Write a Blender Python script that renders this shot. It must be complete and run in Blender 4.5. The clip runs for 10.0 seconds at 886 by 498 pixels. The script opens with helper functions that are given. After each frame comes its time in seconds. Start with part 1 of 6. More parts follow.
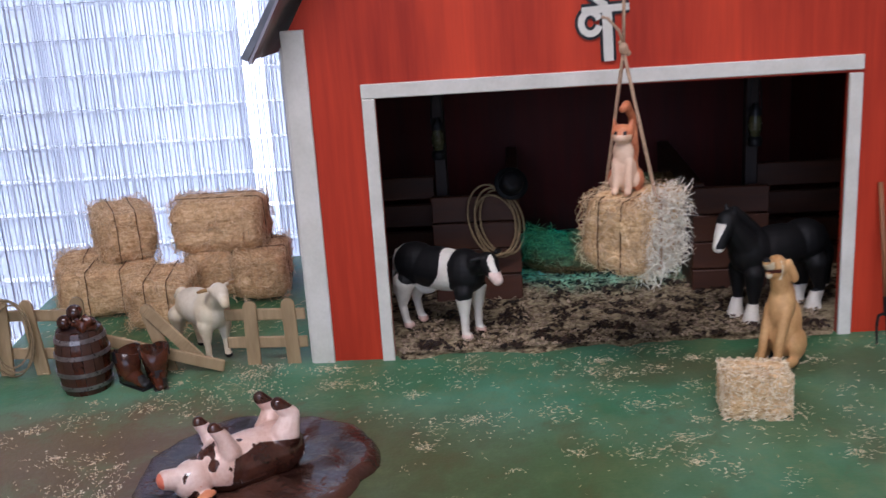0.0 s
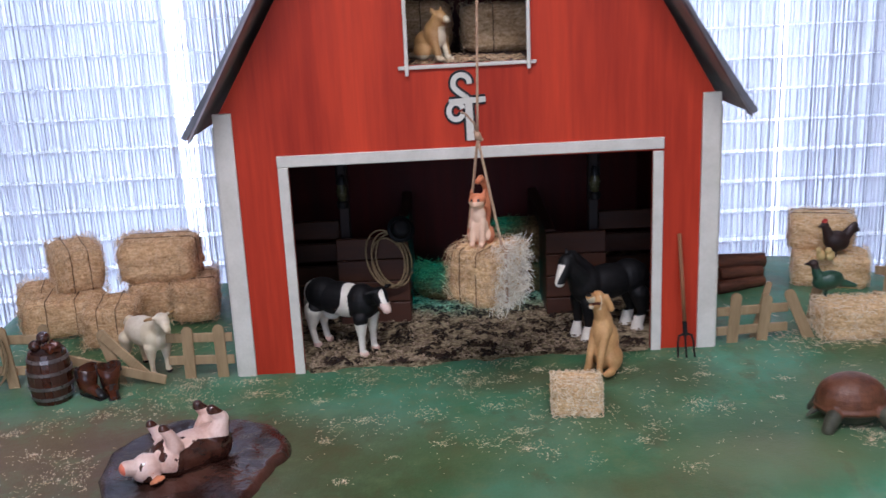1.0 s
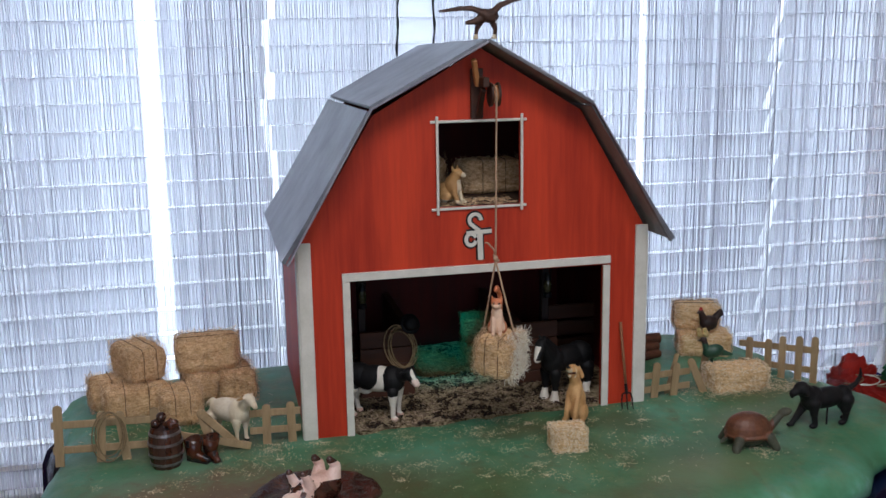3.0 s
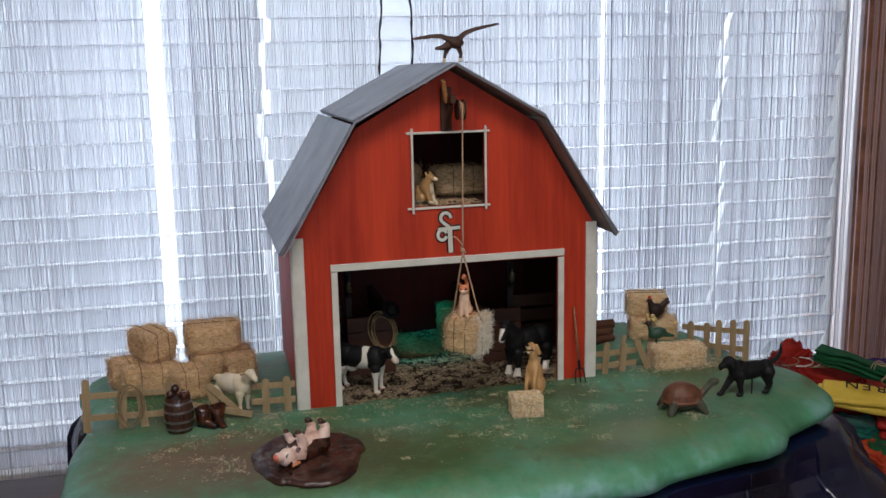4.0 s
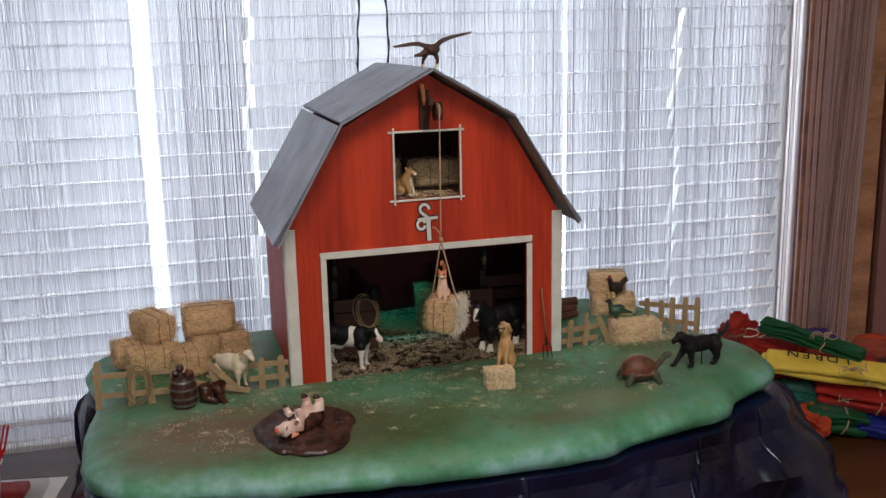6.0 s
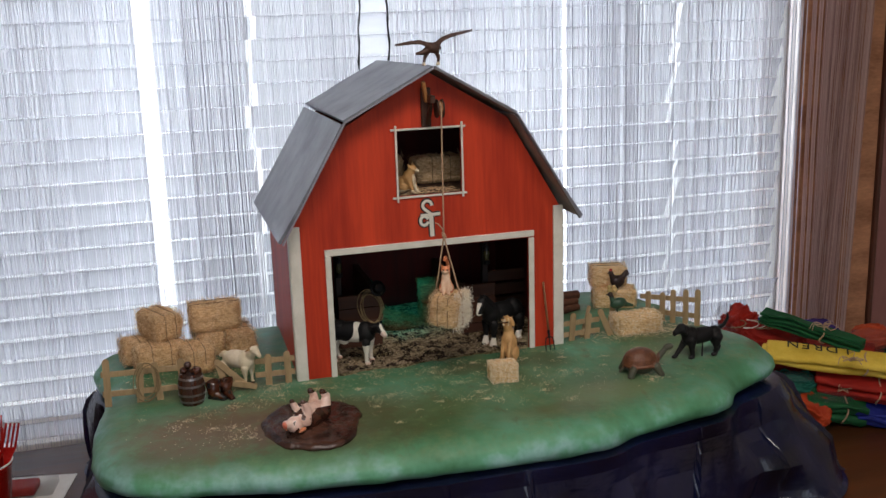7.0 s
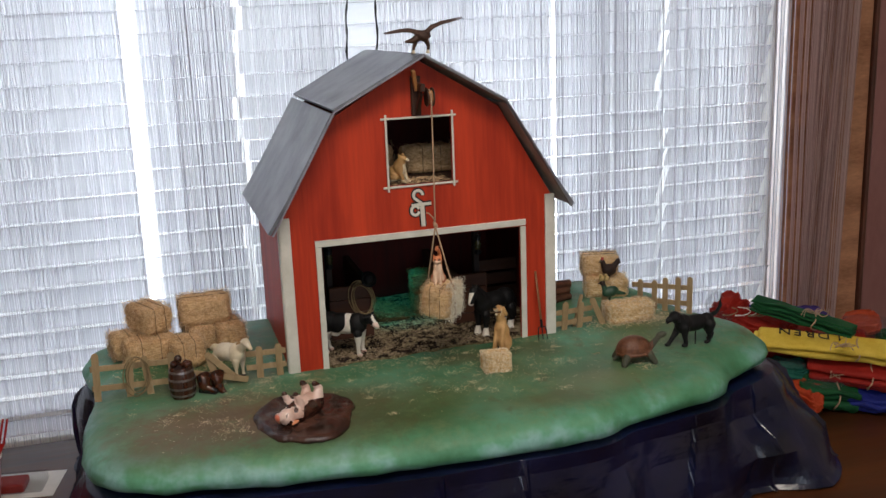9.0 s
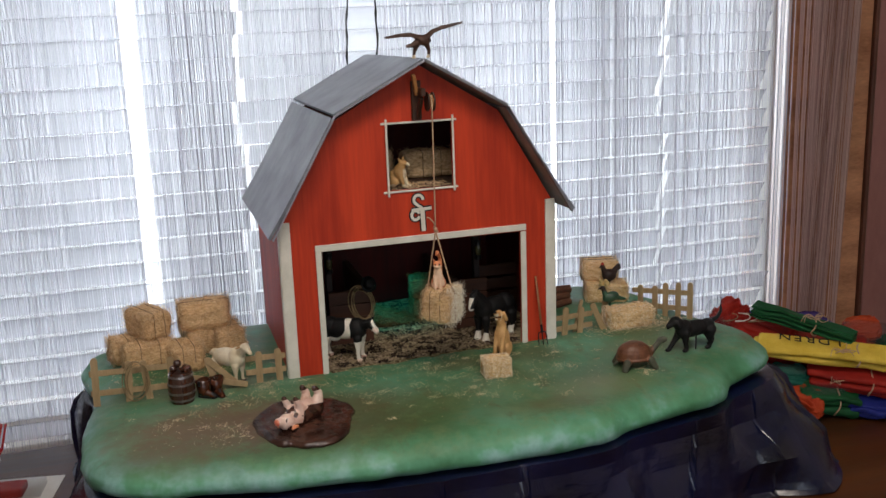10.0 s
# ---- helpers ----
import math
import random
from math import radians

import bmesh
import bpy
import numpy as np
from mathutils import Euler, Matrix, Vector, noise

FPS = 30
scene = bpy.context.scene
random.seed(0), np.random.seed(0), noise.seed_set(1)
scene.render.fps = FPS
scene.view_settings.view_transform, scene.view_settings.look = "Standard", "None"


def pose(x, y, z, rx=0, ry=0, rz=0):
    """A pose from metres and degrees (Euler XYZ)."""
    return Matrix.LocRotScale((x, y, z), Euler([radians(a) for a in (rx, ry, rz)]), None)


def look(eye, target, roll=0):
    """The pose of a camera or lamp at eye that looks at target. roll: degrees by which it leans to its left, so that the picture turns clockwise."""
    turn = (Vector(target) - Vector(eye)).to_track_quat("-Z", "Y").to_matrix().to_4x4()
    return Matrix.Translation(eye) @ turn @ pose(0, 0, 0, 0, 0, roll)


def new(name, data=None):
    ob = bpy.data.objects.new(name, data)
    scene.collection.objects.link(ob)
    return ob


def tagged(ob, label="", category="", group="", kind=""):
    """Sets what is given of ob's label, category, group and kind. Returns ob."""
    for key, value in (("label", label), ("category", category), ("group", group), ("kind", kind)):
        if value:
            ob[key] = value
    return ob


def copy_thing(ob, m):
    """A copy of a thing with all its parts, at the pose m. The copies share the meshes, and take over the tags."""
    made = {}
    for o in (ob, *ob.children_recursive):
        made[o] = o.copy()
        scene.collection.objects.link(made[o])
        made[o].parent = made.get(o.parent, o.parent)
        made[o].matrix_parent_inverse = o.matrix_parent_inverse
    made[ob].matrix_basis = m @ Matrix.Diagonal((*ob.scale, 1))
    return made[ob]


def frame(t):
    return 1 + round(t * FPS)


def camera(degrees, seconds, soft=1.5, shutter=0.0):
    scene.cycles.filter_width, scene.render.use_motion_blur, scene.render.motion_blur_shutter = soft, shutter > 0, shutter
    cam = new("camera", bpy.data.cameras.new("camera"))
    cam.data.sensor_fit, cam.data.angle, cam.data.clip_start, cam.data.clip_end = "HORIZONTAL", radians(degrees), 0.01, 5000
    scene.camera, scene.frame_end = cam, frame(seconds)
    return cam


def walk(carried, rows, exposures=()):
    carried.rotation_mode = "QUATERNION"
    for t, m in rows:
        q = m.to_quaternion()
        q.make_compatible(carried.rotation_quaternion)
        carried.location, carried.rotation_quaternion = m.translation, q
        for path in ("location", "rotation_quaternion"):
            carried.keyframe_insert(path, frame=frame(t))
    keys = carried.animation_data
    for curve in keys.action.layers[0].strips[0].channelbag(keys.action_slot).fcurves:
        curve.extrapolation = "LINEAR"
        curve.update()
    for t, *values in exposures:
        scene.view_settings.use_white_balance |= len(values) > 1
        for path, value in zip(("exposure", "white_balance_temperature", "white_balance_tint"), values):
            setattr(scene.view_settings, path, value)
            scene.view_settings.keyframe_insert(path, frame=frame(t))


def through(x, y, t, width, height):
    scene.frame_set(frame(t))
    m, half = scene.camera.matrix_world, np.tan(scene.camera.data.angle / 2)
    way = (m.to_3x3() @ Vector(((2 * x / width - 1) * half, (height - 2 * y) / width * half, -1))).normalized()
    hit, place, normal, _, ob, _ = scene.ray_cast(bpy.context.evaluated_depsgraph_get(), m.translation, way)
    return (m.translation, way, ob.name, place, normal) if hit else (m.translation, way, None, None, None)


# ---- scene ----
cam = camera(47.2, 10.0, shutter=0.25)
PATH = [
    (0, (-0.069, -0.733, 1.271), (-0.216, 1.182, 0.714), -3.7),
    (0.5, (-0.033, -0.823, 1.311), (-0.148, 1.096, 0.759), -1.8),
    (1, (-0.028, -0.917, 1.355), (-0.03, 1.003, 0.798), -2.6),
    (1.5, (-0.098, -0.99, 1.392), (0.006, 0.945, 0.894), -3.0),
    (2, (-0.216, -1.055, 1.419), (0.045, 0.872, 0.951), -2.0),
    (2.5, (-0.291, -1.129, 1.452), (0.1, 0.783, 1.015), -0.5),
    (4, (-0.337, -1.429, 1.49), (0.1, 0.483, 1.098), -1.1),
    (4.5, (-0.365, -1.487, 1.503), (0.045, 0.423, 1.076), -0.8),
    (5, (-0.385, -1.508, 1.528), (0.044, 0.391, 1.07), -0.6),
    (5.5, (-0.389, -1.531, 1.546), (0.104, 0.353, 1.089), -0.6),
    (7, (-0.403, -1.567, 1.563), (0.102, 0.309, 1.09), -1.8),
    (7.5, (-0.404, -1.566, 1.558), (0.118, 0.305, 1.082), -2.0),
    (8, (-0.407, -1.561, 1.557), (0.121, 0.307, 1.074), -1.9),
    (8.5, (-0.408, -1.557, 1.556), (0.123, 0.309, 1.072), -2.0),
    (9, (-0.408, -1.555, 1.556), (0.121, 0.311, 1.068), -2.2),
    (9.5, (-0.407, -1.555, 1.553), (0.124, 0.311, 1.067), -2.2),
    (10, (-0.41, -1.552, 1.553), (0.123, 0.316, 1.077), -2.1),
]
EXPOSURES = [(0.0, -0.28, 5600, 22), (0.5, -0.18, 5550, 22), (1.0, -0.27, 5550, 21), (2.0, -0.51, 5600, 19), (2.5, -0.62, 5700, 16), (4.0, -0.80, 6200, 13), (5.5, -0.76, 6550, 15), (7.0, -0.71, 6650, 14), (10.0, -0.67, 6750, 13)]
walk(cam, [(t, look(eye, target, roll)) for t, eye, target, roll in PATH],
     exposures=EXPOSURES)

# ---- light ----
G = 0.973          # height of the painted board's top
world = bpy.data.worlds.new("world")
scene.world = world
world.use_nodes = True
wn = world.node_tree.nodes
sky = wn.new("ShaderNodeTexSky")
sky.sky_type, sky.sun_disc = "NISHITA", False
sky.sun_elevation, sky.sun_rotation = radians(38), radians(10)
wn["Background"].inputs[1].default_value = 0.1
world.node_tree.links.new(sky.outputs[0], wn["Background"].inputs[0])


def area_lamp(name, m, sx, sy, watts, colour):
    data = bpy.data.lights.new(name, "AREA")
    data.shape, data.size, data.size_y = "RECTANGLE", sx, sy
    data.energy, data.color = watts, colour
    ob = new(name, data)
    ob.matrix_world = m
    return ob


# daylight through the room's other window, behind the camera
area_lamp("daylight", look((-0.3, -3.02, 1.75), (-0.1, 0, 1.1)), 2.2, 1.2, 20.0, (0.84, 0.92, 1.0))
# added overhead fill, no fixture known there, over and before the table
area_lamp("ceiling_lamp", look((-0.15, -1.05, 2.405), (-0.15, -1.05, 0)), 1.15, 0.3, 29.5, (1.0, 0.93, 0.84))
led = bpy.data.lights.new("teal_led", "SPOT")
led.energy, led.color, led.spot_size, led.spot_blend, led.shadow_soft_size = 1.3, (0.0, 0.62, 0.66), radians(66), 0.6, 0.004
new("teal_led_light", led).matrix_world = look((-0.048, 0.150, 1.150), (0.0, 0.205, 1.0))


# ---- materials ----
def rgb(r, g, b):
    """Linear colour of an sRGB one, 0 to 255."""
    f = lambda c: c / 255 / 12.92 if c <= 10 else ((c / 255 + 0.055) / 1.055) ** 2.4
    return (f(r), f(g), f(b), 1.0)


class Nodes:
    def __init__(self, name):
        self.mat = bpy.data.materials.new(name)
        self.mat.use_nodes = True
        self.t = self.mat.node_tree
        self.bsdf = self.t.nodes["Principled BSDF"]
        self.out = self.t.nodes["Material Output"]
        self.tc = self.t.nodes.new("ShaderNodeTexCoord")
        self.info = self.t.nodes.new("ShaderNodeObjectInfo")

    def link(self, a, b):
        self.t.links.new(a, b)

    def node(self, kind, **inputs):
        n = self.t.nodes.new(kind)
        for k, v in inputs.items():
            n.inputs[k].default_value = v
        return n

    def coords(self, scale=(1, 1, 1), shift=True, source="Object"):
        m = self.t.nodes.new("ShaderNodeMapping")
        m.inputs["Scale"].default_value = scale
        self.link(self.tc.outputs[source], m.inputs["Vector"])
        if shift:
            v = self.t.nodes.new("ShaderNodeMath")
            v.operation = "MULTIPLY"
            v.inputs[1].default_value = 37.0
            self.link(self.info.outputs["Random"], v.inputs[0])
            self.link(v.outputs[0], m.inputs["Location"])
        return m.outputs[0]

    def noise(self, scale, vec, detail=4, rough=0.6):
        n = self.node("ShaderNodeTexNoise", Scale=scale, Detail=detail, Roughness=rough)
        self.link(vec, n.inputs["Vector"])
        return n.outputs["Fac"]

    def ramp(self, fac, stops):
        n = self.t.nodes.new("ShaderNodeValToRGB")
        e = n.color_ramp.elements
        while len(e) < len(stops):
            e.new(0.5)
        for el, (p, c) in zip(e, stops):
            el.position, el.color = p, c if len(c) == 4 else (*c, 1)
        self.link(fac, n.inputs[0])
        return n.outputs[0]

    def mix(self, fac, a, b, blend="MIX"):
        n = self.t.nodes.new("ShaderNodeMix")
        n.data_type, n.blend_type = "RGBA", blend
        for sock, v in ((n.inputs["Factor"], fac), (n.inputs[6], a), (n.inputs[7], b)):
            if isinstance(v, (int, float, tuple)):
                sock.default_value = v
            else:
                self.link(v, sock)
        return n.outputs[2]

    def math(self, op, a, b=0.0):
        n = self.t.nodes.new("ShaderNodeMath")
        n.operation = op
        for sock, v in zip(n.inputs, (a, b)):
            if isinstance(v, (int, float)):
                sock.default_value = v
            else:
                self.link(v, sock)
        return n.outputs[0]

    def bump(self, height, strength, dist):
        n = self.node("ShaderNodeBump", Strength=strength, Distance=dist)
        self.link(height, n.inputs["Height"])
        self.link(n.outputs[0], self.bsdf.inputs["Normal"])

    def set(self, colour=None, rough=None, metal=None, spec=None):
        b = self.bsdf.inputs
        for sock, v in ((b["Base Color"], colour), (b["Roughness"], rough), (b["Metallic"], metal), (b["Specular IOR Level"], spec)):
            if v is None:
                continue
            if isinstance(v, (int, float, tuple)):
                sock.default_value = v
            else:
                self.link(v, sock)
        return self.mat


def paint(name, a, b, scale=60.0, rough=0.5, stretch=(1, 1, 1), bump=0.15, dist=0.0005, spec=0.5, metal=0.0, fine=400.0):
    """A coloured surface that drifts between two tones, with fine grain and relief."""
    n = Nodes(name)
    v = n.coords(stretch)
    big = n.noise(scale, v)
    small = n.noise(fine, v, 2)
    f = n.math("ADD", n.math("MULTIPLY", big, 0.75), n.math("MULTIPLY", small, 0.25))
    col = n.ramp(f, ((0.32, a), (0.68, b)))
    n.bump(n.math("ADD", big, small), bump, dist)
    return n.set(col, n.math("ADD", n.math("MULTIPLY", small, 0.2), rough - 0.1), metal, spec)


M = {}
M["red_paint"] = paint("red_paint", rgb(152, 38, 18), rgb(210, 68, 35), 20, 0.55, (1, 1, 0.07), 0.25, 0.0005, 0.3, fine=220)
# wall red darkened in the colour to imitate the barn's inner shade
M["red_shaded"] = paint("shaded_red_paint", rgb(62, 7, 5), rgb(90, 12, 7), 22, 0.6, (1, 1, 0.09), 0.25, 0.0006, 0.3, fine=160)
M["white_trim"] = paint("white_trim_paint", rgb(205, 202, 190), rgb(226, 222, 212), 40, 0.6, (1, 1, 1), 0.2, 0.0004, 0.3)
M["roof"] = paint("roof_grey", rgb(84, 87, 94), rgb(138, 141, 148), 14, 0.36, (1, 1, 1), 0.2, 0.0006, 0.5, 0.25, fine=90)
M["roof_under"] = paint("roof_underside", rgb(136, 128, 126), rgb(164, 156, 154), 40, 0.7)
M["roof_edge"] = paint("roof_edge", rgb(84, 82, 85), rgb(116, 114, 117), 60, 0.5)
# left roof edges only: a lighter tone imitates sky reflected along them
M["roof_edge_sheen"] = paint("sheen_roof_edge", rgb(128, 124, 134), rgb(160, 156, 166), 60, 0.5)
M["wood_dark"] = paint("dark_wood", rgb(40, 22, 13), rgb(76, 42, 24), 30, 0.6, (0.15, 1, 1), 0.4, 0.0006)
M["wood_stall"] = paint("stall_wood", rgb(50, 23, 9), rgb(76, 39, 16), 34, 0.6, (0.15, 1, 1), 0.4, 0.0006)
M["wood_post"] = paint("post_wood", rgb(22, 9, 5), rgb(42, 20, 11), 30, 0.6, (1, 1, 0.15), 0.4, 0.0006)
M["wood_pale"] = paint("pale_stick_wood", rgb(142, 118, 84), rgb(178, 152, 114), 50, 0.65, (1, 1, 0.15), 0.3, 0.0004)
M["wood_handle"] = paint("handle_wood", rgb(150, 96, 52), rgb(190, 132, 80), 50, 0.6, (1, 1, 0.15))
M["fork_handle"] = paint("fork_handle_wood", rgb(118, 72, 44), rgb(158, 104, 68), 50, 0.6, (1, 1, 0.15))
M["hoop"] = paint("dull_hoop_metal", rgb(104, 98, 98), rgb(150, 142, 140), 80, 0.3, metal=0.7)
M["iron"] = paint("dark_iron", rgb(22, 22, 24), rgb(44, 42, 42), 80, 0.5, metal=0.6)
M["black_gloss"] = paint("black_paint", rgb(12, 12, 13), rgb(24, 23, 24), 60, 0.4)
M["black_toy"] = paint("black_toy_paint", rgb(9, 9, 10), rgb(22, 20, 21), 70, 0.62, spec=0.3, bump=0.3)
M["white_toy"] = paint("white_toy_paint", rgb(214, 205, 190), rgb(236, 230, 218), 60, 0.5)
M["goat_cream"] = paint("goat_cream_paint", rgb(204, 186, 156), rgb(230, 218, 196), 50, 0.55)
M["cream_toy"] = paint("cream_toy_paint", rgb(206, 186, 150), rgb(226, 212, 184), 50, 0.5)
M["pink_toy"] = paint("pink_toy_paint", rgb(204, 162, 142), rgb(240, 216, 204), 34, 0.32)
M["snout"] = paint("snout_paint", rgb(214, 104, 78), rgb(226, 130, 100), 50, 0.4)
M["golden"] = paint("golden_toy_paint", rgb(178, 130, 78), rgb(216, 172, 116), 45, 0.55)
M["tan_toy"] = paint("tan_toy_paint", rgb(150, 108, 60), rgb(190, 150, 96), 45, 0.55)
M["orange_toy"] = paint("orange_toy_paint", rgb(190, 104, 62), rgb(226, 150, 108), 90, 0.5)
M["peach_toy"] = paint("peach_toy_paint", rgb(222, 180, 148), rgb(236, 206, 178), 60, 0.5)
M["mud_toy"] = paint("muddy_brown", rgb(48, 25, 18), rgb(80, 46, 34), 60, 0.16, spec=0.8)
M["shell"] = paint("shell_brown", rgb(78, 45, 30), rgb(122, 76, 50), 80, 0.45, bump=0.5, dist=0.001)
M["turtle_skin"] = paint("turtle_skin", rgb(48, 50, 40), rgb(84, 84, 66), 90, 0.6, bump=0.5, dist=0.0008)
M["eagle_brown"] = paint("eagle_brown", rgb(50, 32, 24), rgb(88, 60, 46), 90, 0.6, bump=0.5, dist=0.0008)
M["hen_brown"] = paint("hen_brown", rgb(26, 17, 15), rgb(58, 36, 30), 90, 0.55)
M["comb_red"] = paint("comb_red", rgb(150, 34, 26), rgb(180, 52, 40), 90, 0.5)
M["green_bird"] = paint("green_bird", rgb(22, 52, 38), rgb(46, 84, 62), 80, 0.4)
M["chick"] = paint("chick_yellow", rgb(196, 164, 100), rgb(222, 196, 140), 80, 0.6)
M["mouth"] = paint("dark_mouth", rgb(60, 18, 14), rgb(84, 26, 20), 80, 0.4)
M["log_bark"] = paint("log_bark", rgb(64, 36, 24), rgb(120, 74, 50), 90, 0.8, (0.3, 1, 1), 0.8, 0.0012)
M["leather"] = paint("leather_brown", rgb(24, 12, 8), rgb(92, 46, 26), 60, 0.22)
M["rope"] = paint("rope_fibre", rgb(158, 126, 100), rgb(198, 166, 136), 300, 0.8, bump=0.8, dist=0.0006)
M["twine_dark"] = paint("bale_twine", rgb(88, 64, 40), rgb(132, 102, 68), 300, 0.8)
M["lasso"] = paint("pale_lasso_rope", rgb(112, 92, 64), rgb(152, 130, 96), 300, 0.8, bump=0.8, dist=0.0005)
M["plaster"] = paint("wall_plaster", rgb(196, 182, 166), rgb(210, 198, 182), 4, 0.8, fine=80)
M["ceiling"] = paint("ceiling_white", rgb(222, 220, 214), rgb(232, 230, 226), 4, 0.8, fine=80)
M["panel_wood"] = paint("panel_wood", rgb(136, 88, 60), rgb(212, 156, 118), 6, 0.45, (1, 1, 3.2), 0.3, 0.001, fine=60)
M["mauve_board"] = paint("mauve_board_paint", rgb(128, 84, 78), rgb(160, 112, 106), 5, 0.5, (1, 1, 0.4), 0.2, 0.0008, fine=60)
M["sill_wood"] = paint("sill_wood", rgb(74, 42, 32), rgb(104, 62, 46), 6, 0.45, (0.3, 1, 1), 0.2, 0.001, fine=60)
M["table_wood"] = paint("table_wood", rgb(38, 20, 9), rgb(92, 50, 22), 11, 0.35, (0.15, 1, 1), 0.2, 0.001, fine=70)
M["floor_wood"] = paint("floor_wood", rgb(94, 62, 40), rgb(130, 90, 60), 6, 0.4, (0.15, 1, 1), 0.2, 0.001, fine=50)
M["jamb_pink"] = paint("pinkish_jamb_paint", rgb(246, 228, 222), rgb(252, 240, 236), 8, 0.14, spec=1.0, bump=0.02)
coat = M["jamb_pink"].node_tree.nodes["Principled BSDF"].inputs
coat["Coat Weight"].default_value, coat["Coat Roughness"].default_value, coat["Coat IOR"].default_value = 1.0, 0.12, 1.9
M["vinyl"] = paint("window_vinyl", rgb(214, 214, 212), rgb(228, 228, 226), 8, 0.4)
M["paper"] = paint("paper_white", rgb(212, 208, 200), rgb(230, 226, 220), 20, 0.7)
M["red_plastic"] = paint("red_plastic", rgb(150, 16, 12), rgb(178, 26, 18), 30, 0.3)
M["lantern_glass"] = paint("lantern_glass", rgb(52, 52, 34), rgb(84, 80, 54), 90, 0.25)
M["ink"] = paint("black_ink", rgb(20, 18, 14), rgb(34, 30, 22), 80, 0.6)
for key, a, b in (("yellow", (204, 168, 50), (228, 198, 84)), ("green", (10, 63, 32), (18, 89, 48)), ("red", (129, 18, 12), (163, 37, 22)),
                  ("orange", (163, 51, 18), (184, 72, 30)), ("blue", (18, 25, 94), (30, 43, 129)), ("teal", (12, 79, 65), (25, 103, 86)),
                  ("purple", (49, 32, 94), (72, 51, 120))):
    M["cloth_" + key] = paint("bag_cloth_" + key, rgb(*a), rgb(*b), 25, 0.7, bump=0.3, dist=0.001, spec=0.3)


def straw_material(name, dark, light):
    n = Nodes(name)
    g = n.t.nodes.new("ShaderNodeNewGeometry")
    v = n.coords((1, 1, 1))
    f = n.math("ADD", n.math("MULTIPLY", g.outputs["Random Per Island"], 0.7), n.math("MULTIPLY", n.noise(90, v), 0.3))
    return n.set(n.ramp(f, ((0.1, dark), (0.85, light))), 0.65, 0.0, 0.3)


def hay_material(name, dark, mid, light):
    n = Nodes(name)
    v1, v2 = n.coords((1, 0.25, 1)), n.coords((0.25, 1, 1))
    a, b = n.noise(420, v1, 3, 0.7), n.noise(300, v2, 3, 0.7)
    f = n.math("MULTIPLY", n.math("ADD", a, b), 0.5)
    n.bump(f, 0.9, 0.002)
    return n.set(n.ramp(f, ((0.36, dark), (0.5, mid), (0.64, light))), 0.8, 0.0, 0.2)


M["hay"] = hay_material("hay", rgb(164, 124, 82), rgb(212, 175, 130), rgb(238, 210, 168))
M["straw"] = straw_material("straw", rgb(168, 130, 88), rgb(238, 212, 174))
M["hay_pale"] = hay_material("pale_hay", rgb(176, 138, 92), rgb(222, 188, 140), rgb(244, 222, 182))
M["straw_pale"] = straw_material("pale_straw", rgb(204, 176, 132), rgb(246, 232, 204))
M["straw_white"] = straw_material("whitish_straw", rgb(224, 212, 188), rgb(248, 244, 232))
# straw and hay tones darkened to imitate the dimness inside the barn
M["straw_shaded"] = straw_material("shaded_straw", rgb(92, 72, 46), rgb(156, 126, 86))
M["hay_shaded"] = hay_material("shaded_hay", rgb(70, 54, 34), rgb(112, 88, 58), rgb(146, 118, 80))
M["oats"] = straw_material("oat_flakes", rgb(190, 168, 130), rgb(240, 228, 200))
M["bedding_dark"] = straw_material("dark_bedding", rgb(18, 12, 9), rgb(62, 44, 32))
M["bedding_pale"] = straw_material("pale_bedding", rgb(96, 78, 62), rgb(178, 158, 132))


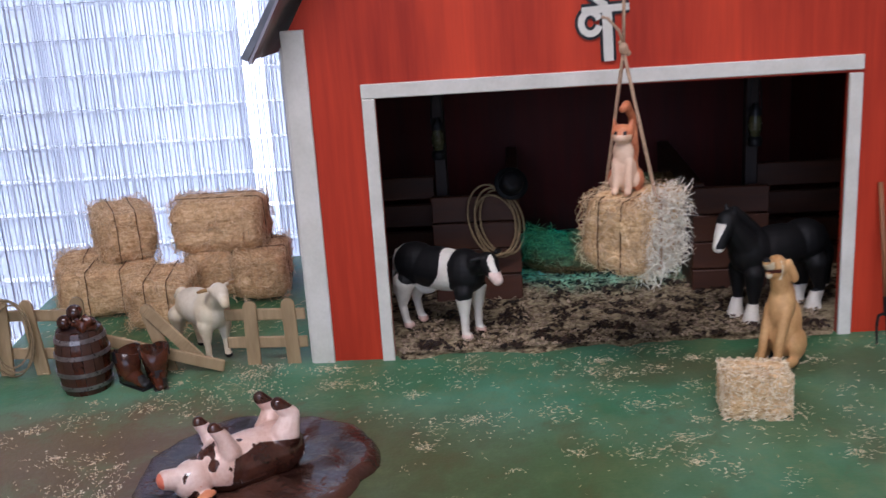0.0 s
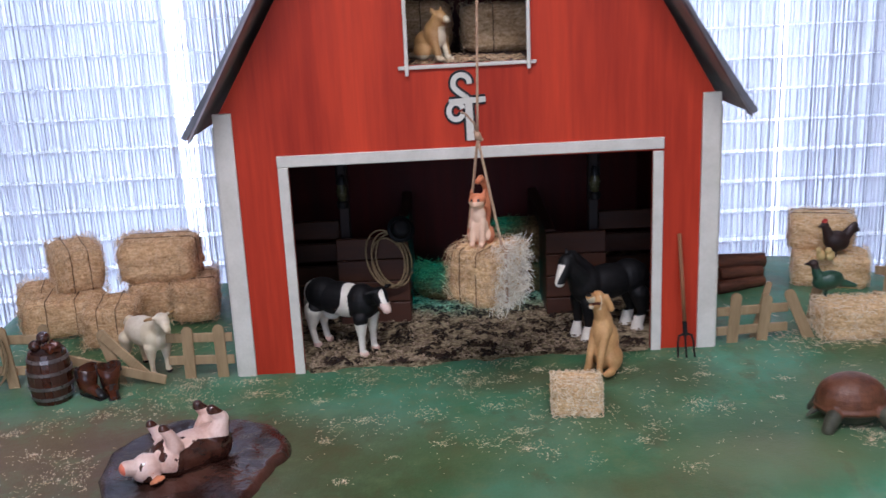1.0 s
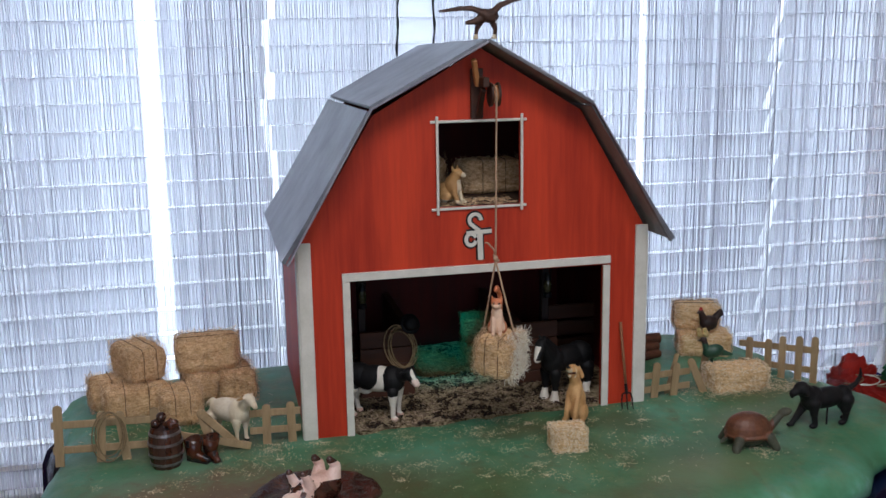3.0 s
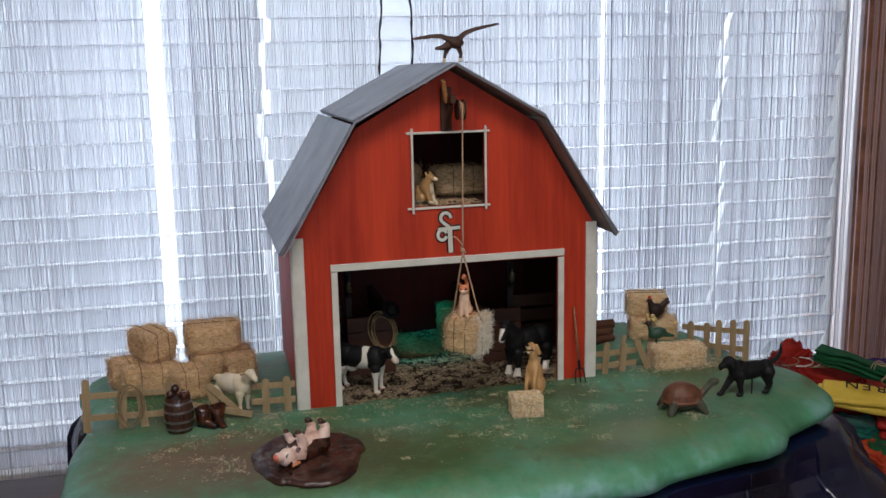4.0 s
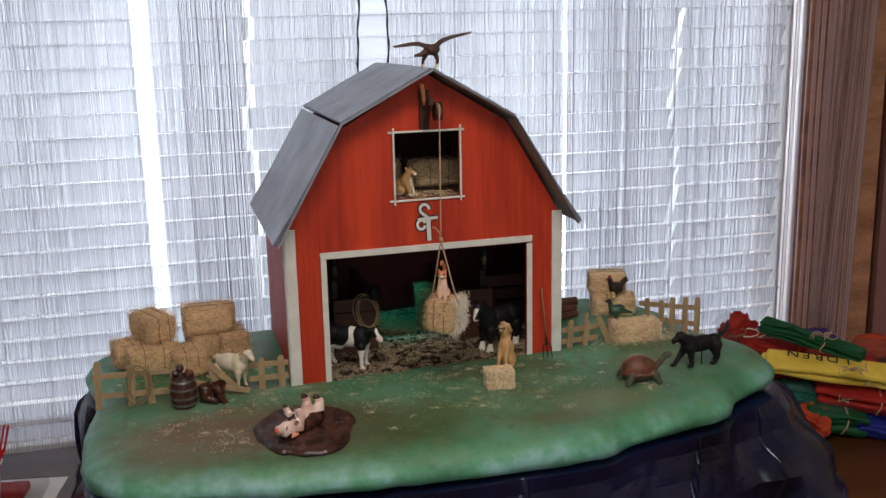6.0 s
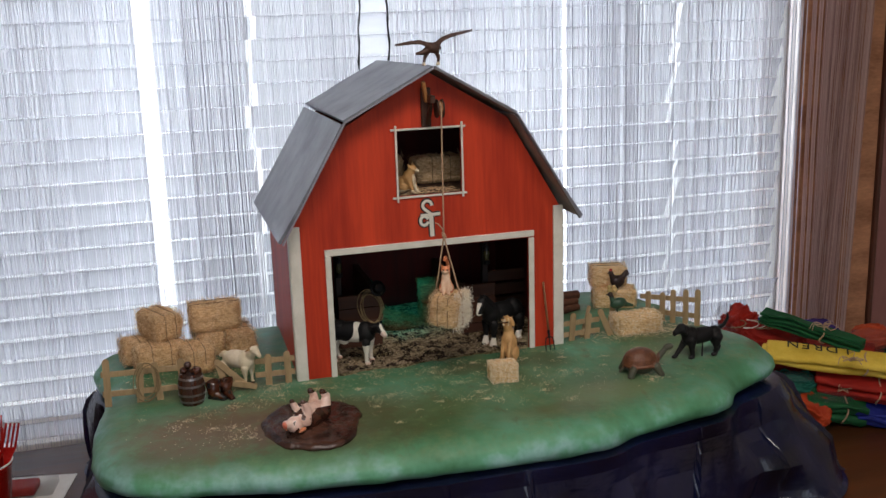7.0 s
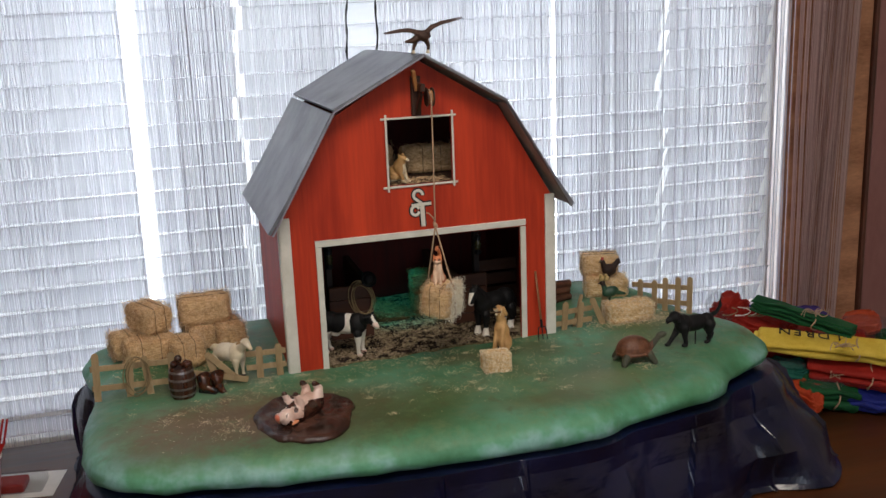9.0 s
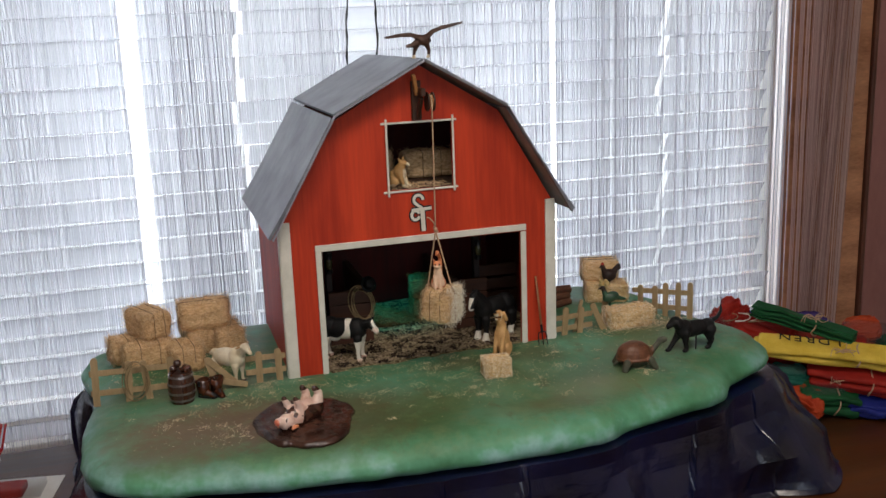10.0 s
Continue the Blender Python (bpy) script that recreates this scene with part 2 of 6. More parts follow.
def board_material():
    """Airbrushed green icing: greens over brown earth patches, a minty rim."""
    n = Nodes("airbrushed_icing")
    v = n.coords((1, 1, 1), False)
    a, b, c = n.noise(5.0, v, 3), n.noise(14.0, v, 4), n.noise(420, v, 2)
    green = n.ramp(n.math("ADD", n.math("MULTIPLY", a, 0.6), n.math("MULTIPLY", b, 0.4)),
                   ((0.36, rgb(60, 98, 58)), (0.5, rgb(68, 121, 86)), (0.64, rgb(96, 154, 126))))
    mott = n.noise(34.0, v, 5, 0.7)
    green = n.mix(n.ramp(mott, ((0.46, (0, 0, 0)), (0.66, (0.55, 0.55, 0.55)))), green, rgb(116, 124, 84))
    green = n.mix(n.ramp(n.noise(21.0, n.coords((1.3, 0.8, 1), False), 4, 0.7), ((0.54, (0, 0, 0)), (0.72, (0.7, 0.7, 0.7)))), green, rgb(88, 84, 52))
    sep = n.t.nodes.new("ShaderNodeSeparateXYZ")
    n.link(n.tc.outputs["Object"], sep.inputs[0])

    def patch(x, y, rx, ry, amount):
        dx = n.math("DIVIDE", n.math("SUBTRACT", sep.outputs[0], x), rx)
        dy = n.math("DIVIDE", n.math("SUBTRACT", sep.outputs[1], y), ry)
        d = n.math("ADD", n.math("MULTIPLY", dx, dx), n.math("MULTIPLY", dy, dy))
        d = n.math("ADD", d, n.math("MULTIPLY", n.math("SUBTRACT", mott, 0.5), 2.6))
        r = n.t.nodes.new("ShaderNodeMapRange")
        r.inputs["From Min"].default_value, r.inputs["From Max"].default_value = 0.15, 1.1
        r.inputs["To Min"].default_value, r.inputs["To Max"].default_value = amount, 0.0
        n.link(d, r.inputs["Value"])
        return r.outputs[0]

    col = green
    for x, y, rx, ry, amount, tone in ((-0.36, -0.15, 0.17, 0.10, 0.9, (112, 88, 60)), (-0.22, -0.19, 0.17, 0.12, 0.6, (88, 66, 42)), (-0.02, -0.17, 0.13, 0.06, 0.35, (96, 100, 62)), (0.1, -0.12, 0.08, 0.05, 0.35, (96, 88, 56)),
                                       (0.06, -0.05, 0.10, 0.03, 0.6, (90, 80, 52)), (0.25, -0.17, 0.16, 0.05, 0.35, (88, 84, 52)),
                                       (0.0, -0.24, 0.2, 0.05, 0.25, (74, 82, 50)), (0.42, 0.0, 0.1, 0.05, 0.5, (104, 88, 54)),
                                       (-0.4, 0.01, 0.2, 0.035, 0.5, (84, 84, 56)), (-0.5, -0.24, 0.06, 0.04, 0.5, (60, 84, 44)), (0.14, -0.25, 0.12, 0.03, 0.45, (96, 92, 54)), (-0.42, -0.22, 0.1, 0.05, 0.6, (98, 84, 54)), (0.22, -0.21, 0.1, 0.04, 0.5, (120, 124, 84)), (-0.13, -0.13, 0.10, 0.06, 0.3, (92, 84, 54)), (0.36, -0.09, 0.10, 0.05, 0.4, (112, 108, 70)), (0.17, -0.06, 0.06, 0.04, 0.5, (80, 72, 46))):
        col = n.mix(patch(x, y, rx, ry, amount), col, rgb(*tone))
    rim = n.t.nodes.new("ShaderNodeMapRange")
    rim.inputs["From Min"].default_value, rim.inputs["From Max"].default_value = G - 0.004, G - 0.028
    n.link(sep.outputs[2], rim.inputs["Value"])
    col = n.mix(n.math("MULTIPLY", rim.outputs[0], 0.9), col, n.ramp(n.noise(11.0, v, 4, 0.6), ((0.32, rgb(66, 124, 86)), (0.48, rgb(92, 158, 124)), (0.60, rgb(140, 188, 182)), (0.72, rgb(92, 146, 122)))))
    n.bump(n.math("ADD", n.math("ADD", n.math("MULTIPLY", b, 3.0), mott), n.math("MULTIPLY", c, 0.7)), 0.35, 0.0016)
    return n.set(col, n.math("ADD", n.math("MULTIPLY", b, 0.3), 0.35), 0.0, 0.4)


M["icing"] = board_material()


def mud_material():
    n = Nodes("wet_chocolate_mud")
    v = n.coords((1, 1, 1), False)
    a, b = n.noise(26, v, 4, 0.55), n.noise(120, v, 2)
    n.bump(n.math("ADD", a, n.math("MULTIPLY", b, 0.12)), 0.9, 0.007)
    return n.set(n.ramp(a, ((0.35, rgb(36, 21, 17)), (0.65, rgb(80, 52, 42)))), 0.27, 0.0, 0.5)


M["mud"] = mud_material()


def plastic_sheet():
    """Thin black plastic with crisp, faceted creases."""
    n = Nodes("black_plastic_sheet")
    v = n.coords((1, 1, 1), False)
    a, b = n.noise(9, v, 3), n.noise(60, v, 3)
    height = n.math("MULTIPLY", b, 0.0012)
    for scale, slope, stretch in ((6.0, 0.2, (1, 1, 0.4)), (17.0, 0.07, (1, 1, 0.6))):
        p = n.coords(stretch, False)
        w = n.node("ShaderNodeTexVoronoi", Scale=scale)
        n.link(p, w.inputs["Vector"])
        off = n.t.nodes.new("ShaderNodeVectorMath")
        off.operation = "SUBTRACT"
        n.link(p, off.inputs[0])
        n.link(w.outputs["Position"], off.inputs[1])
        way = n.t.nodes.new("ShaderNodeVectorMath")
        way.operation = "SUBTRACT"
        way.inputs[1].default_value = (0.5, 0.5, 0.5)
        n.link(w.outputs["Color"], way.inputs[0])
        dot = n.t.nodes.new("ShaderNodeVectorMath")
        dot.operation = "DOT_PRODUCT"
        n.link(off.outputs[0], dot.inputs[0])
        n.link(way.outputs[0], dot.inputs[1])
        height = n.math("ADD", height, n.math("MULTIPLY", dot.outputs["Value"], slope))
    n.bump(height, 1.0, 1.0)
    return n.set(n.ramp(a, ((0.3, rgb(7, 9, 24)), (0.7, rgb(17, 23, 60)))), 0.22, 0.0, 0.7)


M["plastic"] = plastic_sheet()


def slat_material():
    """Thin pale vinyl that lets daylight glow through."""
    n = Nodes("slat_vinyl")
    t = n.t
    v = n.coords((0.2, 1, 1))
    col = n.ramp(n.noise(12, v), ((0.3, rgb(212, 215, 224)), (0.7, rgb(230, 232, 238))))
    tr = t.nodes.new("ShaderNodeBsdfTranslucent")
    tp = t.nodes.new("ShaderNodeBsdfTransparent")
    n.link(col, tr.inputs[0])
    n.set(col, 0.5)
    m1, m2 = t.nodes.new("ShaderNodeMixShader"), t.nodes.new("ShaderNodeMixShader")
    m1.inputs[0].default_value, m2.inputs[0].default_value = 0.6, 0.50
    n.link(n.bsdf.outputs[0], m1.inputs[1])
    n.link(tr.outputs[0], m1.inputs[2])
    n.link(m1.outputs[0], m2.inputs[1])
    n.link(tp.outputs[0], m2.inputs[2])
    n.link(m2.outputs[0], n.out.inputs[0])
    return n.mat


def see_through(name, colour, share, rough=0.6):
    n = Nodes(name)
    t = n.t
    tp, mx = t.nodes.new("ShaderNodeBsdfTransparent"), t.nodes.new("ShaderNodeMixShader")
    n.set(colour, rough)
    mx.inputs[0].default_value = share
    n.link(n.bsdf.outputs[0], mx.inputs[1])
    n.link(tp.outputs[0], mx.inputs[2])
    n.link(mx.outputs[0], n.out.inputs[0])
    return n.mat


def thread_material(name, a, b, through=0.45):
    n = Nodes(name)
    t = n.t
    g = t.nodes.new("ShaderNodeNewGeometry")
    col = n.ramp(g.outputs["Random Per Island"], ((0.0, a), (1.0, b)))
    tr, mx = t.nodes.new("ShaderNodeBsdfTranslucent"), t.nodes.new("ShaderNodeMixShader")
    n.link(col, tr.inputs[0])
    n.set(col, 0.7)
    mx.inputs[0].default_value = through
    n.link(n.bsdf.outputs[0], mx.inputs[1])
    n.link(tr.outputs[0], mx.inputs[2])
    n.link(mx.outputs[0], n.out.inputs[0])
    return n.mat


def glow(name, colour, strength, spread=0.5):
    n = Nodes(name)
    e = n.t.nodes.new("ShaderNodeEmission")
    v = n.coords((1, 1, 1), False)
    f = n.noise(0.9, v, 2)
    sep = n.t.nodes.new("ShaderNodeSeparateXYZ")
    n.link(n.tc.outputs["Object"], sep.inputs[0])
    f = n.math("MULTIPLY", f, n.ramp(n.math("MULTIPLY", sep.outputs[2], 0.5), ((0.25, (0.18, 0.18, 0.18)), (0.80, (1, 1, 1)))))
    f = n.math("MULTIPLY", f, n.ramp(n.math("ADD", n.math("MULTIPLY", sep.outputs[0], 0.2), 0.5), ((0.0, (0.22, 0.22, 0.22)), (0.2, (0.33, 0.33, 0.33)), (0.36, (0.78, 0.78, 0.78)), (0.56, (1, 1, 1)))))
    n.link(n.ramp(f, ((0.1, tuple(c * (1 - spread) for c in colour)), (0.5, colour))), e.inputs[0])
    e.inputs[1].default_value = strength
    n.link(e.outputs[0], n.out.inputs[0])
    return n.mat


M["slat"] = slat_material()
M["dimming_mesh"] = see_through("daylight_dimming_mesh", rgb(120, 122, 126), 0.46)
M["thread"] = thread_material("curtain_thread", rgb(158, 157, 172), rgb(234, 233, 242))
M["thread_warm"] = thread_material("curtain_thread_warm", rgb(190, 158, 154), rgb(246, 230, 224), 0.6)
M["cellophane"] = see_through("clear_cellophane", rgb(96, 98, 102), 0.80, 0.06)
M["outdoors"] = glow("overcast_daylight", (0.82, 0.92, 1.0), 20.5, 0.62)
glass = Nodes("window_glass")
gb, gt, gm = glass.t.nodes.new("ShaderNodeBsdfGlossy"), glass.t.nodes.new("ShaderNodeBsdfTransparent"), glass.t.nodes.new("ShaderNodeMixShader")
gb.inputs["Roughness"].default_value, gm.inputs[0].default_value = 0.02, 0.94
glass.link(gb.outputs[0], gm.inputs[1]), glass.link(gt.outputs[0], gm.inputs[2]), glass.link(gm.outputs[0], glass.out.inputs[0])
M["glass"] = glass.mat


# ---- building helpers ----
def thing(name, m, label, category, group="", kind=""):
    ob = new(name)
    ob.empty_display_size = 0.02
    ob.matrix_world = m
    return tagged(ob, label, category, group, kind)


def mesh_of(bm, name, smooth=False):
    me = bpy.data.meshes.new(name)
    bm.normal_update()
    bm.to_mesh(me)
    bm.free()
    if smooth:
        me.polygons.foreach_set("use_smooth", [True] * len(me.polygons))
    return me


def part(name, bm, material, parent=None, label="", m=None, smooth=False):
    me = bm if isinstance(bm, bpy.types.Mesh) else mesh_of(bm, name, smooth)
    if material and not me.materials:
        me.materials.append(material)
    ob = new(name, me)
    if parent:
        ob.parent = parent
    if m is not None:
        ob.matrix_basis = m
    if label:
        ob["label"] = label
    return ob


def box(size, at=(0, 0, 0), bevel=0.0, segs=2, bm=None, turn=None):
    bm = bm or bmesh.new()
    m = Matrix.Translation(at)
    if turn is not None:
        m = m @ Euler([radians(a) for a in turn]).to_matrix().to_4x4()
    r = bmesh.ops.create_cube(bm, size=1.0, matrix=m @ Matrix.Diagonal((*size, 1)))
    if bevel:
        edges = list({e for v in r["verts"] for e in v.link_edges})
        bmesh.ops.bevel(bm, geom=edges, offset=bevel, segments=segs, profile=0.5, affect="EDGES")
    return bm


def tube(points, radius, sides=8, bm=None, closed=False, taper=None):
    """A tube along points."""
    bm = bm or bmesh.new()
    pts = [Vector(p) for p in points]
    n = len(pts)
    up = Vector((0.13, 0.31, 0.94)).normalized()
    rings = []
    for i, p in enumerate(pts):
        a, b = (pts[i - 1], pts[(i + 1) % n]) if closed else (pts[max(i - 1, 0)], pts[min(i + 1, n - 1)])
        d = (b - a).normalized()
        if abs(d.dot(up)) > 0.95:
            up = Vector((0.94, 0.13, 0.31)).normalized()
        u = d.cross(up).normalized()
        w = d.cross(u)
        r = radius * (taper(i / max(n - 1, 1)) if taper else 1)
        rings.append([bm.verts.new(p + r * (math.cos(k * math.tau / sides) * u + math.sin(k * math.tau / sides) * w)) for k in range(sides)])
    for i in range(n if closed else n - 1):
        a, b = rings[i], rings[(i + 1) % n]
        for k in range(sides):
            bm.faces.new((a[k], a[(k + 1) % sides], b[(k + 1) % sides], b[k]))
    if not closed:
        bm.faces.new(rings[0][::-1])
        bm.faces.new(rings[-1])
    return bm


def lathe(profile, sides=32, bm=None, at=(0, 0, 0)):
    """A turned body from (radius, height) pairs."""
    bm = bm or bmesh.new()
    rings = [[bm.verts.new((at[0] + r * math.cos(k * math.tau / sides), at[1] + r * math.sin(k * math.tau / sides), at[2] + z)) for k in range(sides)] for r, z in profile]
    for a, b in zip(rings, rings[1:]):
        for k in range(sides):
            bm.faces.new((a[k], a[(k + 1) % sides], b[(k + 1) % sides], b[k]))
    bm.faces.new(rings[0][::-1])
    bm.faces.new(rings[-1])
    return bm


def plate(outline, holes, depth, y0=0.0, bm=None):
    """An upright slab in the x-z plane from an outline and holes, y0 to y0 + depth."""
    bm = bm or bmesh.new()
    edges = []
    for loop in (outline, *holes):
        vs = [bm.verts.new((x, y0, z)) for x, z in loop]
        edges += [bm.edges.new((a, b)) for a, b in zip(vs, vs[1:] + vs[:1])]
    r = bmesh.ops.triangle_fill(bm, use_beauty=True, edges=edges)
    faces = [f for f in r["geom"] if isinstance(f, bmesh.types.BMFace)]
    ex = bmesh.ops.extrude_face_region(bm, geom=faces)
    bmesh.ops.translate(bm, verts=[v for v in ex["geom"] if isinstance(v, bmesh.types.BMVert)], vec=(0, depth, 0))
    bmesh.ops.recalc_face_normals(bm, faces=bm.faces)
    return bm


def strands(name, starts, ways, lengths, radius, material, parent=None, label="", bend=0.25, rng=None):
    """Many thin three-sided stalks as one mesh."""
    rng = rng or np.random.default_rng(3)
    starts, ways, lengths = np.asarray(starts, float), np.asarray(ways, float), np.asarray(lengths, float)
    n = len(starts)
    ways = ways / np.linalg.norm(ways, axis=1, keepdims=True)
    side = np.cross(ways, rng.normal(size=(n, 3)))
    side /= np.linalg.norm(side, axis=1, keepdims=True)
    other = np.cross(ways, side)
    rad = radius * rng.uniform(0.6, 1.3, (n, 1))
    sag = side * (lengths * bend * rng.uniform(-1, 1, n))[:, None]
    verts = np.zeros((n, 9, 3))
    for i, (s, off, w) in enumerate(((0, 0, 0.8), (0.5, 1, 1.0), (1, 0, 0.5))):
        c = starts + ways * (lengths * s)[:, None] + sag * off
        for k in range(3):
            a = k * math.tau / 3
            verts[:, i * 3 + k] = c + rad * w * (math.cos(a) * side + math.sin(a) * other)
    quads = []
    for i in range(2):
        for k in range(3):
            quads.append((i * 3 + k, i * 3 + (k + 1) % 3, i * 3 + 3 + (k + 1) % 3, i * 3 + 3 + k))
    faces = (np.arange(n)[:, None, None] * 9 + np.array(quads)[None]).reshape(-1, 4)
    me = bpy.data.meshes.new(name)
    me.from_pydata(verts.reshape(-1, 3).tolist(), [], faces.tolist())
    me.materials.append(material)
    return part(name, me, None, parent, label)


def flakes(name, places, size, material, parent=None, label="", rng=None, up=0.35):
    """Many small thick chips as one mesh."""
    rng = rng or np.random.default_rng(5)
    places = np.asarray(places, float)
    n = len(places)
    a = rng.uniform(0, math.tau, n)
    u = np.stack([np.cos(a), np.sin(a), rng.normal(0, up, n)], 1)
    w = np.stack([-np.sin(a), np.cos(a), rng.normal(0, up, n)], 1)
    nrm = np.cross(u, w)
    s = size * rng.uniform(0.5, 1.4, (n, 1))
    q = s * rng.uniform(0.35, 0.8, (n, 1))
    h = s * 0.22
    corners = []
    for sign in (-1, 1):
        for i, j in ((-1, -0.6), (0.9, -1), (1, 0.7), (-0.7, 1)):
            corners.append(places + i * s * u + j * q * w + sign * h * nrm)
    verts = np.stack(corners, 1)
    f = np.array([(3, 2, 1, 0), (4, 5, 6, 7), (0, 1, 5, 4), (1, 2, 6, 5), (2, 3, 7, 6), (3, 0, 4, 7)])
    faces = (np.arange(n)[:, None, None] * 8 + f[None]).reshape(-1, 4)
    me = bpy.data.meshes.new(name)
    me.from_pydata(verts.reshape(-1, 3).tolist(), [], faces.tolist())
    me.materials.append(material)
    return part(name, me, None, parent, label)


def blend(name, pieces, voxel, mats, pick, smooth=4):
    """One figurine mesh: balls ('e', centre, radii, turn) and limbs ('c', a, ra, b, rb) melted together; pick gives each face its paint."""
    bm = bmesh.new()
    for p in pieces:
        if p[0] == "e":
            turn = Euler([radians(a) for a in (p[3] if len(p) > 3 else (0, 0, 0))]).to_matrix().to_4x4()
            bmesh.ops.create_uvsphere(bm, u_segments=18, v_segments=12, radius=1.0, matrix=Matrix.Translation(p[1]) @ turn @ Matrix.Diagonal((*p[2], 1)))
        else:
            a, ra, b, rb = Vector(p[1]), p[2], Vector(p[3]), p[4]
            for c, r in ((a, ra), (b, rb)):
                bmesh.ops.create_uvsphere(bm, u_segments=12, v_segments=8, radius=r, matrix=Matrix.Translation(c))
            turn = (b - a).to_track_quat("Z", "Y").to_matrix().to_4x4()
            bmesh.ops.create_cone(bm, cap_ends=True, segments=12, radius1=ra, radius2=rb, depth=(b - a).length, matrix=Matrix.Translation((a + b) / 2) @ turn)
    tmp = new("tmp", mesh_of(bm, "tmp"))
    mod = tmp.modifiers.new("remesh", "REMESH")
    mod.mode, mod.voxel_size = "VOXEL", voxel
    sm = tmp.modifiers.new("smooth", "SMOOTH")
    sm.factor, sm.iterations = 0.5, smooth
    me = bpy.data.meshes.new_from_object(tmp.evaluated_get(bpy.context.evaluated_depsgraph_get()))
    old = tmp.data
    bpy.data.objects.remove(tmp)
    bpy.data.meshes.remove(old)
    me.name = name
    me.materials.clear()
    for k in mats:
        me.materials.append(M[k])
    me.polygons.foreach_set("material_index", [pick(f.center, f.normal) for f in me.polygons])
    me.polygons.foreach_set("use_smooth", [True] * len(me.polygons))
    return me


def wob(p, s, seed=0.0):
    return noise.noise(Vector(p) * s + Vector((seed, seed * 1.7, seed * 0.3)))

# ---- the room ----
WALL_Y = 0.53
X0, X1, Y0, Z1 = -2.3, 1.75, -3.0, 2.45


def structure(name, bm, material, label="", category=""):
    return tagged(part(name, bm, material), label, category, "", "structure")


structure("floor", box((X1 - X0 + 0.3, 3.9, 0.1), ((X0 + X1) / 2, -1.2, -0.05)), M["floor_wood"], "brown wooden room floor", "floor")
structure("ceiling", box((X1 - X0 + 0.3, 3.9, 0.1), ((X0 + X1) / 2, -1.2, Z1 + 0.05)), M["ceiling"], "plain white room ceiling", "ceiling")
structure("wall_west", box((0.12, 3.4, Z1), (X0 - 0.06, -1.3, Z1 / 2)), M["plaster"], "plain pale room wall", "wall")
structure("wall_east", box((0.12, 3.4, Z1), (X1 + 0.06, -1.3, Z1 / 2)), M["plaster"], "plain pale room wall", "wall")
# the window wall, with one wide opening
WX0, WX1, WZ0, WZ1 = -1.32, 1.040, 0.70, 2.02
structure("wall_north", plate([(X0, 0), (X1, 0), (X1, Z1), (X0, Z1)], [[(WX0, WZ0), (WX1, WZ0), (WX1, WZ1), (WX0, WZ1)]], 0.12, WALL_Y),
          M["panel_wood"], "brown wood-panelled wall round the window", "wall")
# the wall behind the camera, with the opening that daylight comes through
structure("wall_south", plate([(X0, 0), (X1, 0), (X1, Z1), (X0, Z1)], [[(-1.45, 0.95), (0.85, 0.95), (0.85, 2.3), (-1.45, 2.3)]], 0.12, Y0 - 0.12),
          M["plaster"], "pale wall with a window opening", "wall")
# added housing, out of view, that carries the overhead fill
fix = thing("ceiling_light", pose(-0.15, -1.05, 0), "added long white housing for the overhead fill", "ceiling light")
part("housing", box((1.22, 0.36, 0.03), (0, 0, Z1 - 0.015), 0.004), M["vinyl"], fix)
# vertical boards that panel the wall beside the window
for i, (x, w, mat) in enumerate(((1.151, 0.213, "panel_wood"), (1.345, 0.14, "mauve_board"), (1.49, 0.14, "mauve_board"), (1.64, 0.15, "mauve_board"))):
    structure("trim", box((w, 0.014, Z1 - 0.02), (x, WALL_Y - 0.007 - 0.001 * (i % 2), Z1 / 2), 0.003), M[mat],
              "brown wooden window casing with blotched cross grain" if i == 0 else "dull reddish-mauve vertical wall board", "wall trim")
structure("trim", box((0.010, 0.018, Z1 - 0.02), (1.2655, WALL_Y - 0.012, Z1 / 2), 0.002), M["sill_wood"], "narrow dark reddish batten on the wall", "wall trim")

# window: outer casing, sill, glass, added dimming panels, and the daylight outside
win = tagged(new("window_1"), "wide bright window behind blinds and string curtains", "window", "", "structure")
fr = bmesh.new()
for s, c in (((WX1 - WX0, 0.05, 0.05), ((WX0 + WX1) / 2, 0.60, WZ1 - 0.025)), ((WX1 - WX0, 0.05, 0.05), ((WX0 + WX1) / 2, 0.60, WZ0 + 0.025)),
             ((0.05, 0.05, WZ1 - WZ0 - 0.1), (WX0 + 0.025, 0.60, (WZ0 + WZ1) / 2)), ((0.006, 0.05, WZ1 - WZ0 - 0.1), (WX1 - 0.009, 0.60, (WZ0 + WZ1) / 2))):
    box(s, c, 0.004, bm=fr)
part("window_frame", fr, M["vinyl"], win)
pane = part("pane", box((WX1 - WX0 - 0.07, 0.004, WZ1 - WZ0 - 0.1), ((WX0 + WX1) / 2, 0.605, (WZ0 + WZ1) / 2)), M["glass"], win)
pane.visible_shadow = False
part("jamb_lining", box((0.006, 0.155, WZ1 - WZ0 - 0.01), (WX1 - 0.003, 0.605, (WZ0 + WZ1) / 2)), M["jamb_pink"], win, "pinkish-white window jamb")
part("window_sill", box((WX1 - WX0 + 0.5, 0.07, 0.035), ((WX0 + WX1) / 2, WALL_Y - 0.035, WZ0 - 0.0225), 0.004), M["sill_wood"], win, "dark brown wooden sill")
# added mesh panels cut the daylight; the gaps between leave bright bands
for x0, x1 in ((WX0 + 0.03, -0.448), (-0.415, 0.512), (0.526, 1.062)):
    part("insect_screen", box((x1 - x0, 0.001, WZ1 - WZ0 - 0.02), ((x0 + x1) / 2, 0.70, (WZ0 + WZ1) / 2)), M["dimming_mesh"], win, "added grey mesh panel that dims the daylight")
